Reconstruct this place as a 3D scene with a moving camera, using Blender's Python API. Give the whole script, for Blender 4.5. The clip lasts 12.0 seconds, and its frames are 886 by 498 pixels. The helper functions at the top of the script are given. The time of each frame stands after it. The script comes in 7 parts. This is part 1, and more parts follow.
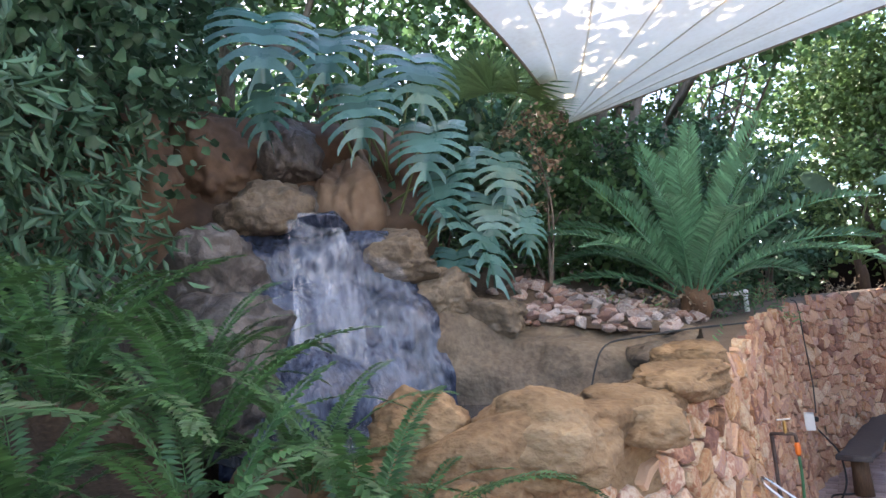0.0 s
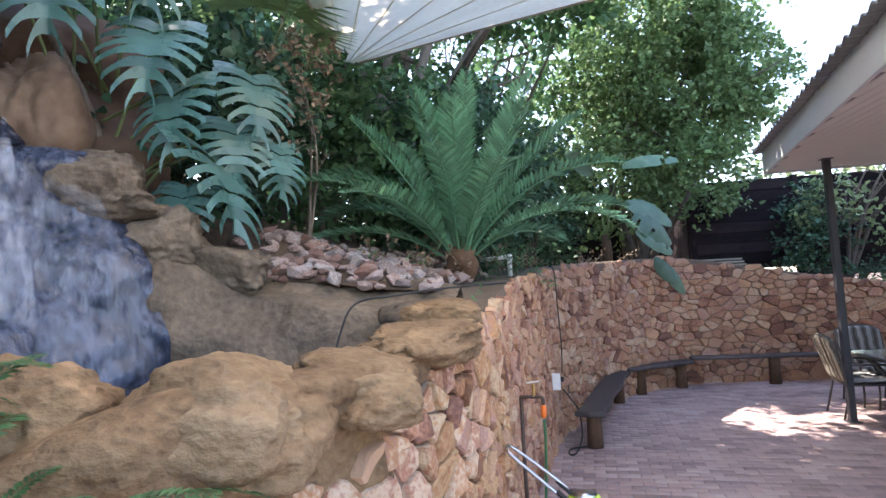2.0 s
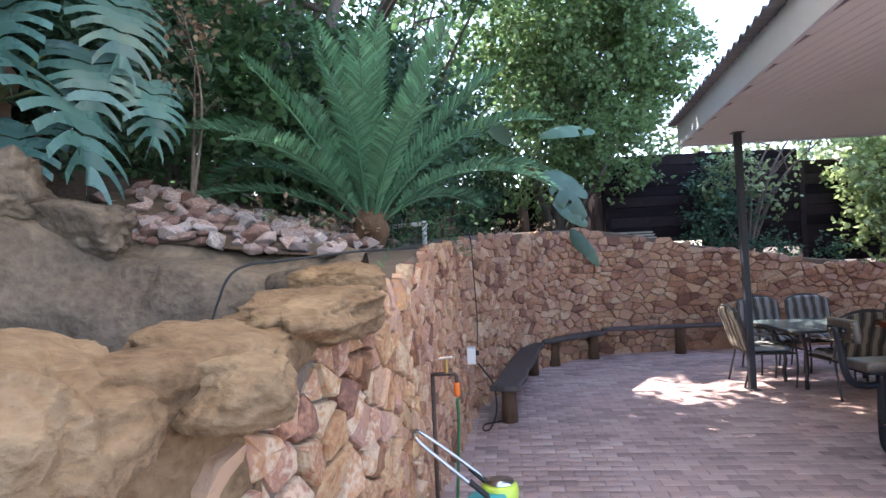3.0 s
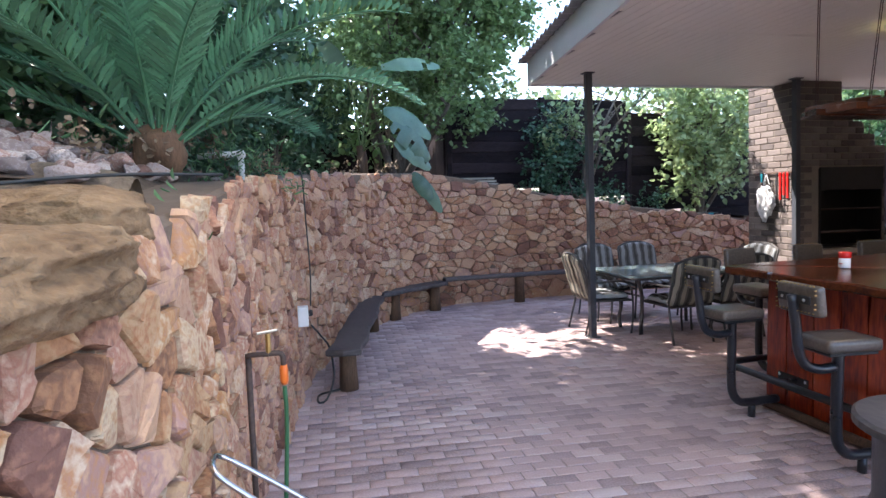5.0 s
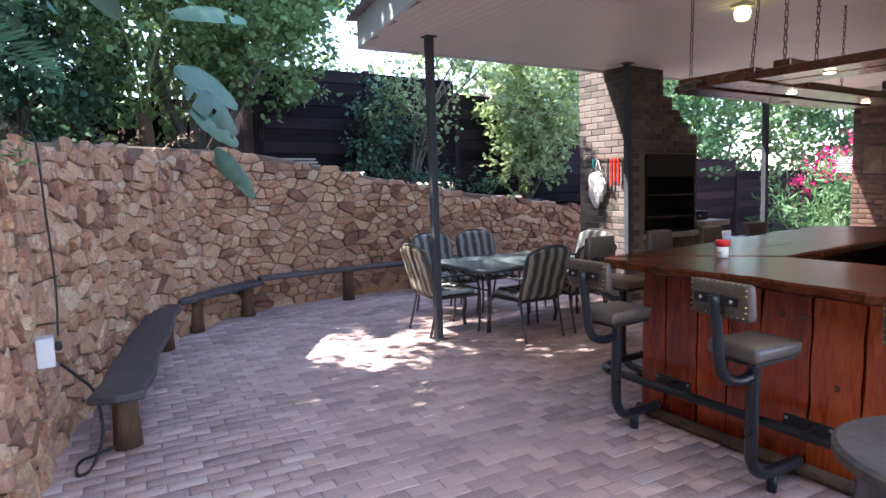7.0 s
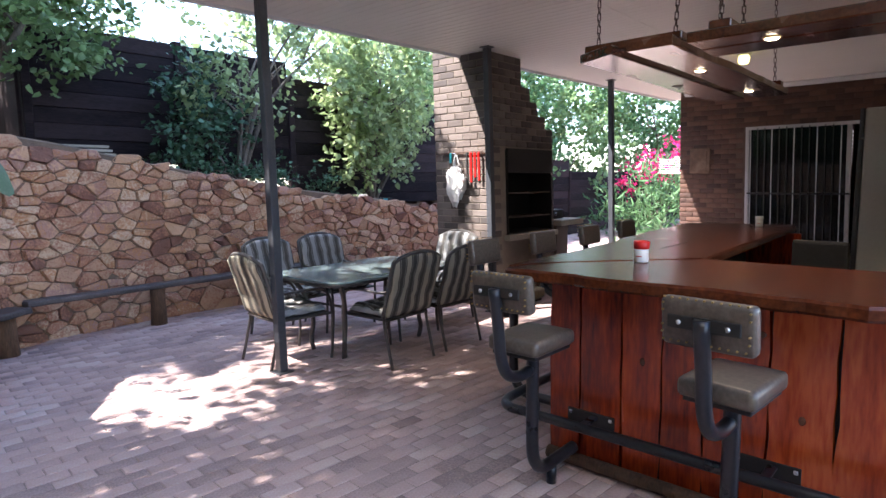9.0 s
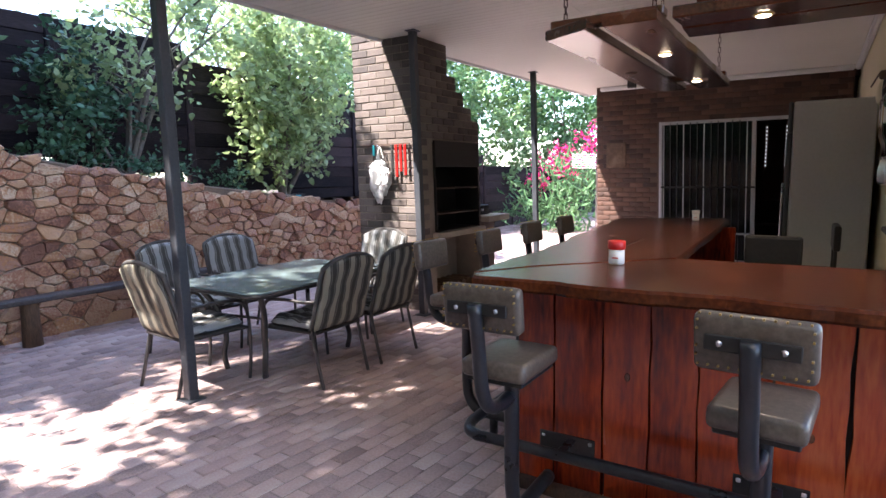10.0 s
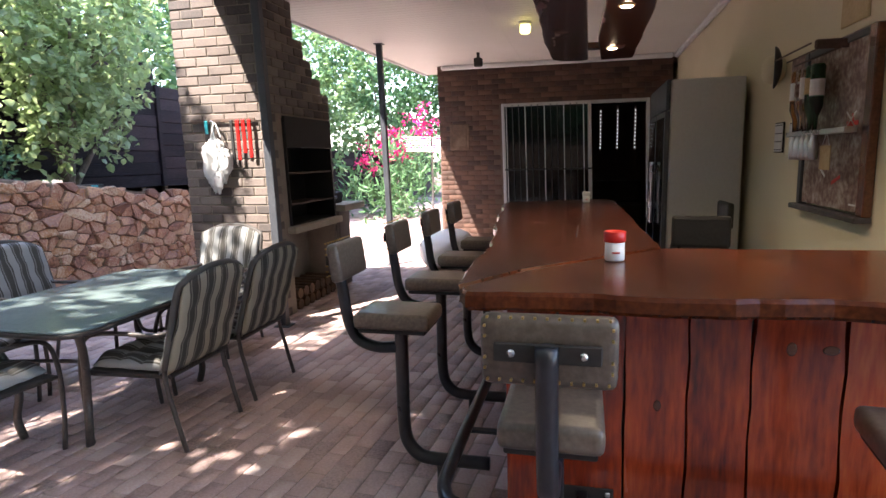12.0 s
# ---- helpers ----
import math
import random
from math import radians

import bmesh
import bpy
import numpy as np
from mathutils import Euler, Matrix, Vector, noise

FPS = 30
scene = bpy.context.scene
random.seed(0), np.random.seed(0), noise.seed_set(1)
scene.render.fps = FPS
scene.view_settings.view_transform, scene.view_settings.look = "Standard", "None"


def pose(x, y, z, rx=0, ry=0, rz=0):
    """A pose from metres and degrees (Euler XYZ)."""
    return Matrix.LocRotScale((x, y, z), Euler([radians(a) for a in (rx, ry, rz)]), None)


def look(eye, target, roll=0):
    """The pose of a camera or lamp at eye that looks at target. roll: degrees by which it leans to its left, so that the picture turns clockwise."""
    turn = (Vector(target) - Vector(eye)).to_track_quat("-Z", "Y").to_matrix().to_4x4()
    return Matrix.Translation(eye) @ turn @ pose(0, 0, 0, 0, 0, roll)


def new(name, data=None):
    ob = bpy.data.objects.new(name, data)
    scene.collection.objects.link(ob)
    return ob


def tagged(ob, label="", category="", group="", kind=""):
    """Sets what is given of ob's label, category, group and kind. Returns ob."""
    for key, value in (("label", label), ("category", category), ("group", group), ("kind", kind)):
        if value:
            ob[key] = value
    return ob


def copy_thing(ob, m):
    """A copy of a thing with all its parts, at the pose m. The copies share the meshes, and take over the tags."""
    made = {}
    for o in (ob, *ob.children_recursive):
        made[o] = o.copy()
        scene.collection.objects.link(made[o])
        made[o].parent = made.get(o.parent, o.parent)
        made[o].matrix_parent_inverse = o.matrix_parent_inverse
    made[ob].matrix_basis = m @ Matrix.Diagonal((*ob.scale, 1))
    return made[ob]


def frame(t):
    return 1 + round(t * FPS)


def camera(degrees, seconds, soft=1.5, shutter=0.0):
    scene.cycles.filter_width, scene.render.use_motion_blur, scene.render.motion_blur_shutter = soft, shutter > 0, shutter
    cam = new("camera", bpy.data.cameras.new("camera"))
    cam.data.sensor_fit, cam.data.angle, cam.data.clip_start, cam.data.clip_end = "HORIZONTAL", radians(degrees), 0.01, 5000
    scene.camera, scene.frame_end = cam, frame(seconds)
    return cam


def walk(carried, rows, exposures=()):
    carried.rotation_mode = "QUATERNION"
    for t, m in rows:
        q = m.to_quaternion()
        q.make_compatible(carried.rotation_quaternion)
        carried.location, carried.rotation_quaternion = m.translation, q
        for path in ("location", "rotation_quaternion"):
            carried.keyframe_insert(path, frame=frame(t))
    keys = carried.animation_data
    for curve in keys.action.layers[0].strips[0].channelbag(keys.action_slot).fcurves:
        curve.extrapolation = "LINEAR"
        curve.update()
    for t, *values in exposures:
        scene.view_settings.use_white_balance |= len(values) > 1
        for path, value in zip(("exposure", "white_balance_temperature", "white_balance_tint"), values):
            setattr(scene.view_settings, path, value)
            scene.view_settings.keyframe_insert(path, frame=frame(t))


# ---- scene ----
cam = camera(73.9, 12.0)
PATH = [
    (0, (0.442, 0.523, 1.857), (-0.539, 2.244, 2.132), -4.1),
    (0.5, (0.439, 0.644, 1.844), (-0.443, 2.426, 2.063), -3.7),
    (1, (0.424, 0.804, 1.831), (-0.265, 2.672, 2.026), -3.3),
    (1.5, (0.435, 0.989, 1.8), (-0.076, 2.915, 1.968), -3.0),
    (2, (0.45, 1.2, 1.774), (0.111, 3.167, 1.897), -2.9),
    (2.5, (0.446, 1.42, 1.747), (0.245, 3.408, 1.819), -2.6),
    (3, (0.453, 1.627, 1.721), (0.385, 3.625, 1.743), -2.5),
    (3.5, (0.466, 1.824, 1.708), (0.535, 3.823, 1.688), -2.2),
    (3.7, (0.459, 1.905, 1.702), (0.589, 3.901, 1.674), -2.0),
    (5.3, (0.454, 2.671, 1.637), (1.023, 4.579, 1.444), -1.4),
    (5.5, (0.464, 2.775, 1.625), (1.092, 4.664, 1.426), -1.2),
    (6, (0.493, 3.08, 1.62), (1.273, 4.91, 1.408), -1.1),
    (6.5, (0.557, 3.337, 1.607), (1.48, 5.098, 1.387), -1.0),
    (7, (0.659, 3.603, 1.608), (1.718, 5.285, 1.381), -1.1),
    (7.2, (0.694, 3.714, 1.596), (1.806, 5.361, 1.373), -1.2),
    (8.8, (1.123, 4.47, 1.532), (2.567, 5.836, 1.312), -1.2),
    (9, (1.152, 4.565, 1.531), (2.639, 5.882, 1.302), -0.7),
    (9.5, (1.269, 4.798, 1.522), (2.855, 5.993, 1.286), -0.8),
    (10, (1.382, 5.053, 1.524), (3.058, 6.115, 1.275), -0.8),
    (10.5, (1.486, 5.296, 1.516), (3.233, 6.234, 1.254), -0.9),
    (11, (1.631, 5.524, 1.503), (3.444, 6.321, 1.222), -1.0),
    (11.5, (1.755, 5.736, 1.501), (3.623, 6.387, 1.205), -1.1),
    (12, (1.89, 5.97, 1.49), (3.809, 6.44, 1.184), -1.3),
]
walk(cam, [(t, look(eye, target, roll)) for t, eye, target, roll in PATH], [(0.0, 2.62, 6850, 21), (2.5, 2.6, 6550, 20), (6.5, 2.74, 6250, 18), (9.5, 2.88, 6300, 18), (12.0, 3.12, 6700, 16)])

# ---- world, sun, exposure ----
world = bpy.data.worlds.new("world")
scene.world = world
world.use_nodes = True
wn = world.node_tree.nodes
sky = wn.new("ShaderNodeTexSky")
sky.sky_type = "NISHITA"
sky.sun_disc = False
SUN_EL, SUN_AZ = 52.0, 305.0
sky.sun_elevation, sky.sun_rotation = radians(SUN_EL), radians(SUN_AZ)
world.node_tree.links.new(sky.outputs[0], wn["Background"].inputs[0])
wn["Background"].inputs[1].default_value = 0.15
sun = new("sun", bpy.data.lights.new("sun", "SUN"))
sun.data.energy, sun.data.angle, sun.data.color = 3.2, radians(0.5), (1.0, 0.94, 0.84)
sun_dir = Vector((math.sin(radians(SUN_AZ)) * math.cos(radians(SUN_EL)), math.cos(radians(SUN_AZ)) * math.cos(radians(SUN_EL)), math.sin(radians(SUN_EL))))
sun.matrix_world = look(sun_dir * 60, (0, 0, 0))
# the three lit downlights in the hanging planks
for lx, ly in ((4.88, 5.8), (6.01, 5.82), (4.26, 5.28)):
    dl = new("downlight_lamp", bpy.data.lights.new("downlight_lamp", "SPOT"))
    dl.data.energy, dl.data.color, dl.data.shadow_soft_size, dl.data.spot_size, dl.data.spot_blend = 4.0, (1.0, 0.8, 0.55), 0.03, radians(130), 0.8
    dl.matrix_world = look((lx, ly, 2.15), (lx, ly, 0))

# ---- helpers for materials ----
def material(name, colors, scale=5.0, fine=45.0, rough=0.7, bump=0.25, metal=0.0, rnd=0.15, stretch=(1, 1, 1), mix=0.45, coat=0.0, lo=0.3, hi=0.7, rough_var=0.15, through_light=0.0, dist=0.02):
    """Colours run along a ramp driven by coarse and fine noise and by a random shift for each piece."""
    m = bpy.data.materials.new(name)
    m.use_nodes = True
    nt = m.node_tree
    n, l = nt.nodes, nt.links
    b = n["Principled BSDF"]
    co = n.new("ShaderNodeTexCoord")
    mp = n.new("ShaderNodeMapping")
    mp.inputs["Scale"].default_value = stretch
    l.new(co.outputs["Object"], mp.inputs["Vector"])
    info, geo = n.new("ShaderNodeObjectInfo"), n.new("ShaderNodeNewGeometry")
    add = n.new("ShaderNodeMath")
    l.new(info.outputs["Random"], add.inputs[0])
    l.new(geo.outputs["Random Per Island"], add.inputs[1])
    fr = n.new("ShaderNodeMath")
    fr.operation = "FRACT"
    l.new(add.outputs[0], fr.inputs[0])
    n1, n2 = n.new("ShaderNodeTexNoise"), n.new("ShaderNodeTexNoise")
    for t, s, d in ((n1, scale, 5), (n2, fine, 4)):
        t.inputs["Scale"].default_value, t.inputs["Detail"].default_value = s, d
        l.new(mp.outputs[0], t.inputs["Vector"])
    mx = n.new("ShaderNodeMix")
    mx.inputs[0].default_value = mix
    l.new(n1.outputs[0], mx.inputs[2])
    l.new(n2.outputs[0], mx.inputs[3])
    sh = n.new("ShaderNodeMath")
    sh.operation = "MULTIPLY_ADD"
    sh.inputs[1].default_value = rnd
    l.new(fr.outputs[0], sh.inputs[0])
    off = n.new("ShaderNodeMath")
    off.inputs[1].default_value = -rnd / 2
    l.new(mx.outputs[0], off.inputs[0])
    l.new(off.outputs[0], sh.inputs[2])
    rp = n.new("ShaderNodeValToRGB")
    e = rp.color_ramp.elements
    while len(e) < len(colors):
        e.new(0.5)
    for i, c in enumerate(colors):
        e[i].position = lo + (hi - lo) * i / max(1, len(colors) - 1)
        e[i].color = (*c, 1)
    l.new(sh.outputs[0], rp.inputs[0])
    l.new(rp.outputs[0], b.inputs["Base Color"])
    rg = n.new("ShaderNodeMath")
    rg.operation = "MULTIPLY_ADD"
    rg.inputs[1].default_value, rg.inputs[2].default_value = rough_var, rough - rough_var / 2
    l.new(n1.outputs[0], rg.inputs[0])
    l.new(rg.outputs[0], b.inputs["Roughness"])
    b.inputs["Metallic"].default_value = metal
    b.inputs["Coat Weight"].default_value = coat
    b.inputs["Coat Roughness"].default_value = 0.12
    if bump:
        bp = n.new("ShaderNodeBump")
        bp.inputs["Strength"].default_value, bp.inputs["Distance"].default_value = bump, dist
        l.new(mx.outputs[0], bp.inputs["Height"])
        l.new(bp.outputs[0], b.inputs["Normal"])
    if through_light:
        tr, ms = n.new("ShaderNodeBsdfTranslucent"), n.new("ShaderNodeMixShader")
        l.new(rp.outputs[0], tr.inputs[0])
        ms.inputs[0].default_value = through_light
        l.new(b.outputs[0], ms.inputs[1])
        l.new(tr.outputs[0], ms.inputs[2])
        l.new(ms.outputs[0], n["Material Output"].inputs[0])
    return m


def glow(name, color, strength):
    m = bpy.data.materials.new(name)
    m.use_nodes = True
    b = m.node_tree.nodes["Principled BSDF"]
    b.inputs["Base Color"].default_value = (*color, 1)
    b.inputs["Emission Color"].default_value = (*color, 1)
    b.inputs["Emission Strength"].default_value = strength
    return m


def glass(name, color, rough=0.02):
    m = bpy.data.materials.new(name)
    m.use_nodes = True
    b = m.node_tree.nodes["Principled BSDF"]
    b.inputs["Base Color"].default_value = (*color, 1)
    b.inputs["Transmission Weight"].default_value = 1.0
    b.inputs["Roughness"].default_value = rough
    b.inputs["IOR"].default_value = 1.45
    return m


def striped(name, c1, c2, c3, period):
    """Woven cloth with lengthwise stripes across the local x axis."""
    m = material(name, [(0.4, 0.4, 0.4), (0.6, 0.6, 0.6)], 8, 300, 0.9, 0.3, rnd=0.0, dist=0.003)
    n, l = m.node_tree.nodes, m.node_tree.links
    b = n["Principled BSDF"]
    co = n.new("ShaderNodeTexCoord")
    sep = n.new("ShaderNodeSeparateXYZ")
    l.new(co.outputs["Object"], sep.inputs[0])
    mul = n.new("ShaderNodeMath")
    mul.operation = "MULTIPLY_ADD"
    mul.inputs[1].default_value, mul.inputs[2].default_value = 1 / period, 20.0
    wob, sub_ = n.new("ShaderNodeTexNoise"), n.new("ShaderNodeMath")
    wob.inputs["Scale"].default_value = 5.0
    l.new(co.outputs["Object"], wob.inputs["Vector"])
    sub_.operation = "MULTIPLY_ADD"
    sub_.inputs[1].default_value = 0.07
    l.new(wob.outputs[0], sub_.inputs[0])
    l.new(sep.outputs[0], sub_.inputs[2])
    l.new(sub_.outputs[0], mul.inputs[0])
    fr = n.new("ShaderNodeMath")
    fr.operation = "FRACT"
    l.new(mul.outputs[0], fr.inputs[0])
    rp = n.new("ShaderNodeValToRGB")
    rp.color_ramp.interpolation = "CONSTANT"
    e = rp.color_ramp.elements
    while len(e) < 6:
        e.new(0.5)
    for i, (p, c) in enumerate(((0, c1), (0.42, c2), (0.5, c3), (0.56, c2), (0.86, c3), (0.93, c2))):
        e[i].position, e[i].color = p, (*c, 1)
    l.new(fr.outputs[0], rp.inputs[0])
    mm = n.new("ShaderNodeMix")
    mm.data_type, mm.blend_type = "RGBA", "OVERLAY"
    mm.inputs[0].default_value = 0.35
    old = b.inputs["Base Color"].links[0].from_socket
    l.new(rp.outputs[0], mm.inputs[6])
    l.new(old, mm.inputs[7])
    l.new(mm.outputs[2], b.inputs["Base Color"])
    return m


def falling_water(name, most=0.5):
    m = bpy.data.materials.new(name)
    m.use_nodes = True
    n, l = m.node_tree.nodes, m.node_tree.links
    b = n["Principled BSDF"]
    b.inputs["Base Color"].default_value = (0.85, 0.9, 1.0, 1)
    b.inputs["Roughness"].default_value = 0.15
    co, mp, no = n.new("ShaderNodeTexCoord"), n.new("ShaderNodeMapping"), n.new("ShaderNodeTexNoise")
    mp.inputs["Scale"].default_value = (10, 10, 0.6)
    no.inputs["Detail"].default_value = 6
    no.inputs["Scale"].default_value = 1.6
    l.new(co.outputs["Object"], mp.inputs[0])
    l.new(mp.outputs[0], no.inputs[0])
    rp = n.new("ShaderNodeValToRGB")
    rp.color_ramp.elements[0].position, rp.color_ramp.elements[1].position = 0.32, 0.8
    rp.color_ramp.elements[1].color = (most, most, most, 1)
    l.new(no.outputs[0], rp.inputs[0])
    tr, ms = n.new("ShaderNodeBsdfTransparent"), n.new("ShaderNodeMixShader")
    l.new(rp.outputs[0], ms.inputs[0])
    l.new(tr.outputs[0], ms.inputs[1])
    l.new(b.outputs[0], ms.inputs[2])
    l.new(ms.outputs[0], n["Material Output"].inputs[0])
    return m


# ---- materials ----
M_PAVER = material("clay_paver", [(0.25, 0.1812, 0.175), (0.3875, 0.2875, 0.2687), (0.475, 0.3438, 0.3187), (0.525, 0.4312, 0.4062)], 1.3, 70, 0.75, 0.3, rnd=0.3, mix=0.4, dist=0.004)
M_SAND = material("joint_sand", [(0.22, 0.175, 0.16), (0.32, 0.26, 0.235)], 3, 120, 0.95, 0.3)
M_STONE = material("field_stone", [(0.19, 0.09, 0.062), (0.38, 0.185, 0.11), (0.47, 0.3, 0.19), (0.36, 0.165, 0.105), (0.57, 0.43, 0.3), (0.42, 0.21, 0.1), (0.36, 0.21, 0.17), (0.53, 0.33, 0.2)], 4.5, 42, 0.85, 0.8, rnd=0.88, lo=0.09, hi=0.91, mix=0.48, dist=0.02)
M_MORTAR = material("mortar", [(0.12, 0.085, 0.06), (0.22, 0.165, 0.12)], 6, 80, 0.95, 0.5)
M_ROCK = material("sculpted_rock", [(0.085, 0.047, 0.02), (0.19, 0.112, 0.052), (0.26, 0.166, 0.085), (0.34, 0.235, 0.13)], 2.8, 30, 0.88, 1.0, rnd=0.1, dist=0.045, mix=0.42, lo=0.31, hi=0.69, stretch=(1, 1, 1.5))
M_GREYROCK = material("grey_rock", [(0.045, 0.034, 0.024), (0.115, 0.085, 0.058), (0.175, 0.132, 0.09), (0.24, 0.186, 0.13)], 2.4, 26, 0.8, 1.0, rnd=0.2, dist=0.045, mix=0.4, lo=0.3, hi=0.7)
# blue in this ramp stands for sky reflected off the wet rock
M_WETROCK = material("wet_rock", [(0.008, 0.01, 0.016), (0.032, 0.041, 0.068), (0.1, 0.12, 0.175)], 2.6, 16, 0.2, 1.0, rnd=0.1, dist=0.05, lo=0.33, hi=0.69, stretch=(1.6, 1.6, 0.7))
M_BROWNROCK = material("brown_rock", [(0.05, 0.03, 0.02), (0.13, 0.078, 0.048), (0.22, 0.15, 0.1)], 1.6, 12, 0.8, 0.7, rnd=0.15, dist=0.03, mix=0.3)
M_DAMPROCK = material("damp_rock", [(0.022, 0.02, 0.02), (0.07, 0.06, 0.054), (0.13, 0.112, 0.1)], 2.2, 24, 0.5, 1.0, rnd=0.2, dist=0.045, mix=0.4, lo=0.3, hi=0.7)
# field stone again, shifted to ochre for the sail's warm light
M_WARMTINTSTONE = material("warm_tinted_field_stone", [(0.2, 0.095, 0.05), (0.38, 0.185, 0.085), (0.46, 0.3, 0.16), (0.33, 0.15, 0.08), (0.54, 0.41, 0.26), (0.42, 0.21, 0.085), (0.37, 0.22, 0.15), (0.48, 0.31, 0.17)], 4.5, 42, 0.85, 0.8, rnd=0.88, lo=0.09, hi=0.91, mix=0.48, dist=0.02)
M_RUBBLE = material("rubble", [(0.16, 0.085, 0.065), (0.26, 0.18, 0.155), (0.4, 0.34, 0.32), (0.25, 0.12, 0.08), (0.44, 0.4, 0.38), (0.18, 0.14, 0.13)], 7, 40, 0.85, 0.4, rnd=0.85, lo=0.12, hi=0.88)
M_SOIL = material("bed_soil", [(0.035, 0.022, 0.014), (0.09, 0.06, 0.04), (0.15, 0.11, 0.075)], 1.5, 40, 0.95, 0.8, dist=0.03)
M_BRICK = material("face_brick", [(0.068, 0.058, 0.054), (0.11, 0.09, 0.08), (0.155, 0.124, 0.107), (0.185, 0.156, 0.14)], 5, 60, 0.8, 0.4, rnd=0.55, lo=0.2, hi=0.8, dist=0.006)
M_REDBRICK = material("red_brick", [(0.05, 0.027, 0.02), (0.085, 0.042, 0.03), (0.125, 0.066, 0.045)], 5, 60, 0.8, 0.4, rnd=0.6, lo=0.2, hi=0.8, dist=0.006)
M_BRICKMORTAR = material("brick_mortar", [(0.2, 0.165, 0.135), (0.29, 0.25, 0.2)], 6, 80, 0.95, 0.4)
M_DARKMORTAR = material("dark_mortar", [(0.075, 0.048, 0.037), (0.12, 0.08, 0.062)], 6, 80, 0.95, 0.4)
M_PLASTER = material("cream_plaster", [(0.66, 0.59, 0.4), (0.74, 0.67, 0.48)], 1.2, 90, 0.75, 0.12, rnd=0.0)
M_CEILING = material("painted_ceiling", [(0.76, 0.74, 0.68), (0.84, 0.82, 0.76)], 1.0, 60, 0.5, 0.05, rnd=0.05)
M_WHITE = material("white_paint", [(0.68, 0.69, 0.7), (0.78, 0.79, 0.8)], 2, 60, 0.5, 0.08)
M_SHEET = material("roof_sheet", [(0.2, 0.2, 0.2), (0.32, 0.32, 0.32)], 2, 40, 0.5, 0.1, metal=0.5)
M_POST = material("grey_post_paint", [(0.035, 0.04, 0.05), (0.07, 0.075, 0.085)], 3, 50, 0.42, 0.15)
M_PIPE = material("black_pipe", [(0.008, 0.009, 0.012), (0.022, 0.024, 0.03)], 4, 50, 0.3, 0.1, rough_var=0.2)
M_BARWOOD = material("varnished_planks", [(0.06, 0.007, 0.003), (0.2, 0.022, 0.006), (0.33, 0.044, 0.01), (0.43, 0.08, 0.018)], 2.2, 14, 0.24, 0.25, rnd=0.3, stretch=(4, 4, 0.6), coat=0.3, dist=0.006)
M_BARTOP = material("varnished_top", [(0.026, 0.006, 0.002), (0.082, 0.019, 0.006), (0.165, 0.043, 0.012)], 1.6, 16, 0.22, 0.12, rnd=0.12, stretch=(0.9, 3, 3), dist=0.004)
M_BARTOP.node_tree.nodes["Principled BSDF"].inputs["Specular IOR Level"].default_value = 0.35
M_DARKWOOD = material("dark_lamp_wood", [(0.03, 0.009, 0.004), (0.09, 0.028, 0.012), (0.15, 0.05, 0.02)], 2, 18, 0.25, 0.2, rnd=0.2, stretch=(1, 4, 4), coat=0.6, dist=0.005)
M_BENCHWOOD = material("weathered_dark_wood", [(0.025, 0.02, 0.02), (0.055, 0.048, 0.048), (0.1, 0.085, 0.08)], 2, 20, 0.55, 0.4, stretch=(3, 1, 3), dist=0.01)
M_LOG = material("log_bark", [(0.04, 0.022, 0.012), (0.1, 0.055, 0.03), (0.16, 0.09, 0.05)], 4, 30, 0.8, 0.6, stretch=(3, 3, 0.6))
M_FENCE = material("creosoted_fence", [(0.009, 0.006, 0.008), (0.022, 0.015, 0.017), (0.04, 0.028, 0.03)], 2, 25, 0.75, 0.4, rnd=0.35, stretch=(0.6, 3, 3))
M_FENCE.node_tree.nodes["Principled BSDF"].inputs["Specular IOR Level"].default_value = 0.15
M_LEATHER = material("brown_vinyl", [(0.045, 0.034, 0.026), (0.095, 0.076, 0.06), (0.165, 0.135, 0.11)], 4, 60, 0.34, 0.25, rnd=0.1, dist=0.004)
M_STEEL = material("bright_steel", [(0.5, 0.5, 0.52), (0.65, 0.65, 0.66)], 4, 60, 0.28, 0.05, metal=1.0)
M_BRASS = material("brass", [(0.4, 0.28, 0.1), (0.55, 0.4, 0.16)], 5, 60, 0.35, 0.1, metal=1.0)
M_RUST = material("old_iron", [(0.05, 0.035, 0.03), (0.13, 0.085, 0.065)], 8, 60, 0.7, 0.4, metal=0.4)
M_CHAIRMETAL = material("bronze_chair_frame", [(0.05, 0.045, 0.042), (0.1, 0.09, 0.085)], 5, 60, 0.4, 0.1, metal=0.5)
M_STRIPE = striped("striped_cushion", (0.27, 0.28, 0.275), (0.06, 0.057, 0.05), (0.18, 0.18, 0.17), 0.118)
M_STRIPEREAR = striped("striped_cushion_back", (0.3, 0.275, 0.21), (0.05, 0.047, 0.04), (0.16, 0.15, 0.125), 0.118)
M_PIPING = material("cushion_piping", [(0.06, 0.055, 0.05), (0.1, 0.095, 0.09)], 10, 200, 0.9, 0.1)
M_TABLEGLASS = material("frosted_table_glass", [(0.13, 0.18, 0.18), (0.2, 0.26, 0.26)], 2.5, 60, 0.16, 0.05, rnd=0.0)
M_FRIDGE = material("grey_fridge_panel", [(0.46, 0.48, 0.47), (0.54, 0.56, 0.55)], 1.5, 40, 0.45, 0.03)
M_BLACK = material("black_steel", [(0.006, 0.006, 0.006), (0.02, 0.018, 0.017)], 5, 50, 0.6, 0.2)
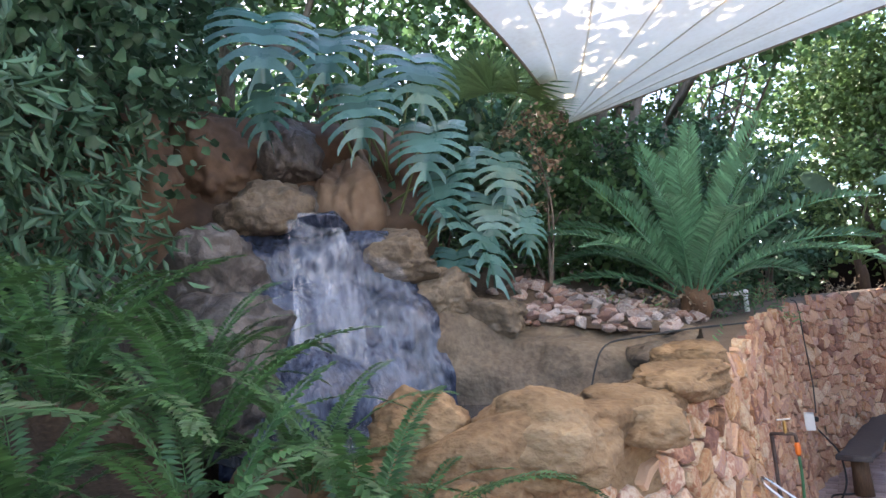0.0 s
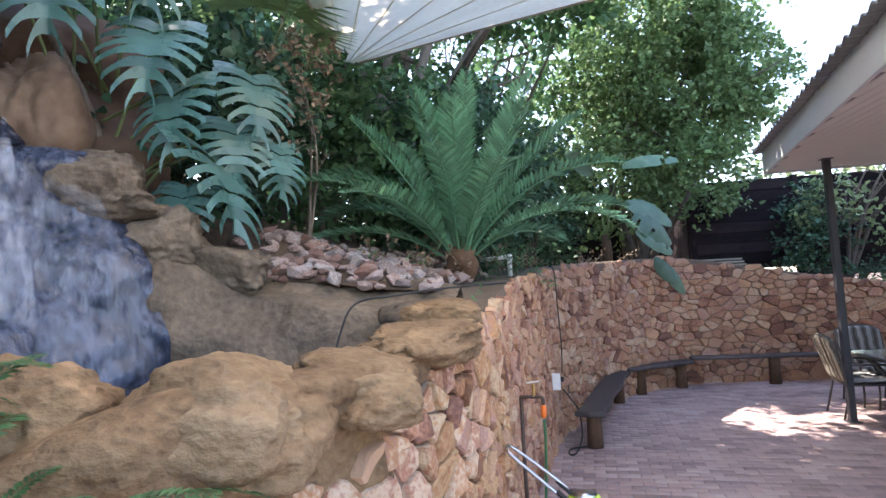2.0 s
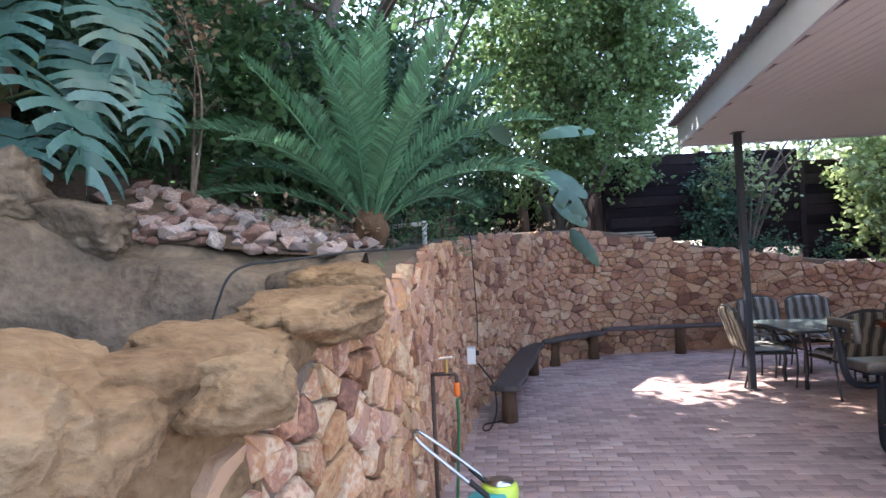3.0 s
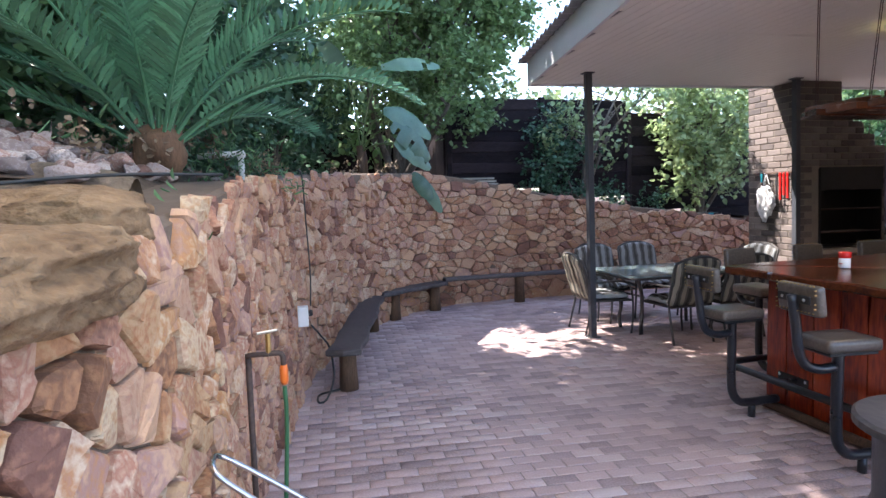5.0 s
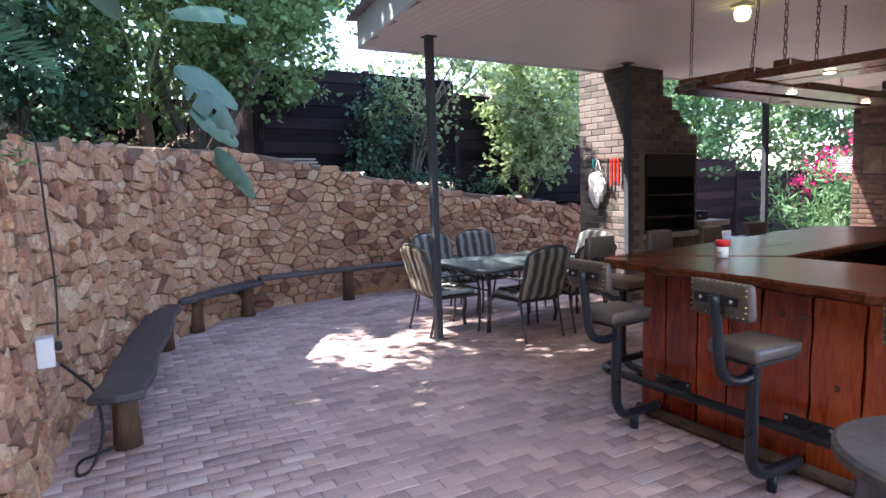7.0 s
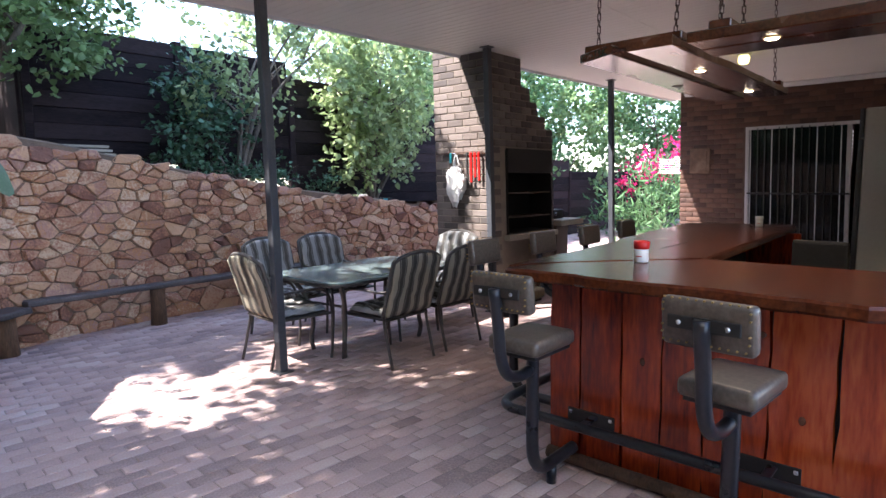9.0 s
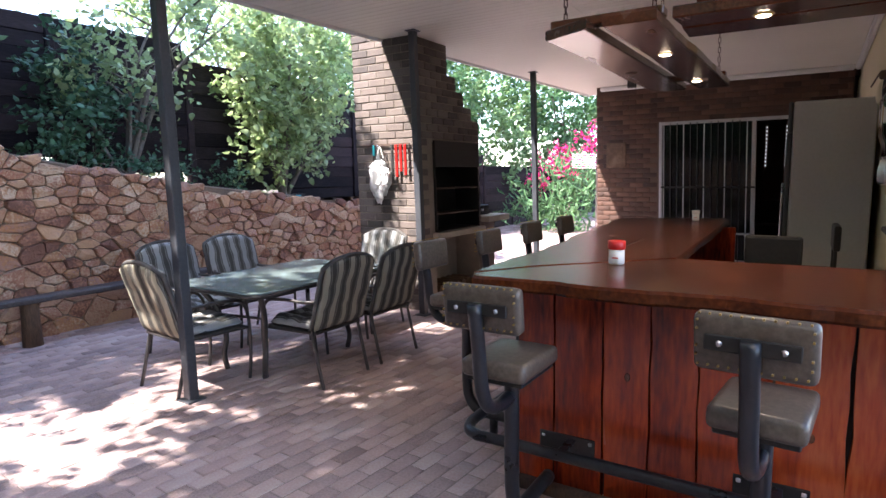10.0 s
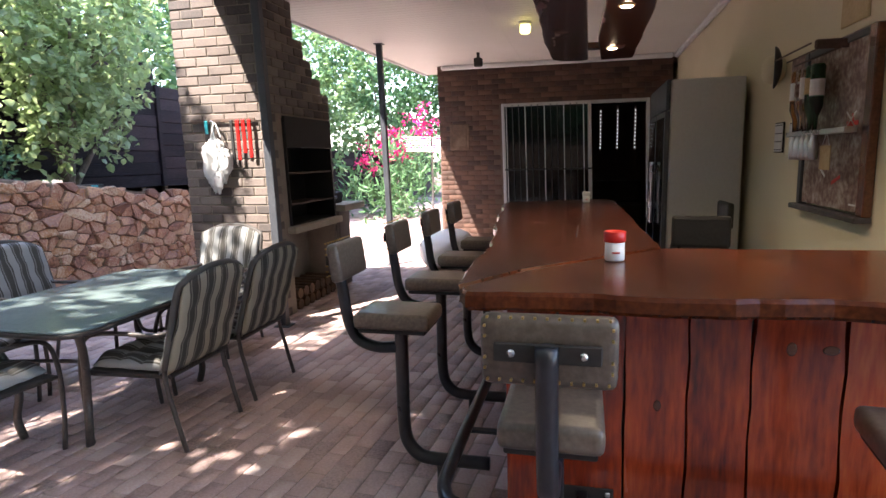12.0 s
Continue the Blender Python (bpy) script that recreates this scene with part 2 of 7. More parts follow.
M_CONCRETE = material("cream_concrete", [(0.3, 0.27, 0.21), (0.45, 0.41, 0.33)], 4, 50, 0.85, 0.3)
M_GLASS = glass("clear_glass", (0.9, 0.95, 0.95))
M_DARKGLASS = material("window_glass", [(0.006, 0.008, 0.008), (0.014, 0.016, 0.016)], 2, 5, 0.06, 0.0, rough_var=0.02)
M_ALU = material("window_aluminium", [(0.42, 0.43, 0.44), (0.5, 0.51, 0.52)], 3, 60, 0.4, 0.05, metal=0.3)
M_BLIND = material("blind_cloth", [(0.2, 0.2, 0.19), (0.28, 0.28, 0.27)], 4, 90, 0.8, 0.05)
# dark base colour puts the unlit room's gloom into its surfaces
M_ROOM = material("room_gloom_brown", [(0.1, 0.06, 0.05), (0.16, 0.1, 0.08)], 2, 40, 0.8, 0.1)
M_RED = material("red_plastic", [(0.5, 0.01, 0.008), (0.6, 0.02, 0.015)], 5, 50, 0.35, 0.0)
M_ORANGE = material("orange_plastic", [(0.75, 0.16, 0.02), (0.85, 0.2, 0.03)], 5, 50, 0.4, 0.0)
M_WHITEPLASTIC = material("white_plastic", [(0.66, 0.67, 0.66), (0.76, 0.76, 0.75)], 5, 50, 0.35, 0.02)
M_GREENHOSE = material("green_hose", [(0.02, 0.09, 0.035), (0.03, 0.13, 0.05)], 5, 50, 0.45, 0.0)
M_TEAL = material("teal_plastic", [(0.02, 0.28, 0.34), (0.03, 0.36, 0.42)], 5, 50, 0.4, 0.0)
M_LIME = material("lime_plastic", [(0.45, 0.6, 0.06), (0.52, 0.66, 0.1)], 5, 50, 0.4, 0.0)
M_CORD = material("black_rubber", [(0.012, 0.014, 0.016), (0.025, 0.028, 0.03)], 5, 50, 0.6, 0.0)
M_SAIL = material("shade_cloth", [(0.76, 0.66, 0.48), (0.84, 0.76, 0.6), (0.87, 0.8, 0.66)], 1.2, 22, 0.85, 0.06, rnd=0.0, through_light=0.66)
M_SAILHEM = material("sail_hem", [(0.3, 0.25, 0.18), (0.42, 0.36, 0.27)], 3, 40, 0.9, 0.1)
M_PAPER = material("old_paper", [(0.45, 0.32, 0.16), (0.6, 0.47, 0.28)], 8, 50, 0.85, 0.1)
M_POSTER = material("faded_print", [(0.12, 0.05, 0.04), (0.26, 0.18, 0.15), (0.45, 0.39, 0.34)], 9, 30, 0.5, 0.05, hi=0.62, lo=0.4)
M_BOTTLEGREEN = glass("green_glass", (0.03, 0.22, 0.09))
M_BOTTLEAMBER = glass("amber_glass", (0.5, 0.25, 0.06))
M_BARK = material("grey_bark", [(0.06, 0.048, 0.038), (0.15, 0.125, 0.1), (0.22, 0.19, 0.16)], 5, 30, 0.9, 0.6, stretch=(3, 3, 0.7))
M_WATER = material("pool_water", [(0.03, 0.035, 0.045), (0.06, 0.07, 0.085)], 6, 20, 0.08, 0.25, rnd=0.0, dist=0.02)
M_FALL = falling_water("falling_water", 0.37)
M_FILM = falling_water("water_film", 0.14)


def leaf_material(name, c, spread=0.5, rough=0.45, thru=0.3):
    d = tuple(x * (1 - spread * 0.6) for x in c)
    u = tuple(min(1, x * (1 + spread)) for x in c)
    return material(name, [d, c, u], 6, 60, rough, 0.1, rnd=0.7, lo=0.15, hi=0.85, through_light=thru, dist=0.003)


M_LEAF = leaf_material("leaf_green", (0.1, 0.205, 0.088), thru=0.4)
M_LEAFLIGHT = leaf_material("leaf_light_green", (0.18, 0.285, 0.118), thru=0.42)
M_LEAFDARK = leaf_material("leaf_dark_green", (0.06, 0.136, 0.075), thru=0.28)
M_LEAFPALE = leaf_material("leaf_pale", (0.31, 0.4, 0.19), rough=0.28, thru=0.42)
M_FERN = leaf_material("fern_green", (0.05, 0.122, 0.042), 0.55, 0.4, 0.3)
M_CYCAD = leaf_material("cycad_green", (0.12, 0.285, 0.165), 0.5, 0.3, 0.38)
M_MONSTERA = leaf_material("monstera_leaf", (0.065, 0.155, 0.135), 0.4, 0.28, 0.15)
M_STRELITZIA = leaf_material("strelitzia_leaf", (0.12, 0.21, 0.14), 0.5, 0.3, 0.25)
M_DRY = leaf_material("dry_twigs", (0.2, 0.15, 0.1), 0.4, 0.8, 0.1)
M_PINK = leaf_material("pink_bracts", (0.55, 0.03, 0.16), 0.5, 0.6, 0.4)
M_STALK = material("green_stalk", [(0.08, 0.13, 0.04), (0.16, 0.2, 0.08)], 5, 40, 0.5, 0.1)


# ---- helpers for meshes ----
def part(name, bm, material_, parent=None, label="", smooth=False):
    me = bpy.data.meshes.new(name)
    bm.to_mesh(me)
    bm.free()
    me.materials.append(material_)
    if smooth:
        me.shade_smooth()
    ob = new(name, me)
    ob.parent = parent
    return tagged(ob, label)


def np_part(name, verts, faces, material_, parent=None, label="", smooth=False):
    """faces: an (n, 3) or (n, 4) array of indices."""
    me = bpy.data.meshes.new(name)
    verts, faces = np.asarray(verts, dtype=np.float32), np.asarray(faces, dtype=np.int32)
    n, k = faces.shape
    me.vertices.add(len(verts))
    me.vertices.foreach_set("co", verts.ravel())
    me.loops.add(n * k)
    me.loops.foreach_set("vertex_index", faces.ravel())
    me.polygons.add(n)
    me.polygons.foreach_set("loop_start", np.arange(n, dtype=np.int32) * k)
    me.update(calc_edges=True)
    me.materials.append(material_)
    if smooth:
        me.shade_smooth()
    ob = new(name, me)
    ob.parent = parent
    return tagged(ob, label)


def thing(name, label, category, x=0, y=0, z=0, rz=0, group="", kind=""):
    ob = new(name)
    ob.empty_display_size = 0.1
    ob.matrix_basis = pose(x, y, z, 0, 0, rz)
    return tagged(ob, label, category, group, kind)


def bx(bm, x0, x1, y0, y1, z0, z1, bev=0.0, seg=1, m=None):
    tmp = bmesh.new()
    bmesh.ops.create_cube(tmp, size=1)
    for v in tmp.verts:
        v.co = Vector(((x0 + x1) / 2 + v.co.x * (x1 - x0), (y0 + y1) / 2 + v.co.y * (y1 - y0), (z0 + z1) / 2 + v.co.z * (z1 - z0)))
    if bev:
        bmesh.ops.bevel(tmp, geom=tmp.edges[:], offset=bev, segments=seg, affect="EDGES", profile=0.6)
    if m is not None:
        bmesh.ops.transform(tmp, matrix=m, verts=tmp.verts[:])
    vs = {v: bm.verts.new(v.co) for v in tmp.verts}
    for f in tmp.faces:
        bm.faces.new([vs[v] for v in f.verts])
    tmp.free()
    return bm


def boxed(x0, x1, y0, y1, z0, z1, bev=0.0, seg=1, m=None):
    return bx(bmesh.new(), x0, x1, y0, y1, z0, z1, bev, seg, m)


def smooth_path(pts, n=6):
    """Catmull-Rom through the points."""
    p = [Vector(q) for q in pts]
    p = [2 * p[0] - p[1]] + p + [2 * p[-1] - p[-2]]
    out = []
    for i in range(1, len(p) - 2):
        for j in range(n):
            t = j / n
            out.append(0.5 * ((2 * p[i]) + (p[i + 1] - p[i - 1]) * t + (2 * p[i - 1] - 5 * p[i] + 4 * p[i + 1] - p[i + 2]) * t * t + (3 * p[i] - p[i - 1] - 3 * p[i + 1] + p[i + 2]) * t ** 3))
    out.append(p[-2])
    return out


def tube(bm, pts, r, sides=10, caps=True):
    """A round tube along the points; r is a number or one for each point."""
    pts = [Vector(p) for p in pts]
    rs = r if isinstance(r, (list, tuple)) else [r] * len(pts)
    rings, ref = [], None
    for i, p in enumerate(pts):
        d = (pts[min(i + 1, len(pts) - 1)] - pts[max(i - 1, 0)]).normalized()
        if ref is None:
            ref = d.orthogonal().normalized()
        ref = (ref - d * ref.dot(d)).normalized()
        w = d.cross(ref)
        rings.append([bm.verts.new(p + rs[i] * (math.cos(a) * ref + math.sin(a) * w)) for a in (2 * math.pi * k / sides for k in range(sides))])
    for a, b in zip(rings, rings[1:]):
        for k in range(sides):
            bm.faces.new((a[k], a[(k + 1) % sides], b[(k + 1) % sides], b[k]))
    if caps:
        bm.faces.new(rings[0][::-1])
        bm.faces.new(rings[-1])
    return bm


def tubed(pts, r, sides=10):
    return tube(bmesh.new(), pts, r, sides)


def lathe(profile, sides=24, x=0, y=0):
    """profile: (radius, z) from bottom to top."""
    bm = bmesh.new()
    rings = [[bm.verts.new((x + r * math.cos(2 * math.pi * k / sides), y + r * math.sin(2 * math.pi * k / sides), z)) for k in range(sides)] for r, z in profile]
    for a, b in zip(rings, rings[1:]):
        for k in range(sides):
            bm.faces.new((a[k], a[(k + 1) % sides], b[(k + 1) % sides], b[k]))
    bm.faces.new(rings[0][::-1])
    bm.faces.new(rings[-1])
    return bm


def slab(outline, z0, z1, bev=0.01):
    """A flat slab with the given outline (counter-clockwise) and softened edges."""
    bm = bmesh.new()
    n = len(outline)
    c = Vector((sum(p[0] for p in outline) / n, sum(p[1] for p in outline) / n))
    def ring(z, inset):
        out = []
        for i in range(n):
            a, b, d = Vector(outline[i - 1]), Vector(outline[i]), Vector(outline[(i + 1) % n])
            t = (d - a).normalized()
            out.append(bm.verts.new((b.x - t.y * inset, b.y + t.x * inset, z)))
        return out
    rings = [ring(z0, bev), ring(z0 + bev, 0), ring(z1 - bev, 0), ring(z1, bev)]
    for a, b in zip(rings, rings[1:]):
        for k in range(n):
            bm.faces.new((a[k], a[(k + 1) % n], b[(k + 1) % n], b[k]))
    bm.faces.new(rings[0][::-1])
    bm.faces.new(rings[-1])
    return bm


def wavy(a, b, n, amp, seed):
    """Points from a to b (without b) with a wavering sideways offset."""
    a, b = Vector(a), Vector(b)
    t = (b - a).normalized()
    out = []
    for i in range(n):
        u = i / n
        o = amp * noise.noise(Vector((u * 5.5, seed * 3.7, 0.3))) * (1 if 0 < i else 0) + amp * 0.4 * noise.noise(Vector((u * 19, seed, 5)))
        p = a + (b - a) * u
        out.append((p.x + t.y * o, p.y - t.x * o))
    return out


def rock_bm(sx, sy, sz, seed, sub=3, rough=0.28, layers=0.0):
    bm = bmesh.new()
    bmesh.ops.create_icosphere(bm, subdivisions=sub, radius=1)
    o = Vector((seed * 7.13, seed * 3.7, seed * 1.9))
    rr = random.Random(seed * 13 + 1)
    cuts = [(Vector((rr.gauss(0, 1), rr.gauss(0, 1), rr.gauss(0, 0.8))).normalized(), rr.uniform(0.6, 0.86)) for _ in range(8)] if rough > 0.12 else []
    for v in bm.verts:
        p = v.co.copy()
        for cn, ch in cuts:
            over = p.dot(cn) - ch
            if over > 0:
                p -= cn * over * 0.8
        d = 1 + rough * noise.noise(p * 1.1 + o) + rough * 0.6 * abs(noise.noise(p * 2.3 + o)) + rough * 0.3 * noise.noise(p * 4.5 + o) + rough * 0.2 * noise.noise(p * 10 + o) + rough * 0.12 * noise.noise(p * 22 + o)
        if layers:
            d += layers * (noise.noise(Vector((p.x * 0.8, p.y * 0.8, p.z * 7)) + o))
        q = p * d
        q = Vector((math.copysign(abs(q.x) ** 0.85, q.x), math.copysign(abs(q.y) ** 0.85, q.y), math.copysign(abs(q.z) ** 0.8, q.z)))
        v.co = Vector((q.x * sx, q.y * sy, q.z * sz))
    return bm


def boulder(label, x, y, z, sx, sy, sz, seed, mat_, sub=4, rough=0.28, layers=0.0, rz=0, name="boulder", group=""):
    ob = part(name, rock_bm(sx, sy, sz, seed, sub, rough, layers), mat_, None, smooth=True)
    ob.matrix_basis = pose(x, y, z, 0, 0, rz)
    return tagged(ob, label, "rock", group)


def leaf_cloud(name, blobs, count, size, mat_, parent, seed, droop=0.3, slim=0.45, shell=0.55, label=""):
    """Many small folded leaves filling uneven ellipsoids (x, y, z, rx, ry, rz); sprays of leaves with gaps between."""
    rg = np.random.default_rng(seed)
    blobs = np.array(blobs, dtype=float)
    vol = (blobs[:, 3] * blobs[:, 4] * blobs[:, 5]) ** 0.75
    per = 14
    ns = max(1, count // per)
    which = rg.choice(len(blobs), ns, p=vol / vol.sum())
    d = rg.normal(size=(ns, 3))
    d /= np.linalg.norm(d, axis=1)[:, None]
    r = shell + (1 - shell) * rg.random(ns) ** 0.7
    r *= 0.85 + 0.3 * rg.random(ns)
    c = blobs[which, :3] + d * r[:, None] * blobs[which, 3:]
    gap = np.array([noise.noise(Vector(p * 1.6)) for p in c])
    c, d = c[gap > -0.12], d[gap > -0.12]
    # a spray: leaves along a short twig that points outwards
    ax = d + rg.normal(size=d.shape) * 0.5
    ax[:, 2] -= droop * 0.5
    ax /= np.linalg.norm(ax, axis=1)[:, None]
    t = rg.random((len(c), per))
    p = c[:, None, :] + ax[:, None, :] * (t[:, :, None] * size * 5) + rg.normal(size=(len(c), per, 3)) * size * 0.7
    p = p.reshape(-1, 3)
    m = len(p)
    u = np.repeat(ax, per, axis=0) * 0.6 + rg.normal(size=(m, 3)) * 0.75
    u[:, 2] -= droop
    u /= np.linalg.norm(u, axis=1)[:, None]
    w = np.cross(u, rg.normal(size=(m, 3)) * 0.6 + np.array([0, 0, 1.0]))
    w /= np.linalg.norm(w, axis=1)[:, None] + 1e-9
    nrm = np.cross(u, w)
    s = size * (0.6 + 0.8 * rg.random(m))[:, None]
    v = np.empty((m, 6, 3))
    v[:, 0] = p
    v[:, 1] = p + u * s * 0.32 + w * s * slim + nrm * s * 0.14
    v[:, 2] = p + u * s * 0.78 + w * s * slim * 0.72 + nrm * s * 0.08
    v[:, 3] = p + u * s * 1.15 - nrm * s * 0.1
    v[:, 4] = p + u * s * 0.78 - w * s * slim * 0.72 + nrm * s * 0.08
    v[:, 5] = p + u * s * 0.32 - w * s * slim + nrm * s * 0.14
    i = np.arange(m)[:, None] * 6
    f = np.concatenate([i + np.array([[0, 1, 2, 3]]), i + np.array([[0, 3, 4, 5]])])
    return np_part(name, v.reshape(-1, 3), f, mat_, parent, label)


def limbs(base, tips, r0, seed, kink=0.18):
    """A tapered trunk that forks towards the tips."""
    bm = bmesh.new()
    rg = random.Random(seed)
    b = Vector(base)
    for k, tip in enumerate(tips):
        t = Vector(tip)
        mid = b.lerp(t, 0.45) + Vector((rg.uniform(-kink, kink), rg.uniform(-kink, kink), 0.1 * (t - b).length))
        pts = smooth_path([b, mid, t], 6)
        n = len(pts)
        tube(bm, pts, [r0 * (1 - 0.85 * i / (n - 1)) * (1 if k == 0 else 0.7) for i in range(n)], 7)
        for j in range(3):
            s = pts[int(n * (0.45 + 0.15 * j))]
            e = s + Vector((rg.uniform(-1, 1), rg.uniform(-1, 1), rg.uniform(0.1, 0.9))) * (t - b).length * 0.28
            tube(bm, [s, s.lerp(e, 0.5) + Vector((0, 0, 0.06)), e], [r0 * 0.3, r0 * 0.2, r0 * 0.06], 5)
    return bm


def tree(name, label, category, base, blobs, count, size, leaf, seed, r0=0.08, bark=None, droop=0.3, slim=0.45, group=""):
    t = thing(name, label, category, *base, group=group)
    rel = [(b[0] - base[0], b[1] - base[1], b[2] - base[2], *b[3:]) for b in blobs]
    part("trunk", limbs((0, 0, -0.05), [b[:3] for b in rel], r0, seed), bark or M_BARK, t, smooth=True)
    leaf_cloud("crown", rel, count, size, leaf, t, seed, droop, slim)
    return t


def frond_arrays(length, pairs, pin_len, pin_w, arch, seed, vee=0.35, taper=0.35, droop=0.1, r=0.008, forward=0.45, bare=0.08):
    """A feather-shaped frond that grows along +x from the origin and arches over."""
    rg = np.random.default_rng(seed)
    n = 14
    s = np.linspace(0, 1, n)
    ang = arch[0] + (arch[1] - arch[0]) * s ** 1.2
    dx = np.cos(ang) * length / (n - 1)
    dz = np.sin(ang) * length / (n - 1)
    px, pz = np.concatenate([[0], np.cumsum(dx[:-1])]), np.concatenate([[0], np.cumsum(dz[:-1])])
    py = 0.05 * length * np.sin(s * 2.2 + seed) * s
    V, F = [], []
    k = 4
    for i in range(n):
        rr = r * (1 - 0.8 * s[i])
        tn = np.array([-np.sin(ang[i]), 0, np.cos(ang[i])])
        for j in range(k):
            a = 2 * math.pi * j / k
            V.append(np.array([px[i], py[i], pz[i]]) + rr * (math.cos(a) * np.array([0, 1, 0]) + math.sin(a) * tn))
    for i in range(n - 1):
        for j in range(k):
            F.append((i * k + j, i * k + (j + 1) % k, (i + 1) * k + (j + 1) % k, (i + 1) * k + j))
    for q in range(pairs):
        u = bare + (1 - bare) * q / pairs
        p = np.array([np.interp(u, s, px), np.interp(u, s, py), np.interp(u, s, pz)])
        a = np.interp(u, s, ang)
        t = np.array([math.cos(a), 0, math.sin(a)])
        nn = np.array([-math.sin(a), 0, math.cos(a)])
        L = pin_len * (1 - taper * u) * min(1, 0.35 + (u - bare) * 5) * (1 if u < 0.8 else 1.15 - (u - 0.8) * 4.2)
        for side in (-1, 1):
            lat = np.array([0, side, 0])
            d = lat + t * (forward + rg.uniform(-0.12, 0.12)) + nn * (vee + rg.uniform(-0.1, 0.1))
            d /= np.linalg.norm(d)
            wv = t * pin_w * 0.5
            tip = p + d * L - np.array([0, 0, droop * L])
            mid = p + d * L * 0.5 + nn * 0.02 * L
            b = len(V)
            V += [p - wv * 0.6, mid - wv, tip, mid + wv + t * pin_w * 0.1]
            F.append((b, b + 1, b + 2, b + 3))
    return np.array(V), np.array(F)


def rosette(name, label, category, x, y, z, fronds, seed, mat_, group="", lean=(10, 75), trunk=None, twist=12, sizes=(0.75, 1.1), spread=(0, 360)):
    """A plant of fronds round one crown; fronds: a list of ready meshes shared by all."""
    rg = random.Random(seed)
    t = thing(name, label, category, x, y, z, group=group)
    n = len(fronds)
    for i, me in enumerate(fronds):
        ob = new("frond", me)
        ob.parent = t
        yaw = spread[0] + (spread[1] - spread[0]) * (i * 0.381966 % 1.0) + rg.uniform(-8, 8)
        s = rg.uniform(*sizes)
        tip = -(lean[0] + (lean[1] - lean[0]) * (i / max(1, n - 1)))
        ob.matrix_basis = pose(0, 0, 0, 0, 0, yaw) @ pose(0.02, 0, 0, rg.uniform(-twist, twist), tip, 0) @ Matrix.Scale(s, 4)
    if trunk is not None:
        trunk.parent = t
    return t


def frond_mesh(name, mat_, *args, **kw):
    v, f = frond_arrays(*args, **kw)
    me = bpy.data.meshes.new(name)
    me.from_pydata([tuple(map(float, p)) for p in v], [], [tuple(map(int, q)) for q in f])
    me.materials.append(mat_)
    return me

# ---- the large structure ----
rnd = random.Random(7)
GROUND = part("ground", boxed(-300, 300, -300, 300, -0.6, -0.08), M_SOIL)
tagged(GROUND, "bare brown earth round the garden", "ground", kind="structure")

# paving: one sand bed, clay bricks laid in it (the bricks come last in the file)
PAVING = tagged(part("floor", boxed(-0.6, 24, -3.0, 14.2, -0.1, -0.006), M_SAND), "reddish-brown clay brick paving in running bond, worn and dusty", "floor", kind="structure")

# retaining wall: its line in plan with the height of its top
WALL_LINE = [(-0.4, 2.3, 1.2), (-0.17, 2.75, 1.32), (-0.01, 3.3, 1.46), (0.12, 4.0, 1.62), (0.16, 5.0, 1.72), (0.2, 5.9, 1.8), (0.33, 6.82, 1.84), (0.47, 7.84, 1.9), (0.66, 8.5, 1.95), (1.05, 9.5, 2.0), (1.7, 10.55, 2.04), (2.4, 11.15, 2.05), (3.1, 11.37, 1.97), (3.83, 11.42, 1.82), (5.3, 11.42, 1.56), (6.4, 11.42, 1.41), (8.8, 11.42, 1.14), (10.5, 11.42, 1.1)]
_line = smooth_path(WALL_LINE, 10)
_len = [0.0]
for _a, _b in zip(_line, _line[1:]):
    _len.append(_len[-1] + (Vector(_b[:2]) - Vector(_a[:2])).length)
WALL_LENGTH = _len[-1]


def on_wall(s, z, d=0.0):
    """The place s metres along the wall, z up and d out from its face."""
    i = min(max(int(np.searchsorted(_len, s)) - 1, 0), len(_line) - 2)
    t = (s - _len[i]) / (_len[i + 1] - _len[i])
    p = _line[i].lerp(_line[i + 1], t)
    u0, u1 = max(i - 3, 0), min(i + 4, len(_line) - 1)
    e = Vector((_line[u1].x - _line[u0].x, _line[u1].y - _line[u0].y, 0)).normalized()
    return Vector((p.x + e.y * d, p.y - e.x * d, z))


def wall_top(s):
    return float(np.interp(s, _len, [p.z for p in _line]))


def wall_core():
    bm = bmesh.new()
    rows = []
    n = 150
    for i in range(n + 1):
        s = WALL_LENGTH * i / n
        top = wall_top(s) - 0.02
        rows.append([bm.verts.new(on_wall(s, z, d)) for z, d in ((-0.05, 0), (0.6, 0), (1.2, 0), (top - 0.02, 0.0), (top, -0.03), (top, -0.4), (-0.05, -0.4))])
    for a, b in zip(rows, rows[1:]):
        for k in range(6):
            bm.faces.new((a[k], b[k], b[k + 1], a[k + 1]))
    return bm


STONE_WALL = tagged(part("wall_stone", wall_core(), M_MORTAR), "curved retaining wall of rough orange and brown field stones", "wall", kind="structure")


def bed_z(x, y):
    """Height of the planted bed above the wall."""
    back = max(0.0, -x - 0.15) * 0.32 * min(1.0, max(0.15, (y - 4.4) / 0.9))
    z = 1.72 + 0.03 * max(0, y - 4) + back
    if x > 2.2:
        z = z - (x - 2.2) * 0.16
    z += 0.05 * noise.noise(Vector((x * 1.3, y * 1.3, 2)))
    return max(0.95, min(z, 2.9))


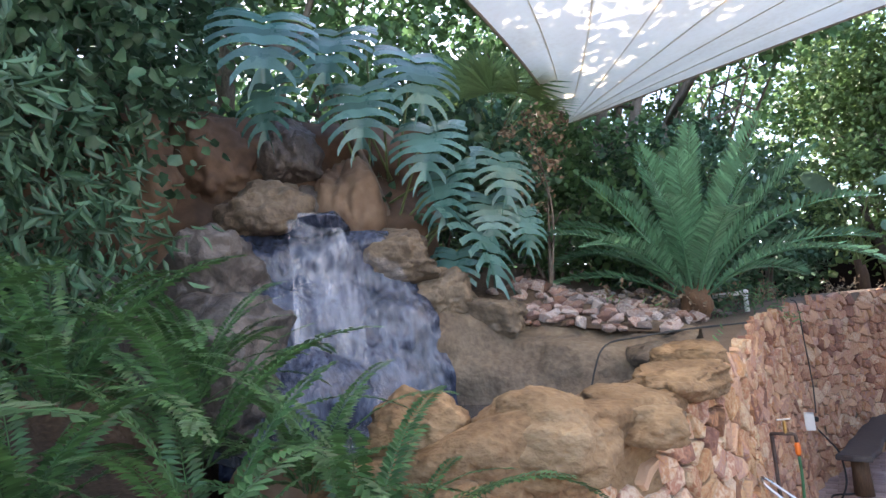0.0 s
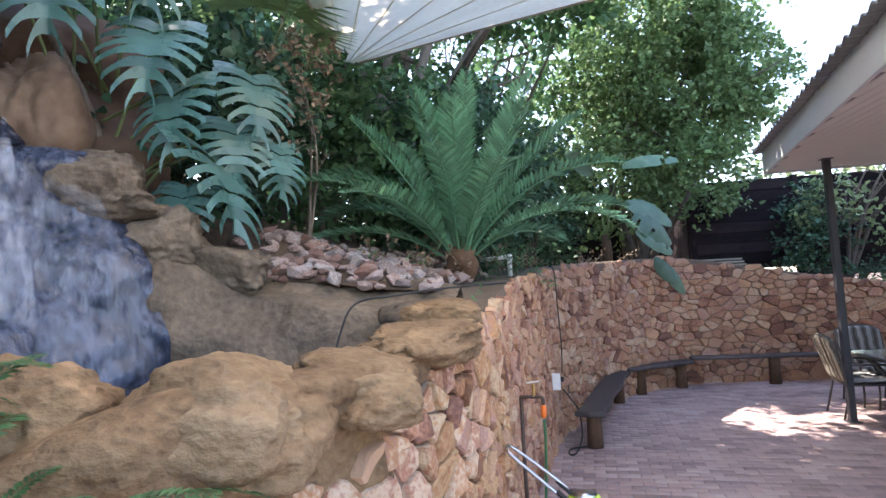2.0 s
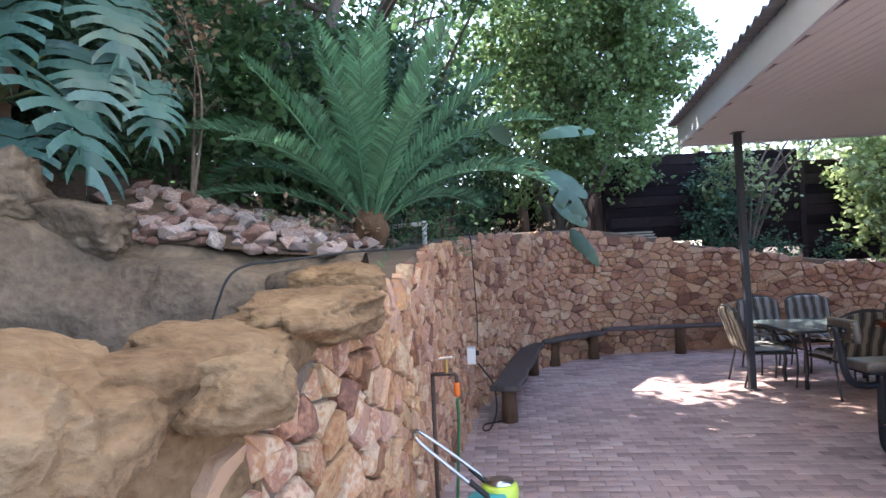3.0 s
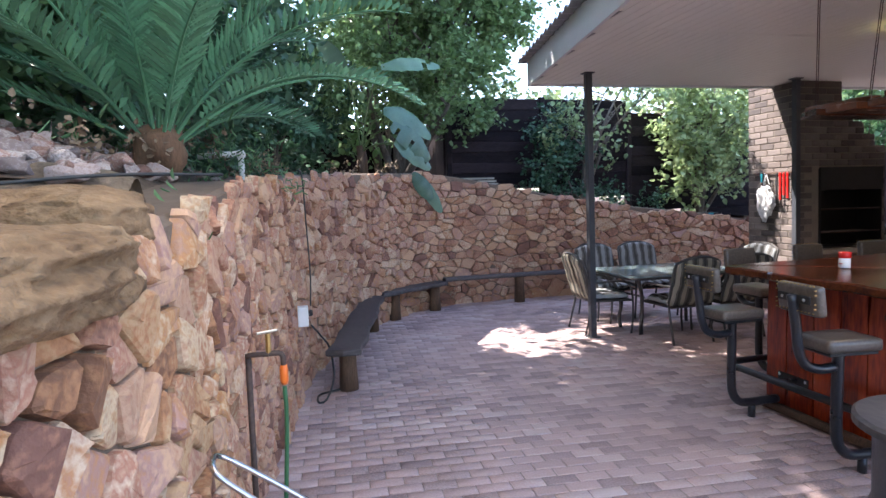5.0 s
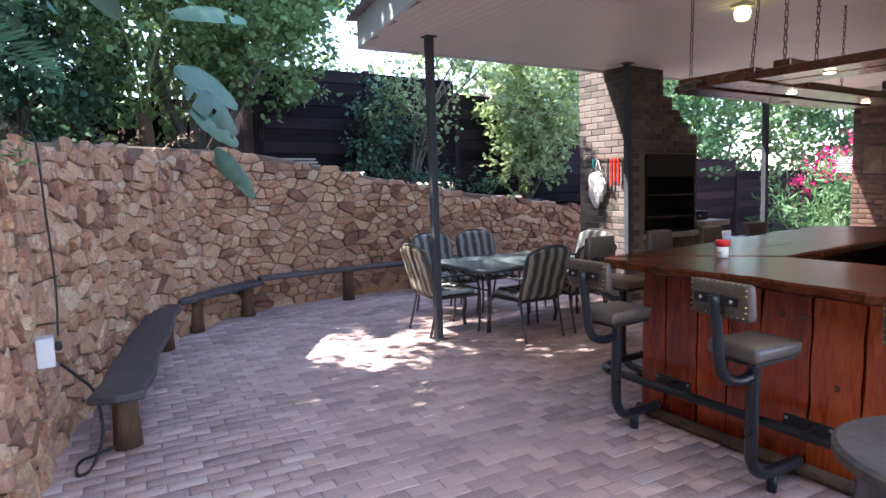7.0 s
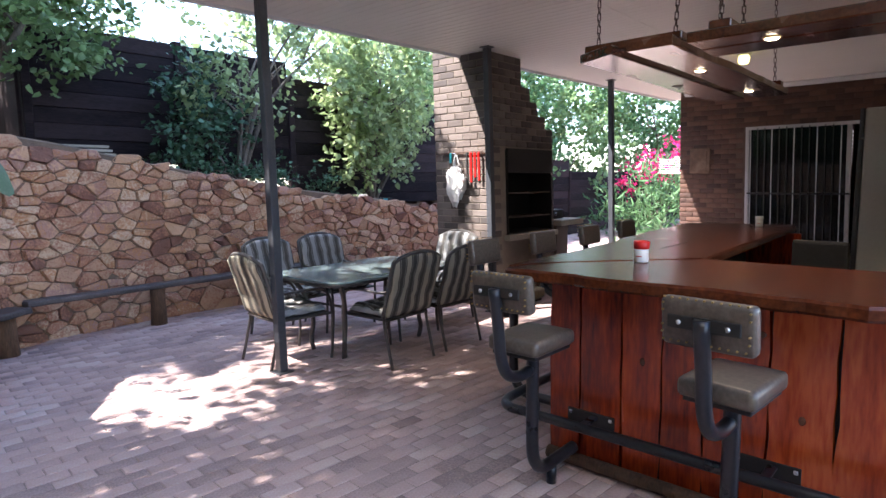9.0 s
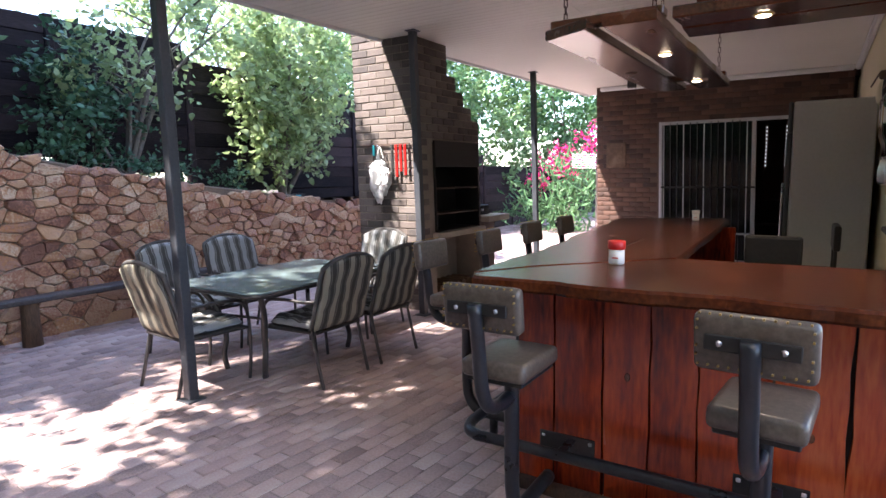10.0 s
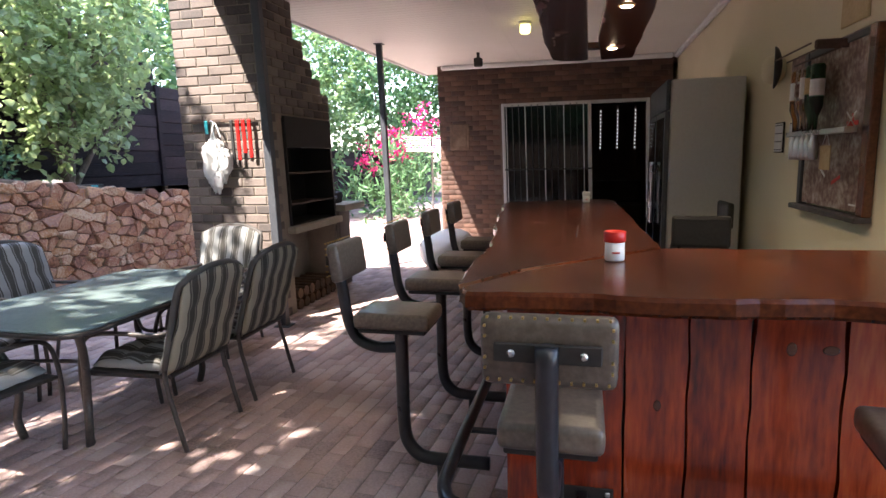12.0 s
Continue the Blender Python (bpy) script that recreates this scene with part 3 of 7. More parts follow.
def bed():
    """Soil behind the wall, from the wall's top back to the fence and the far planting."""
    bm = bmesh.new()
    n, k = 90, 16
    rows = []
    for i in range(n + 1):
        s = 2.45 + (WALL_LENGTH - 2.45) * i / n
        a = on_wall(s, 0, -0.3)
        if i / n < 0.55:
            b = Vector((-9 + 9.5 * (i / n / 0.55) ** 2.2, 4.7 + 12.3 * i / n / 0.55, 0))
        else:
            b = Vector((0.5 + 11 * (i / n - 0.55) / 0.45, 17.0 - 4.1 * min(1, (i / n - 0.55) / 0.12), 0))
        row = []
        for j in range(k + 1):
            u = (j / k) ** 1.5
            p = a.lerp(b, u)
            z = wall_top(s) - 0.05 if j == 0 else max(bed_z(p.x, p.y), wall_top(s) - 0.03 - 0.1 * u)
            row.append(bm.verts.new((p.x, p.y, z)))
        rows.append(row)
    for a, b in zip(rows, rows[1:]):
        for j in range(k):
            bm.faces.new((a[j], b[j], b[j + 1], a[j + 1]))
    bmesh.ops.recalc_face_normals(bm, faces=bm.faces[:])
    return bm


tagged(part("ground_bed", bed(), M_SOIL, smooth=True), "raised bed of dark soil and leaf litter behind the stone wall", "ground", kind="structure")


def hill():
    """The planted slope under the ferns and behind the waterfall."""
    bm = bmesh.new()
    n = 40
    g = {}
    for i in range(n + 1):
        for j in range(n + 1):
            x, y = -10 + 9.75 * i / n, -4 + 10.5 * j / n
            z = 0.55 + 0.5 * max(0, -0.5 - x) + 0.2 * noise.noise(Vector((x, y, 0)))
            z = min(z, 2.6)
            if -2.6 < x < -0.2 and 2.35 < y < 4.6:
                z = min(z, 1.0)
            if x > -0.75:
                z = min(z, 0.35)
            g[i, j] = bm.verts.new((x, y, z))
    for i in range(n):
        for j in range(n):
            bm.faces.new((g[i, j], g[i + 1, j], g[i + 1, j + 1], g[i, j + 1]))
    return bm


tagged(part("ground_slope", hill(), M_SOIL, smooth=True), "steep bank of dark soil under the ferns beside the waterfall", "ground", kind="structure")

# ---- lean-to roof ----
RNW, RNE, RSW, RSE = (3.33, 9.42), (12.9, 8.92), (2.45, 4.3), (12.9, 4.3)
CEIL = 3.03


def roof_edge(y):
    return RSW[0] + (RNW[0] - RSW[0]) * (y - RSW[1]) / (RNW[1] - RSW[1])


def north_edge(x):
    return RNW[1] + (RNE[1] - RNW[1]) * (x - RNW[0]) / (RNE[0] - RNW[0])


def ceiling_boards():
    bm = bmesh.new()
    x, w = 2.45, 0.1
    while x < 12.85:
        y0 = 4.3 if x >= RSW[0] else 9
        if x < RNW[0]:
            y1 = RSW[1] + (x - RSW[0]) / (RNW[0] - RSW[0]) * (RNW[1] - RSW[1])
        else:
            y1 = north_edge(x)
        if y1 - y0 > 0.1:
            a, b, c = x + 0.004, x + w - 0.004, CEIL
            q = [bm.verts.new(p) for p in ((a, y0, c), (b, y0, c), (b, y1, c), (a, y1, c), (a - 0.004, y0, c + 0.006), (b + 0.004, y0, c + 0.006), (b + 0.004, y1, c + 0.006), (a - 0.004, y1, c + 0.006))]
            for f in ((3, 2, 1, 0), (0, 4, 7, 3), (1, 2, 6, 5), (0, 1, 5, 4), (2, 3, 7, 6)):
                bm.faces.new([q[k] for k in f])
        x += w
    return bm


tagged(part("ceiling", ceiling_boards(), M_CEILING), "cream painted tongue-and-groove ceiling boards", "ceiling", kind="structure")
tagged(part("ceiling_trim", boxed(3.4, 12.0, 7.02, 7.06, CEIL - 0.004, CEIL - 0.001), M_CEILING), "thin cream cover strip along the ceiling", "trim", kind="structure")


def roof_deck():
    bm = bmesh.new()
    c = [RSW, RSE, RNE, RNW]
    lo = [bm.verts.new((x, y, CEIL + 0.01)) for x, y in c]
    hi = [bm.verts.new((x, y, CEIL + 0.2)) for x, y in c]
    bm.faces.new(lo[::-1])
    bm.faces.new(hi)
    for k in range(4):
        bm.faces.new((lo[k], lo[(k + 1) % 4], hi[(k + 1) % 4], hi[k]))
    return bm


def corrugated():
    bm = bmesh.new()
    a, b = Vector((*RSW, 0)), Vector((*RNW, 0))
    d = (b - a).normalized()
    out = Vector((-d.y, d.x, 0))
    n = 180
    rows = []
    for i in range(n + 1):
        s = -0.05 + ((b - a).length + 0.12) * i / n
        z = CEIL + 0.27 + 0.02 * math.sin(i * 2 * math.pi / 6)
        p = a + d * s
        rows.append([bm.verts.new((p.x + out.x * o, p.y + out.y * o, z + dz)) for o, dz in ((0.12, 0), (-9.0, 0.25), (-9.0, 0.27), (0.12, 0.012))])
    for r0, r1 in zip(rows, rows[1:]):
        for k in range(4):
            bm.faces.new((r0[k], r1[k], r1[(k + 1) % 4], r0[(k + 1) % 4]))
    return bm


tagged(part("roof", roof_deck(), M_SHEET), "flat lean-to roof over the bar patio", "roof", kind="structure")
tagged(part("roof_sheeting", corrugated(), M_SHEET), "grey corrugated roof sheets over the fascia", "roof", kind="structure")


def fascia(a, b, h=0.24):
    a, b = Vector(a), Vector(b)
    d = (b - a)
    L = d.length
    ang = math.degrees(math.atan2(d.y, d.x))
    return boxed(0, L, -0.02, 0.012, CEIL - 0.03, CEIL - 0.03 + h, 0.004, m=pose(a.x, a.y, 0, 0, 0, ang))


tagged(part("fascia_trim", fascia(RSW, RNW, 0.3), M_WHITE), "pale blue-white painted fascia board at the roof's end", "trim", kind="structure")
tagged(part("fascia_trim", fascia(RNW, RNE, 0.24), M_WHITE), "white painted fascia board along the roof's long edge", "trim", kind="structure")

# ---- house walls ----
tagged(part("wall_south", boxed(4.62, 12.9, 4.38, 4.6, -0.05, CEIL + 0.008), M_PLASTER), "cream plastered wall behind the bar", "wall", kind="structure")
tagged(part("cornice_trim", boxed(4.62, 12.0, 4.6, 4.67, CEIL - 0.08, CEIL - 0.003, 0.02), M_WHITE), "white moulded cornice along the plastered wall", "trim", kind="structure")
tagged(part("cornice_trim", boxed(11.93, 12.0, 4.68, 8.4, CEIL - 0.08, CEIL - 0.003, 0.02), M_WHITE), "white moulded cornice along the brick wall", "trim", kind="structure")
DOOR_Y0, DOOR_Y1, DOOR_Z = 4.95, 7.32, 2.36


def east_core():
    bm = bmesh.new()
    for y0, y1, z0, z1 in ((4.602, DOOR_Y0, -0.05, CEIL), (DOOR_Y1, 8.4, -0.05, CEIL), (DOOR_Y0, DOOR_Y1, DOOR_Z, CEIL)):
        bx(bm, 12.004, 12.22, y0, y1, z0, z1)
    return bm


EAST = tagged(part("wall_east", east_core(), M_DARKMORTAR), "red face-brick house wall round the sliding door", "wall", kind="structure")


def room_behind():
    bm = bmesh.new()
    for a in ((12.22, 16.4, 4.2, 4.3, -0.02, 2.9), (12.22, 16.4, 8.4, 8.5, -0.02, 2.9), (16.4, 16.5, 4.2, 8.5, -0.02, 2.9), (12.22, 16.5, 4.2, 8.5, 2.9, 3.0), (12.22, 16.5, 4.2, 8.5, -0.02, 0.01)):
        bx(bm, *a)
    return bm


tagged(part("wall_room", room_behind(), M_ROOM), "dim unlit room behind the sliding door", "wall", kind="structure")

# small glowing boxes stand for daylight in the blind's gaps
M_DAYSLIT = glow("daylight_slits", (0.95, 0.97, 1.0), 0.13)
RB = thing("window_blind", "dark vertical blind with daylight in its gaps", "blind", 16.36, 0, 0)
part("valance", boxed(-0.03, 0.03, 4.5, 7.6, 2.6, 2.7, 0.005), M_BLACK, RB)
for y in (7.16, 6.8, 6.43, 6.05, 5.67, 5.29, 4.9):
    # slats share the room's dark gloom colour
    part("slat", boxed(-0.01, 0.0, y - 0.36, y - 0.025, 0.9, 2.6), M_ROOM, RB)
    gaps = bmesh.new()
    for k in range(11):
        bx(gaps, -0.012, -0.006, y - 0.012, y + 0.012, 1.62 + 0.083 * k, 1.652 + 0.083 * k)
    tagged(part("daylight_gaps", gaps, M_DAYSLIT, RB), kind="stuff")
SOFA = thing("sofa", "dark low sofa in the dim room", "sofa", 15.2, 5.6, 0.01)
part("seat", boxed(-0.4, 0.4, -0.8, 0.8, 0.0, 0.42, 0.05, 2), M_BLACK, SOFA)
part("backrest", boxed(0.25, 0.5, -0.8, 0.8, 0.42, 0.9, 0.06, 2), M_BLACK, SOFA)

# ---- timber fence ----
FENCE = thing("fence", "tall dark creosoted timber fence behind the planting", "fence", 0, 0, 0, kind="structure")


def fence():
    x, k = 3.2, 0
    while x < 27:
        h = 3.45 if x < 6 else (3.2 if x < 8 else max(1.75, 3.2 - (x - 8) * 0.19))
        base = max(0.0, min(1.9, 1.95 - (x - 3.5) * 0.16))
        part("fence_post", boxed(x - 0.05, x + 0.05, 12.78, 12.9, base - 0.2, h + 0.02, 0.01), M_FENCE, FENCE)
        part("fence_panel", boxed(x + 0.04, x + 1.76, 12.852, 12.87, base - 0.1, h - 0.01), M_FENCE, FENCE)
        z, n = base, 0
        while z < h - 0.04:
            z1 = min(z + 0.19, h)
            part("fence_board", boxed(x + 0.05, x + 1.75, 12.82 - 0.012 * (n % 2), 12.85, z + 0.004, z1, 0.005), M_FENCE, FENCE)
            z, n = z + 0.19, n + 1
        x += 1.8
        k += 1
    y = 12.9
    for i in range(7):
        part("fence_board", boxed(3.12, 3.2, y + i * 0.6, y + i * 0.6 + 0.6, 1.6, 3.0, 0.002), M_FENCE, FENCE)
    for i in range(9):
        part("fence_board", boxed(-6.4 + i * 1.06, -5.34 + i * 1.06, 17.0, 17.04, 1.4, 3.4, 0.005), M_FENCE, FENCE)


fence()

# ---- bar ----
def bar():
    t = thing("bar_counter", "L-shaped bar of red varnished rough-sawn planks", "bar", 3.95, 6.2, 0)
    ox, oy = 3.95, 6.2
    edges = [6.25, 6.065, 5.83, 5.62, 5.42, 5.15, 4.9, 4.6]
    for i, (a, b) in enumerate(zip(edges, edges[1:])):
        w = a - b
        prof = []
        ga, gb = 0.008 + 0.01 * rnd.random(), 0.008 + 0.01 * rnd.random()
        n = 9
        right = [(b + gb + 0.014 * noise.noise(Vector((j * 0.6, i * 3.1, 1))), j / (n - 1) * 1.02 + 0.01) for j in range(n)]
        left = [(a - ga + 0.014 * noise.noise(Vector((j * 0.6, i * 3.1 + 3.1, 1))), j / (n - 1) * 1.02 + 0.01) for j in range(n)]
        bm = slab([(y, z) for y, z in right] + [(y, z) for y, z in left[::-1]], 0, 0.045, 0.006)
        m = Matrix(((0, 0, -1, 0.045), (1, 0, 0, -oy), (0, 1, 0, 0), (0, 0, 0, 1)))
        bmesh.ops.transform(bm, matrix=m, verts=bm.verts[:])
        bmesh.ops.recalc_face_normals(bm, faces=bm.faces[:])
        part("plank", bm, M_BARWOOD, t)
    x = 3.97
    i = 0
    while x < 7.25:
        w = rnd.uniform(0.17, 0.27)
        part("plank", boxed(x - ox + 0.005, min(x + w, 7.3) - ox - 0.005, -0.01, 0.035, 0.01, 1.02, 0.008), M_BARWOOD, t)
        x += w
    for ky, kz, kw, kh in ((5.311, 0.847, 0.016, 0.024), (5.196, 0.848, 0.026, 0.016), (5.72, 0.62, 0.013, 0.02), (5.02, 0.5, 0.014, 0.02)):
        kn = part("knot", lathe([(0.8, 0.0), (1.0, 0.5), (0.6, 1.0)], 16), M_DARKWOOD, t, "dark knot in the plank", True)
        kn.matrix_basis = Matrix.Translation((-0.002, ky - oy, kz)) @ Matrix(((0, 0, 0.004, 0), (kw, 0, 0, 0), (0, kh, 0, 0), (0, 0, 0, 1)))
    part("core", bx(boxed(0.05, 0.12, -1.6, -0.03, 0.01, 1.0), 0.06, 3.3, -0.1, -0.02, 0.01, 1.0), M_BLACK, t)
    part("end_panel", boxed(3.3, 3.34, -0.55, 0.03, 0.01, 1.02, 0.005), M_BARWOOD, t)
    part("shelf", boxed(0.13, 3.28, -0.5, -0.11, 0.5, 0.54, 0.004), M_BARWOOD, t)
    # the top: two live-edged slabs, the long one with a drying crack
    front = [(3.66, 4.62), (4.6, 4.62)] + wavy((4.6, 4.7), (4.58, 5.62), 10, 0.015, 2) + [(4.58, 5.64), (4.3, 5.9), (4.0, 6.18), (3.7, 6.36)] + wavy((3.63, 6.33), (3.66, 4.66), 26, 0.05, 4)
    bm = slab([(x - ox, y - oy) for x, y in front], 1.02, 1.08, 0.012)
    part("top", bm, M_BARTOP, t, smooth=False)
    long_ = [(3.715, 6.365), (4.01, 6.19), (4.31, 5.91), (4.59, 5.645)] + wavy((4.7, 5.64), (7.55, 5.72), 20, 0.02, 5) + wavy((7.56, 5.76), (7.3, 6.62), 6, 0.03, 6) + wavy((7.25, 6.66), (3.78, 6.36), 34, 0.07, 7)
    bm = slab([(x - ox, y - oy) for x, y in long_], 1.021, 1.081, 0.012)
    part("top", bm, M_BARTOP, t)
    part("crack", boxed(0.95, 1.45, -0.19, -0.183, 1.0805, 1.0822), M_BLACK, t)
    part("top_knot", lathe([(0.05, 1.0805), (0.045, 1.0818)], 14, 1.6, 0.05), M_DARKWOOD, t)
    # foot rail carried round the corner, and the bolted plates behind it
    rail = smooth_path([(-0.2, -1.58, 0.28), (-0.2, -1.0, 0.28), (-0.2, 0.0, 0.28), (-0.2, 0.18, 0.28), (-0.12, 0.26, 0.28), (0.1, 0.28, 0.28), (1.0, 0.28, 0.28), (3.2, 0.28, 0.28)], 6)
    part("foot_rail", tubed(rail, 0.027, 10), M_PIPE, t, "black steel foot rail", True)
    part("floor_rail", tubed([(-0.09, -1.58, 0.045), (-0.09, 0.0, 0.045)], 0.035, 10), M_LOG, t, "brown pole along the foot of the planks", True)
    for y in (5.97, 5.12):
        pl = part("mounting_plate", boxed(-0.008, -0.001, y - oy - 0.11, y - oy + 0.16, 0.17, 0.29, 0.002), M_BLACK, t)
        part("bracket", boxed(-0.19, -0.008, y - oy - 0.02, y - oy + 0.02, 0.26, 0.275, 0.003), M_PIPE, t)
        for dy, z in ((-0.09, 0.19), (0.14, 0.19), (-0.09, 0.27), (0.14, 0.27)):
            part("bolt", boxed(-0.016, -0.008, y - oy + dy - 0.009, y - oy + dy + 0.009, z - 0.009, z + 0.009, 0.003), M_STEEL, pl)
    for x in (4.4, 5.15, 5.9, 6.65):
        part("bracket", boxed(x - ox - 0.02, x - ox + 0.02, 0.035, 0.28, 0.24, 0.255, 0.003), M_PIPE, t)
    return t


bar()


def bar_stool(x, y, rz, label, worn=""):
    """Local +x points at the bar; the floor pipe runs under the bar's foot rail."""
    t = thing("bar_stool", label, "bar stool", x, y, 0, rz, "stools at the bar")
    seat = boxed(-0.16, 0.185, -0.135, 0.135, 0.752, 0.822, 0.026, 3)
    for v in seat.verts:
        if v.co.z > 0.79:
            v.co.z += 0.012 * math.cos(v.co.x * 8) * math.cos(v.co.y * 8)
    s = part("seat", seat, M_LEATHER, t, "grey-brown vinyl seat pad", True)
    part("seat_board", boxed(-0.14, 0.165, -0.118, 0.118, 0.734, 0.754, 0.004), M_BLACK, s)
    post = smooth_path([(0.02, 0, 0.735), (0.02, 0, 0.5), (0.02, 0, 0.3), (0.035, 0, 0.19), (0.09, 0, 0.125), (0.17, 0, 0.11), (0.3, 0, 0.11), (0.42, 0, 0.11)], 5)
    part("post", tubed(post, 0.031, 12), M_PIPE, t, "bent black steel pipe", True)
    part("foot", tubed([(0.2, 0, 0.0), (0.2, 0, 0.1)], 0.026, 10), M_PIPE, t, "", True)
    back = smooth_path([(0.0, 0, 0.64), (-0.1, 0, 0.635), (-0.19, 0, 0.67), (-0.235, 0, 0.76), (-0.255, 0, 0.9), (-0.285, 0, 1.07)], 5)
    part("back_pipe", tubed(back, 0.027, 12), M_PIPE, t, "bent black steel pipe", True)
    bp = boxed(-0.028, 0.028, -0.156, 0.156, -0.085, 0.085, 0.024, 3)
    for v in bp.verts:
        v.co.x += 0.5 * v.co.y ** 2
    bmesh.ops.transform(bp, matrix=pose(-0.235, 0, 1.045, 0, -7, 0), verts=bp.verts[:])
    b = part("backrest", bp, M_LEATHER, t, "grey-brown vinyl backrest edged with studs", True)
    part("back_plate", boxed(-0.277, -0.268, -0.12, 0.12, 1.03, 1.075, 0.003), M_BLACK, b)
    studs = bmesh.new()
    for k in range(11):
        yy = -0.135 + 0.027 * k
        for zz in (0.985, 1.132):
            bx(studs, -0.272, -0.262, yy - 0.003, yy + 0.003, zz - 0.003, zz + 0.003, 0.001)
    for zz in (1.01, 1.035, 1.085, 1.11):
        for yy in (-0.142, 0.142):
            bx(studs, -0.268, -0.256, yy - 0.003, yy + 0.003, zz - 0.003, zz + 0.003, 0.001)
    tagged(part("studs", studs, M_BRASS, b), kind="stuff")
    for yy in (-0.08, 0.08):
        part("bolt", lathe([(0.009, 0), (0.009, 0.004), (0.005, 0.008)], 8), M_STEEL, b).matrix_basis = pose(-0.277, yy, 1.052, 0, -90, 0)
    return t


STOOL_L = "black pipe stool with worn brown vinyl seat"
S0 = bar_stool(3.44, 6.05, 0, STOOL_L + " by the bar's corner")
S1 = tagged(copy_thing(S0, pose(3.39, 5.155, 0, 0, 0, -5)), STOOL_L + " facing the bar front")
S2 = tagged(copy_thing(S0, pose(3.44, 4.4, 0)), STOOL_L + " at the bar's end")
for x in (4.36, 5.12, 5.88, 6.64):
    tagged(copy_thing(S0, pose(x, 6.8, 0, 0, 0, -90)), STOOL_L + " along the long side")
for x, y, a in ((5.62, 5.3, 172), (6.9, 5.08, 92)):
    st = thing("bar_chair", "low dark padded chair behind the bar", "chair", x, y, 0, a, "chairs behind the bar")
    part("seat", boxed(-0.2, 0.2, -0.2, 0.2, 0.66, 0.74, 0.025, 2), M_BLACK, st)
    part("backrest", boxed(-0.2, -0.15, -0.17, 0.17, 0.9, 1.1, 0.022, 2), M_BLACK, st)
    for sx in (-0.17, 0.17):
        for sy in (-0.17, 0.17):
            part("leg", tubed([(sx, sy, 0), (sx * 0.95, sy * 0.95, 0.68)], 0.015, 8), M_BLACK, st)
    for sy in (-0.12, 0.12):
        part("back_post", tubed([(-0.17, sy, 0.7), (-0.17, sy, 0.92)], 0.013, 8), M_BLACK, st)


def cup(name, label, x, y, s, lidmat):
    t = thing(name, label, "cup", x, y, 1.083)
    part("body", lathe([(0.035 * s, 0), (0.038 * s, 0.004), (0.037 * s, 0.075 * s)], 20), M_WHITEPLASTIC, t, "", True)
    part("lid", lathe([(0.039 * s, 0.072 * s), (0.042 * s, 0.076 * s), (0.042 * s, 0.112 * s), (0.036 * s, 0.114 * s), (0.034 * s, 0.1 * s)], 20), lidmat, t, "", True)
    part("label_print", boxed(-0.0385 * s, -0.037 * s, -0.018 * s, 0.012 * s, 0.03 * s, 0.036 * s), M_RED, t)
    return t


cup("toothpick_tub", "small white tub with a red lid on the bar", 4.235, 5.86, 1.0, M_RED)
cup("glass_tumbler", "small pale tumbler on the bar top", 7.13, 5.97, 0.8, M_WHITEPLASTIC)


# ---- hanging lamp boards ----
def chain(parent, x, y, z0, z1, lean=0.0):
    bm = bmesh.new()
    z, k = z0, 0
    while z < z1 - 0.02:
        for s in (-0.008, 0.008):
            o = (s, 0) if k % 2 else (0, s)
            tube(bm, [(x + o[0] + lean * (z - z0), y + o[1], z), (x + o[0] + lean * (z + 0.04 - z0), y + o[1], z + 0.04)], 0.003, 4)
        z, k = z + 0.034, k + 1
    part("chain", bm, M_RUST, parent)


def downlight(parent, x, y, z):
    d = part("downlight", lathe([(0.034, z - 0.006), (0.039, z - 0.003), (0.042, z + 0.001)], 18, x, y), M_BRASS, parent, "brass ring of a small recessed lamp", True)
    part("bulb", lathe([(0.026, z - 0.009), (0.029, z - 0.006)], 16, x, y), M_BULB, d, "warm glowing lamp face")


M_BULB = glow("warm_bulb", (1.0, 0.8, 0.5), 5.0)
M_BULBOFF = material("unlit_bulb", [(0.35, 0.3, 0.2), (0.45, 0.4, 0.3)], 5, 40, 0.3, 0.0)
LA = thing("hanging_lamp", "long hanging lamp of two dark varnished planks on chains", "lamp", 4.08, 6.22, 2.17)
part("plank", slab([(0, -0.24), (2.38, -0.25)] + wavy((2.42, -0.2), (2.36, 0.0), 3, 0.01, 3) + wavy((2.3, 0.0), (0.0, 0.0), 20, 0.02, 9), 0, 0.05, 0.006), M_DARKWOOD, LA)
part("plank", slab(wavy((0, -0.55), (2.35, -0.57), 20, 0.02, 5) + [(2.4, -0.56), (2.42, -0.34), (1.6, -0.305), (0.8, -0.325), (0, -0.315)], 0, 0.05, 0.006), M_DARKWOOD, LA)
for x in (0.12, 2.2):
    part("batten", boxed(x, x + 0.09, -0.55, -0.02, 0.05, 0.09, 0.005), M_DARKWOOD, LA)
for x, y in ((0.8, -0.34 - 0.08), (1.93, -0.4)):
    downlight(LA, x, y, 0.0)
part("downlight", lathe([(0.03, -0.004), (0.045, 0.001)], 16, 1.32, -0.1), M_RUST, LA, "dark unlit recessed lamp")
for x in (0.17, 2.24):
    for y in (-0.08, -0.5):
        chain(LA, x, y, 0.09, CEIL - 2.17, (0.0 if y > -0.2 else 0.12) * (1 if x < 1 else -1))
LB = thing("hanging_lamp", "second hanging lamp of red-brown varnished planks", "lamp", 4.1, 5.62, 2.17)
part("plank", slab([(0.0, -1.0)] + [(0.2, -1.0), (0.2, -0.02), (0.0, -0.01)], 0.0, 0.05, 0.006), M_DARKWOOD, LB)
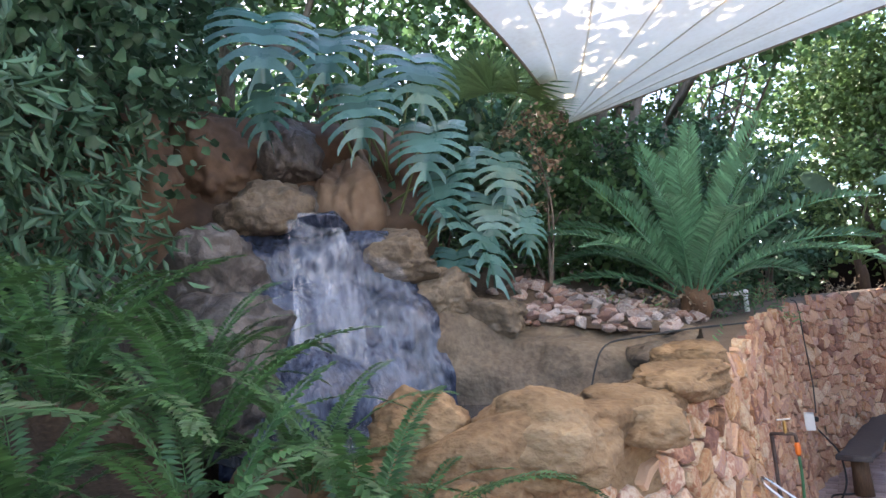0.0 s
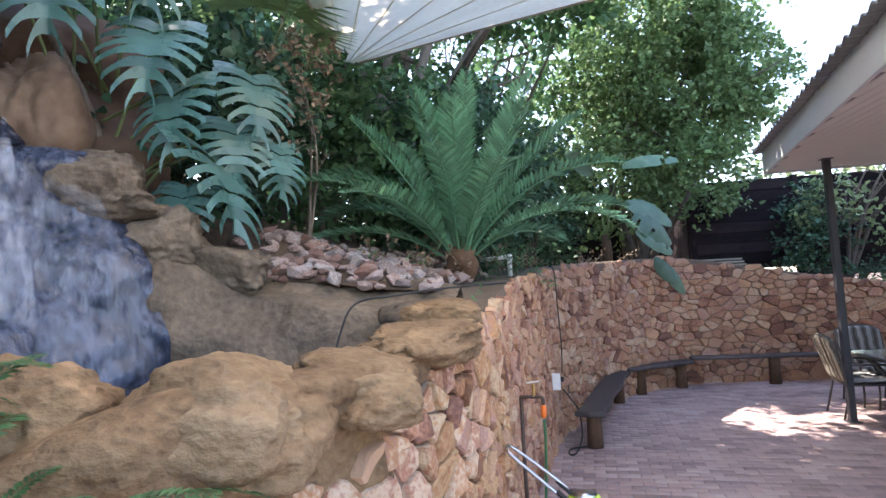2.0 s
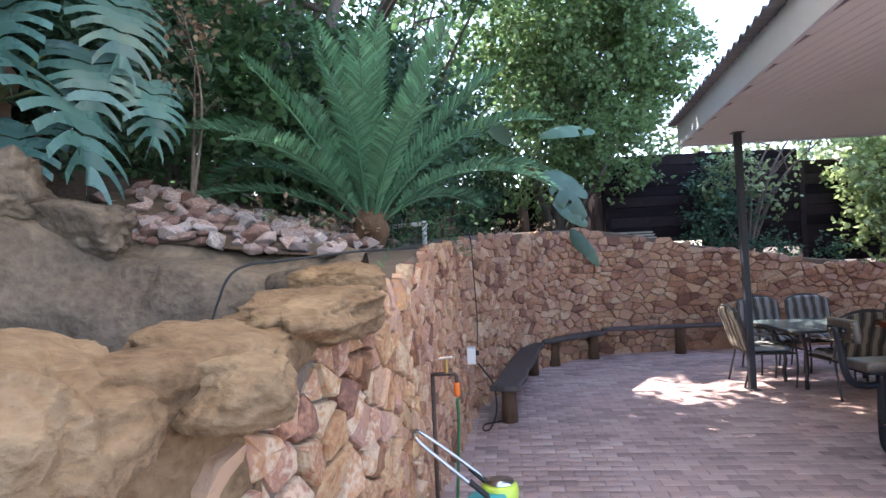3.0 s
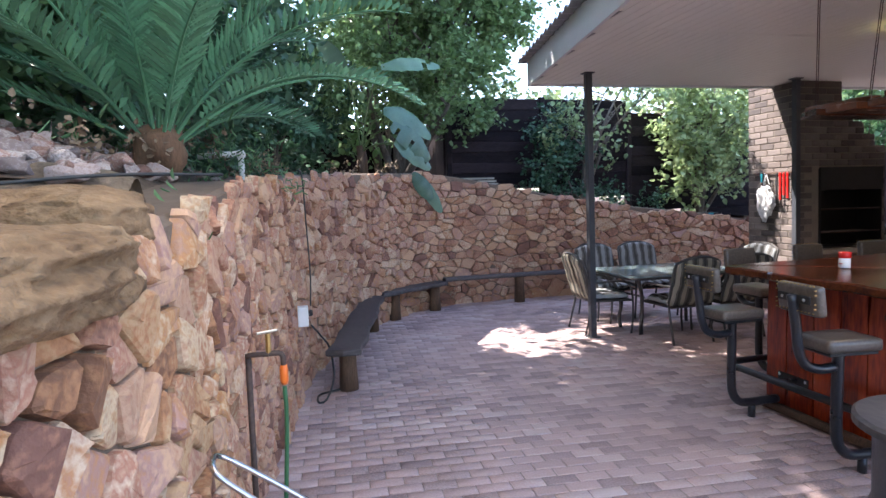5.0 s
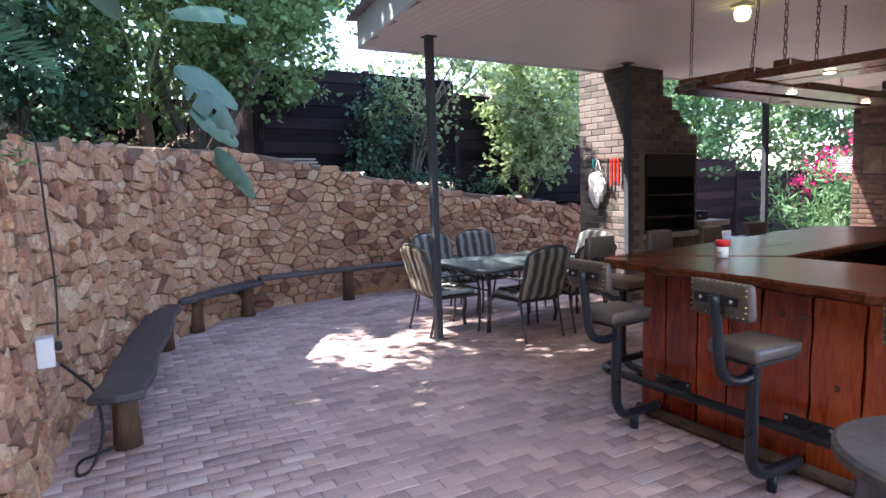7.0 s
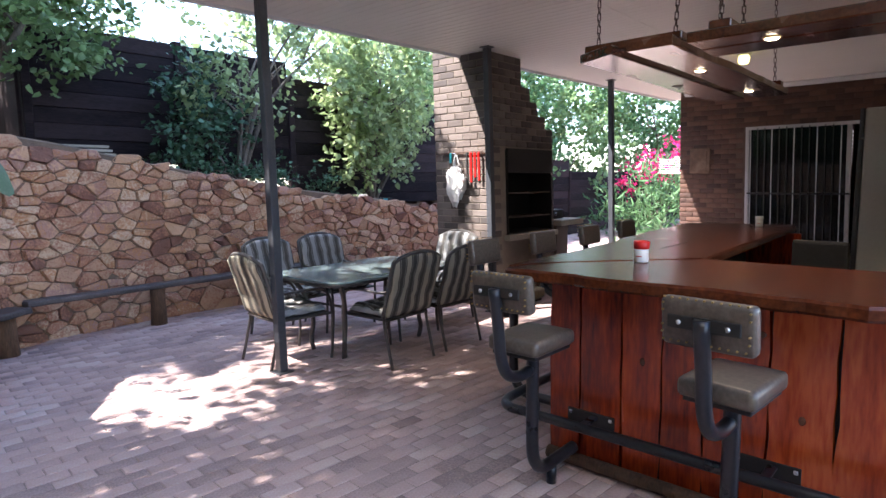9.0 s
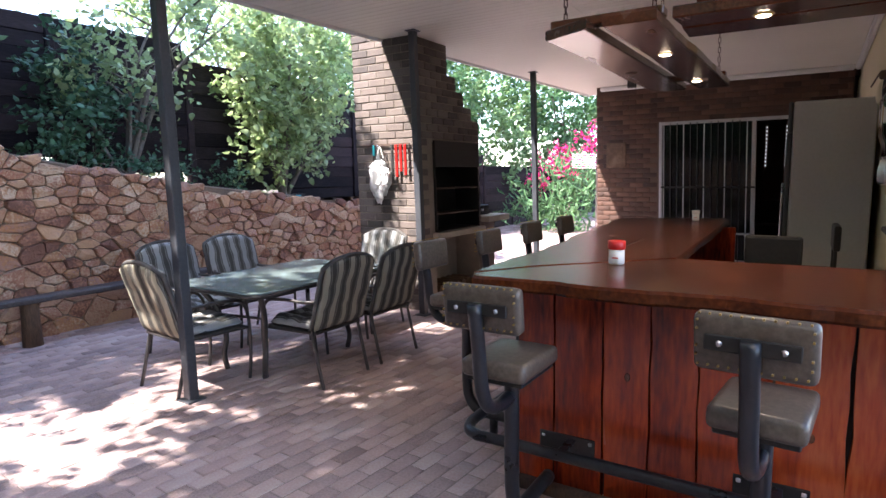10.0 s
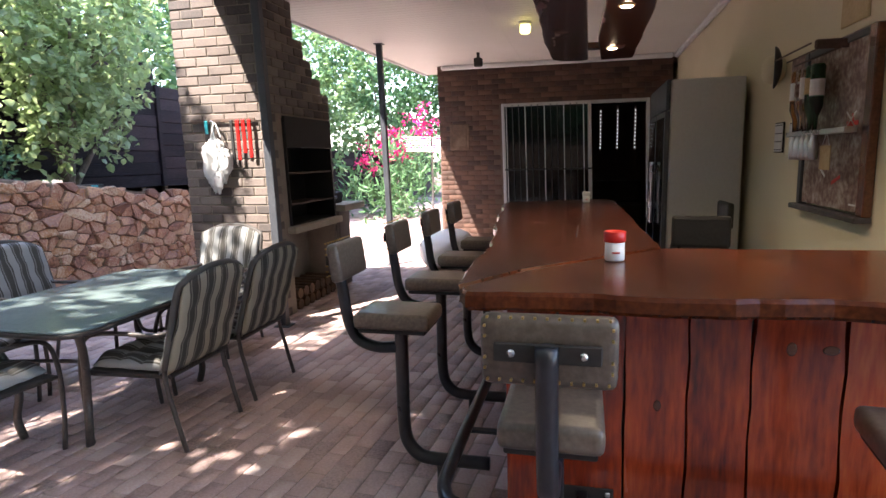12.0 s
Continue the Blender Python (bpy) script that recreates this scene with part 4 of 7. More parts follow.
part("plank", slab([(0.22, -1.0), (0.45, -1.0)] + wavy((0.45, -0.95), (0.44, -0.02), 8, 0.015, 2) + [(0.43, 0.0), (0.22, -0.01)], 0.0, 0.05, 0.006), M_DARKWOOD, LB)
part("batten", boxed(0.02, 0.42, -0.2, -0.1, 0.05, 0.09, 0.005), M_DARKWOOD, LB)
downlight(LB, 0.16, -0.34, 0.0)
for x, y in ((0.05, -0.15), (0.4, -0.15), (0.05, -0.9), (0.4, -0.9)):
    chain(LB, x, y, 0.05, CEIL - 2.17)


def ceiling_lamp(x, y, label, lit=True):
    t = thing("ceiling_lamp", label, "lamp", x, y, CEIL - 0.001, group="ceiling lamps")
    part("base", boxed(-0.07, 0.07, -0.07, 0.07, -0.03, 0.0, 0.008), M_WHITEPLASTIC, t)
    part("shade", lathe([(0.045, -0.13), (0.06, -0.11), (0.065, -0.06), (0.05, -0.03)], 16), M_YELLOW, t, "yellow glass shade", True)


M_YELLOW = glow("yellow_lamp_glass", (0.85, 0.75, 0.2), 0.9)
ceiling_lamp(9.1, 6.69, "small square ceiling lamp with yellow glass")
ceiling_lamp(5.51, 6.56, "small square ceiling lamp with yellow glass")
SP = thing("ceiling_speaker", "small dark bracket speaker under the ceiling", "speaker", 10.9, 7.57, CEIL - 0.001)
part("bracket", boxed(-0.02, 0.02, -0.02, 0.02, -0.08, 0), M_BLACK, SP)
part("body", boxed(-0.05, 0.05, -0.06, 0.06, -0.2, -0.08, 0.01), M_BLACK, SP)


# ---- posts ----
def roof_post(x, y, label):
    t = thing("roof_post", label, "post", x, y, 0, group="posts under the roof")
    part("shaft", boxed(-0.037, 0.037, -0.037, 0.037, 0.012, CEIL - 0.012, 0.006), M_POST, t)
    part("base_plate", boxed(-0.07, 0.07, -0.07, 0.07, 0.0, 0.012, 0.002), M_POST, t)
    part("cap_plate", boxed(-0.06, 0.06, -0.06, 0.06, CEIL - 0.012, CEIL - 0.001, 0.002), M_POST, t)


for x in (3.76, 6.63, 9.74):
    roof_post(x, 8.64, "dark grey painted square steel post carrying the roof")


# ---- brick chimney with its built-in grill ----
CH = thing("brick_grill", "brick chimney with a built-in black barbecue and stepped shoulder", "barbecue", 6.77, 8.75, 0)
CX, CY = 6.77, 8.75


def chimney():
    w, dp = 1.43, 0.85
    blocks = [("pier", 0.006, 0.33, 0.006, dp - 0.006, 0, 2.2), ("pier", 1.36, w - 0.006, 0.006, dp - 0.006, 0, 2.2), ("back_wall", 0.33, 1.36, 0.35, dp - 0.006, 0, 2.2), ("lintel", 0.33, 1.36, 0.006, 0.35, 1.9, 2.2)]
    blocks += [("shoulder", 0.006, w - 0.006 - 0.18 * (k + 1), 0.006, dp - 0.006, 2.2 + 0.15 * k, 2.35 + 0.15 * k) for k in range(4)]
    blocks.append(("flue", 0.006, 0.7, 0.006, dp - 0.006, 2.8, 5.2))
    for nm, *size in blocks:
        part(nm, boxed(*size), M_BRICKMORTAR, CH)
    part("hearth_slab", boxed(0.28, 1.42, -0.08, 0.35, 0.79, 0.86, 0.008), M_CONCRETE, CH, "cream concrete slab under the fire")
    f = part("grill_box", bx(bx(bx(bx(boxed(0.335, 0.35, -0.02, 0.34, 0.87, 1.9), 1.34, 1.355, -0.02, 0.34, 0.87, 1.9), 0.335, 1.355, 0.325, 0.345, 0.87, 1.9), 0.335, 1.355, -0.02, 0.34, 1.885, 1.9), 0.335, 1.355, -0.02, 0.34, 0.862, 0.875), M_BLACK, CH, "black sooted steel fire box")
    for z in (1.06, 1.36):
        part("grid", bx(boxed(0.36, 1.33, -0.012, 0.0, z, z + 0.02, 0.002), 0.36, 1.33, 0.0, 0.3, z + 0.004, z + 0.01), M_STEEL if z > 2 else M_RUST, f)
    part("hood", boxed(0.33, 1.36, -0.03, 0.0, 1.62, 1.92, 0.004), M_BLACK, CH)
    for k in range(14):
        x, z = 0.42 + 0.13 * (k % 7), 0.06 + 0.11 * (k // 7)
        part("log", tubed([(x, -0.0, z), (x + 0.01, 0.33, z)], 0.055, 9), M_LOG, CH)


chimney()
SC = thing("side_counter", "cream concrete counter on a brick pier beside the grill", "counter", 8.25, 8.8, 0)
part("slab", boxed(0.0, 0.62, -0.12, 0.6, 0.9, 0.98, 0.008), M_CONCRETE, SC)
part("pier", boxed(0.05, 0.35, -0.02, 0.5, 0, 0.9, 0.004), M_BRICK, SC)
GB = thing("gas_cooker", "small black cooker with an open lid on the counter", "cooker", 8.42, 9.0, 0.981)
part("body", boxed(-0.1, 0.22, -0.12, 0.2, 0.0, 0.13, 0.01), M_BLACK, GB)
part("lid", boxed(-0.1, 0.22, 0.17, 0.2, 0.13, 0.42, 0.01), M_BLACK, GB)
part("knob", lathe([(0.02, 0), (0.018, 0.02)], 10), M_STEEL, GB).matrix_basis = pose(0.0, -0.12, 0.07, 90, 0, 0)
TH = thing("tool_rack", "rail of hooks with barbecue tools on the brick chimney", "rack", 6.745, 9.15, 1.87)
part("rail", boxed(-0.008, 0.005, -0.33, 0.33, -0.015, 0.015, 0.003), M_RUST, TH)
for k, (y, c, l) in enumerate(((-0.28, M_RED, 0.34), (-0.22, M_RED, 0.3), (-0.16, M_RED, 0.36), (-0.1, M_BLACK, 0.4), (0.1, M_STEEL, 0.16), (0.16, M_TEAL, 0.12))):
    part("tool", boxed(-0.03, -0.012, y - 0.016, y + 0.016, -l, 0.0, 0.005), c, TH)
BG = thing("plastic_bag", "crumpled white plastic bag hanging on the rack", "bag", 6.72, 9.22, 1.84)
bm = rock_bm(0.045, 0.11, 0.22, 3, 5, 0.8)
part("bag_body", bm, M_WHITEPLASTIC, BG, "", True).matrix_basis = pose(0, 0, -0.36)
part("handles", tubed(smooth_path([(0, -0.05, -0.12), (0.0, 0.0, 0.01), (0, 0.05, -0.12)], 4), 0.008, 6), M_WHITEPLASTIC, BG)


# ---- dining set ----
def rounded(x0, x1, y0, y1, r, n=6):
    out = []
    for cx, cy, a0 in ((x1 - r, y0 + r, -90), (x1 - r, y1 - r, 0), (x0 + r, y1 - r, 90), (x0 + r, y0 + r, 180)):
        for k in range(n + 1):
            a = radians(a0 + 90 * k / n)
            out.append((cx + r * math.cos(a), cy + r * math.sin(a)))
    return out


TB = thing("patio_table", "frosted green glass patio table on bronze legs", "table", 4.8, 8.77, 0)
part("tabletop", slab(rounded(-0.76, 0.76, -0.5, 0.5, 0.14), 0.71, 0.725, 0.004), M_TABLEGLASS, TB, "frosted green glass top")
part("rim", slab(rounded(-0.77, 0.77, -0.51, 0.51, 0.15), 0.685, 0.709, 0.006), M_CHAIRMETAL, TB, "dark metal rim")
for sx in (-1, 1):
    for sy in (-1, 1):
        part("leg", tubed(smooth_path([(sx * 0.6, sy * 0.36, 0.69), (sx * 0.5, sy * 0.28, 0.5), (sx * 0.46, sy * 0.23, 0.28), (sx * 0.48, sy * 0.24, 0.12), (sx * 0.47, sy * 0.22, 0.0)], 5), 0.022, 10), M_CHAIRMETAL, TB, "", True)
part("stretcher", tubed(smooth_path([(-0.5, -0.28, 0.45), (-0.3, 0, 0.4), (-0.5, 0.28, 0.45)], 6), 0.012, 8), M_CHAIRMETAL, TB)
part("stretcher", tubed(smooth_path([(0.5, -0.28, 0.45), (0.3, 0, 0.4), (0.5, 0.28, 0.45)], 6), 0.012, 8), M_CHAIRMETAL, TB)


def quilt(w, h, th, seed, tuft=0.16):
    """A stuffed pad in the local x-y plane with pulled-in tufts."""
    bm = bmesh.new()
    n, k = 22, 22
    def z(u, v):
        e = min(1, min(u, 1 - u) * 9) ** 0.5 * min(1, min(v, 1 - v) * 9) ** 0.5
        q = abs(math.sin(math.pi * u * w / tuft)) ** 0.5 * abs(math.sin(math.pi * v * h / tuft)) ** 0.5
        return th * e * (0.58 + 0.42 * q) + 0.01 * noise.noise(Vector((u * 6, v * 6, seed)))
    top, bot = {}, {}
    for i in range(n + 1):
        for j in range(k + 1):
            u, v = i / n, j / k
            cut = 0.12 * h * (abs(2 * u - 1) ** 3) * v
            x, y = (u - 0.5) * w, v * h - cut
            top[i, j] = bm.verts.new((x, y, z(u, v)))
            bot[i, j] = bm.verts.new((x, y, -0.45 * z(u, v))) if 0 < i < n and 0 < j < k else top[i, j]
    for i in range(n):
        for j in range(k):
            bm.faces.new((top[i, j], top[i + 1, j], top[i + 1, j + 1], top[i, j + 1]))
            q = [bot[i, j + 1], bot[i + 1, j + 1], bot[i + 1, j], bot[i, j]]
            if len(set(q)) == 4 and set(q) != {top[i, j], top[i + 1, j], top[i + 1, j + 1], top[i, j + 1]}:
                bm.faces.new(q)
    return bm


def patio_chair(x, y, rz):
    """Local +y is the way the sitter faces."""
    t = thing("patio_chair", "bronze metal armchair with grey and cream striped cushion", "chair", x, y, 0, rz, "chairs round the patio table")
    for s in (-1, 1):
        part("back_leg", tubed(smooth_path([(s * 0.25, -0.32, 0.0), (s * 0.25, -0.27, 0.2), (s * 0.25, -0.23, 0.42), (s * 0.255, -0.3, 0.65), (s * 0.24, -0.385, 0.89)], 5), 0.013, 8), M_CHAIRMETAL, t, "", True)
        part("front_leg", tubed(smooth_path([(s * 0.27, 0.25, 0.0), (s * 0.27, 0.27, 0.2), (s * 0.28, 0.26, 0.45), (s * 0.29, 0.2, 0.6), (s * 0.29, 0.05, 0.635), (s * 0.27, -0.2, 0.63), (s * 0.235, -0.27, 0.64)], 5), 0.013, 8), M_CHAIRMETAL, t, "", True)
        part("side_rail", tubed([(s * 0.24, -0.23, 0.4), (s * 0.27, 0.26, 0.4)], 0.012, 8), M_CHAIRMETAL, t)
    part("front_rail", tubed([(-0.27, 0.25, 0.4), (0.27, 0.25, 0.4)], 0.012, 8), M_CHAIRMETAL, t)
    part("back_rail", tubed([(-0.24, -0.25, 0.4), (0.24, -0.25, 0.4)], 0.012, 8), M_CHAIRMETAL, t)
    part("top_rail", tubed(smooth_path([(-0.24, -0.385, 0.89), (-0.14, -0.405, 0.935), (0.0, -0.41, 0.95), (0.14, -0.405, 0.935), (0.24, -0.385, 0.89)], 5), 0.013, 8), M_CHAIRMETAL, t, "", True)
    part("seat_sling", boxed(-0.25, 0.25, -0.24, 0.25, 0.395, 0.41, 0.004), M_PIPING, t)
    part("back_sling", boxed(-0.22, 0.22, -0.008, 0.0, 0.0, 0.5, 0.003, m=pose(0, -0.25, 0.42, 17, 0, 0)), M_PIPING, t)
    c = part("seat_cushion", quilt(0.5, 0.5, 0.055, 1), M_STRIPE, t, "striped seat pad", True)
    c.matrix_basis = pose(0, -0.22, 0.435)
    b = part("back_cushion", quilt(0.54, 0.56, 0.06, 2), M_STRIPE, t, "striped back pad", True)
    b.matrix_basis = pose(0, -0.21, 0.42, 107, 0, 0)
    k = part("back_cushion_rear", quilt(0.54, 0.55, 0.05, 3, 0.18), M_STRIPEREAR, t, "striped back of the pad", True)
    k.matrix_basis = pose(0, -0.262, 0.42, 107, 0, 0) @ Matrix.Diagonal((1, 1, -1, 1))
    part("piping", tubed(smooth_path([(-0.272, -0.25, 0.45), (-0.275, -0.36, 0.84), (-0.24, -0.39, 0.905), (-0.12, -0.41, 0.95), (0.0, -0.415, 0.962), (0.12, -0.41, 0.95), (0.24, -0.39, 0.905), (0.275, -0.36, 0.84), (0.272, -0.25, 0.45)], 5), 0.016, 6), M_PIPING, t, "", True)
    return t


C0 = patio_chair(4.62, 8.3, 0)
for x, y, a in ((5.29, 8.3, 0), (4.04, 8.94, -94), (4.5, 9.62, 180), (5.15, 9.62, 176), (5.95, 8.9, 92)):
    copy_thing(C0, pose(x, y, 0, 0, 0, a))


# ---- benches ----
def bench(label, p0, p1, width, legs, seed, z=0.42):
    a, b = Vector(p0), Vector(p1)
    L = (b - a).length
    t = thing("bench", label, "bench", a.x, a.y, 0, math.degrees(math.atan2((b - a).y, (b - a).x)), "log benches along the stone wall")
    out = wavy((0, -width / 2), (L, -width / 2), 18, 0.05, seed) + [(L, -width / 2), (L + 0.02, 0), (L, width / 2)] + wavy((L - 0.05, width / 2), (0.03, width / 2), 18, 0.04, seed + 4) + [(0, width / 2), (-0.03, 0)]
    part("seat", slab(out, z - 0.055, z, 0.012), M_BENCHWOOD, t, "dark weathered live-edge slab")
    for u in legs:
        part("leg", tubed([(u, 0, 0), (u, 0, z - 0.2), (u, 0.0, z - 0.05)], [0.085, 0.075, 0.075], 12), M_LOG, t, "round log leg", True)
    return t


bench("dark weathered slab bench on log legs by the wall", (0.8, 7.42), (1.4, 10.1), 0.3, (0.25, 2.55), 1)
bench("dark slab bench on log legs at the wall's bend", (1.5, 10.34), (2.56, 11.05), 0.26, (0.3, 1.12), 2)
bench("long narrow dark plank bench below the stone wall", (2.62, 11.1), (5.9, 11.2), 0.17, (1.22, 2.9), 3, 0.46)


# ---- drum table, hose trolley, tap, socket ----
DR = thing("barrel_table", "round grey wooden table top on a dark drum", "table", 2.98, 4.22, 0)
part("drum", lathe([(0.25, 0), (0.27, 0.03), (0.28, 0.3), (0.29, 0.32), (0.28, 0.34), (0.285, 0.62), (0.3, 0.65)], 28), M_POST, DR, "dark steel drum", True)
part("tabletop", lathe([(0.34, 0.66), (0.36, 0.67), (0.36, 0.7), (0.345, 0.712)], 40), M_BENCHWOOD, DR, "grey weathered round top")
HT = thing("hose_cart", "hose cart with bent steel handle, teal and lime plastic", "hose cart", 0.42, 4.2, 0)
part("handle", tubed(smooth_path([(0.06, -0.08, 0.72), (-0.06, -0.07, 0.82), (-0.18, -0.06, 0.92), (-0.21, -0.04, 0.95), (-0.215, 0.0, 0.955), (-0.21, 0.04, 0.95), (-0.17, 0.06, 0.92), (-0.04, 0.07, 0.82), (0.08, 0.08, 0.72)], 5), 0.008, 10), M_STEEL, HT, "bright bent steel tube", True)
for s in (-0.08, 0.08):
    part("grip_sleeve", tubed([(0.02, s, 0.765), (0.09, s, 0.7)], 0.013, 8), M_BLACK, HT)
    part("frame", tubed([(0.09, s, 0.7), (0.1, s, 0.0)], 0.011, 8), M_BLACK, HT)
part("reel", lathe([(0.08, 0.02), (0.1, 0.05), (0.1, 0.64), (0.08, 0.68)], 24, 0.09, -0.04), M_TEAL, HT, "teal plastic reel", True)
part("tub", lathe([(0.07, 0.0), (0.075, 0.6), (0.085, 0.66), (0.08, 0.69), (0.068, 0.7)], 24, 0.15, 0.07), M_LIME, HT, "lime plastic tub", True)
part("dish", lathe([(0.03, 0.675), (0.055, 0.697), (0.066, 0.706)], 24, 0.15, 0.07), M_STEEL, HT, "steel dish", True)
TP = thing("garden_tap", "old brass tap on a standpipe with an orange hose fitting", "tap", 0.25, 4.95, 0.09)
part("standpipe", tubed([(0.0, 0, -0.09), (0.0, 0, 0.970)], 0.012, 8), M_RUST, TP, "brown painted pipe", True)
part("elbow", tubed(smooth_path([(0.0, 0, 0.955), (0.006, -0.01, 0.966), (0.07, -0.02, 0.968), (0.128, -0.02, 0.964), (0.135, -0.02, 0.910)], 4), 0.011, 8), M_RUST, TP, "", True)
part("valve", tubed([(0.08, -0.02, 0.970), (0.08, -0.02, 1.050)], 0.011, 8), M_BRASS, TP)
part("lever", tubed([(0.04, -0.03, 1.055), (0.12, -0.01, 1.060)], 0.006, 6), M_STEEL, TP)
part("hose_fitting", lathe([(0.013, 0.840), (0.017, 0.855), (0.017, 0.900), (0.013, 0.918)], 12, 0.135, -0.02), M_ORANGE, TP, "orange plastic hose fitting", True)
HS = thing("garden_hose", "green garden hose hanging from the tap", "hose", 0.385, 4.93, 0)
part("hose", tubed(smooth_path([(0, 0, 0.920), (0.0, 0.0, 0.740), (-0.03, -0.05, 0.2), (-0.02, -0.2, 0.02), (0.02, -0.4, 0.015), (0.1, -0.62, 0.015), (0.14, -0.7, 0.1)], 8), 0.009, 8), M_GREENHOSE, HS, "", True)
SK = thing("wall_socket", "white weatherproof socket box on the stone wall", "socket", 0.475, 7.36, 0.74)
part("box", boxed(-0.03, 0.055, -0.05, 0.05, -0.08, 0.08, 0.01, 2), M_WHITEPLASTIC, SK)
for z in (-0.05, -0.02):
    part("pin_hole", boxed(0.054, 0.0565, -0.012, 0.012, z - 0.01, z + 0.01), M_BLACK, SK)
part("plug", boxed(0.055, 0.09, -0.025, 0.025, 0.0, 0.045, 0.008), M_BLACK, SK)
CB = thing("power_cable", "black power cable down the stone wall to the floor", "cable", 0.5, 7.36, 0)
part("cable", tubed(smooth_path([(-0.02, 0.03, 1.92), (0.03, 0.03, 1.86), (0.045, 0.02, 1.5), (0.06, 0.02, 1.1), (0.05, 0.0, 0.82)], 8), 0.006, 6), M_CORD, CB, "", True)
part("cable", tubed(smooth_path([(0.05, 0.0, 0.66), (0.12, 0.1, 0.55), (0.2, 0.2, 0.4), (0.22, 0.2, 0.15), (0.15, 0.05, 0.02), (0.08, 0.0, 0.012), (0.1, 0.2, 0.012), (0.3, 0.3, 0.02), (0.4, 0.35, 0.1)], 8), 0.009, 6), M_CORD, CB, "", True)

# ---- sliding door, fridge and wall things ----
WN = thing("sliding_door", "aluminium sliding door with burglar bars, one leaf open", "door", 12.0, DOOR_Y0, 0)
DW = DOOR_Y1 - DOOR_Y0
part("frame", bx(bx(boxed(-0.03, 0.1, 0, 0.05, 0, DOOR_Z, 0.004), -0.03, 0.1, DW - 0.05, DW, 0, DOOR_Z, 0.004), -0.03, 0.1, 0.05, DW - 0.05, DOOR_Z - 0.05, DOOR_Z, 0.004), M_ALU, WN, "pale aluminium frame")
part("mullion", boxed(-0.02, 0.05, 0.9, 0.96, 0.0, DOOR_Z - 0.05, 0.004), M_ALU, WN)
part("rail", boxed(-0.02, 0.05, 0.96, DW - 0.05, 0.0, 0.07, 0.004), M_ALU, WN)
part("pane", boxed(0.02, 0.026, 0.96, DW - 0.05, 0.07, DOOR_Z - 0.05), M_DARKGLASS, WN, "dark reflecting glass")
k = 0
y = 1.02
while y < DW - 0.06:
    part("bar", boxed(-0.055, -0.04, y, y + 0.014, 0.05, DOOR_Z - 0.03), M_BLACK if k % 3 else M_ALU, WN, "thin steel burglar bar")
    y, k = y + 0.105, k + 1
for z in (0.5, 1.25):
    part("crossbar", boxed(-0.062, -0.056, 0.9, DW - 0.04, z, z + 0.03), M_ALU if z < 1 else M_BLACK, WN)
for k in range(16):
    part("blind_slat", boxed(0.2, 0.206, 0.1 + 0.14 * k, 0.215 + 0.14 * k, 0.06, DOOR_Z - 0.02, m=None), M_BLIND, WN, "hanging cloth blind slat") if k > 6 else None
FR = thing("drinks_fridge", "tall grey double-door drinks fridge against the wall", "fridge", 7.5, 4.66, 0)
part("body", boxed(0, 1.35, 0, 0.6, 0.06, 2.12, 0.012), M_FRIDGE, FR, "plain grey metal cabinet")
part("header", boxed(0.0, 1.35, 0.605, 0.64, 1.86, 2.12, 0.008), M_POST, FR)
for k in range(2):
    d = part("door", boxed(0.01 + 0.67 * k, 0.67 + 0.67 * k, 0.605, 0.645, 0.2, 1.85, 0.006), M_POST, FR)
    part("pane", boxed(0.06 + 0.67 * k, 0.62 + 0.67 * k, 0.646, 0.65, 0.26, 1.8), M_DARKGLASS, d)
    part("handle", tubed([(0.6 + 0.14 * k, 0.68, 0.8), (0.6 + 0.14 * k, 0.68, 1.4)], 0.012, 8), M_STEEL, d)
part("plinth", boxed(0.02, 1.33, 0.02, 0.58, 0, 0.06), M_BLACK, FR)
PQ = thing("wall_plaque", "dark square plaque on the brick wall", "plaque", 11.985, 8.1, 1.83)
part("board", boxed(-0.02, 0.0, -0.17, 0.17, -0.22, 0.22, 0.008), M_BROWNROCK, PQ)
part("relief", boxed(-0.03, -0.02, -0.12, 0.12, -0.16, 0.16, 0.008), M_BROWNROCK, PQ)

MB = thing("bottle_rack", "dark framed bar mirror with a row of upturned bottles", "bottle rack", 5.68, 4.602, 1.62)
part("back_board", boxed(-0.43, 0.43, 0.0, 0.03, -0.46, 0.47, 0.005), M_POSTER, MB, "dim printed mirror panel")
for nm, bm_, mt_, lb_ in (
        ("right_stile", boxed(-0.49, -0.41, 0.0, 0.045, -0.47, 0.46, 0.005), M_DARKWOOD, "red-brown wooden stile"),
        ("left_stile", boxed(0.41, 0.47, 0.0, 0.045, -0.47, 0.46, 0.005), M_POST, ""),
        ("top_rail", boxed(-0.41, 0.41, 0.0, 0.04, 0.42, 0.46, 0.005), M_POST, ""),
        ("shelf", boxed(-0.49, 0.5, 0.0, 0.08, -0.5, -0.47, 0.004), M_BENCHWOOD, "narrow grey wooden shelf")):
    part(nm, bm_, mt_, MB, lb_)
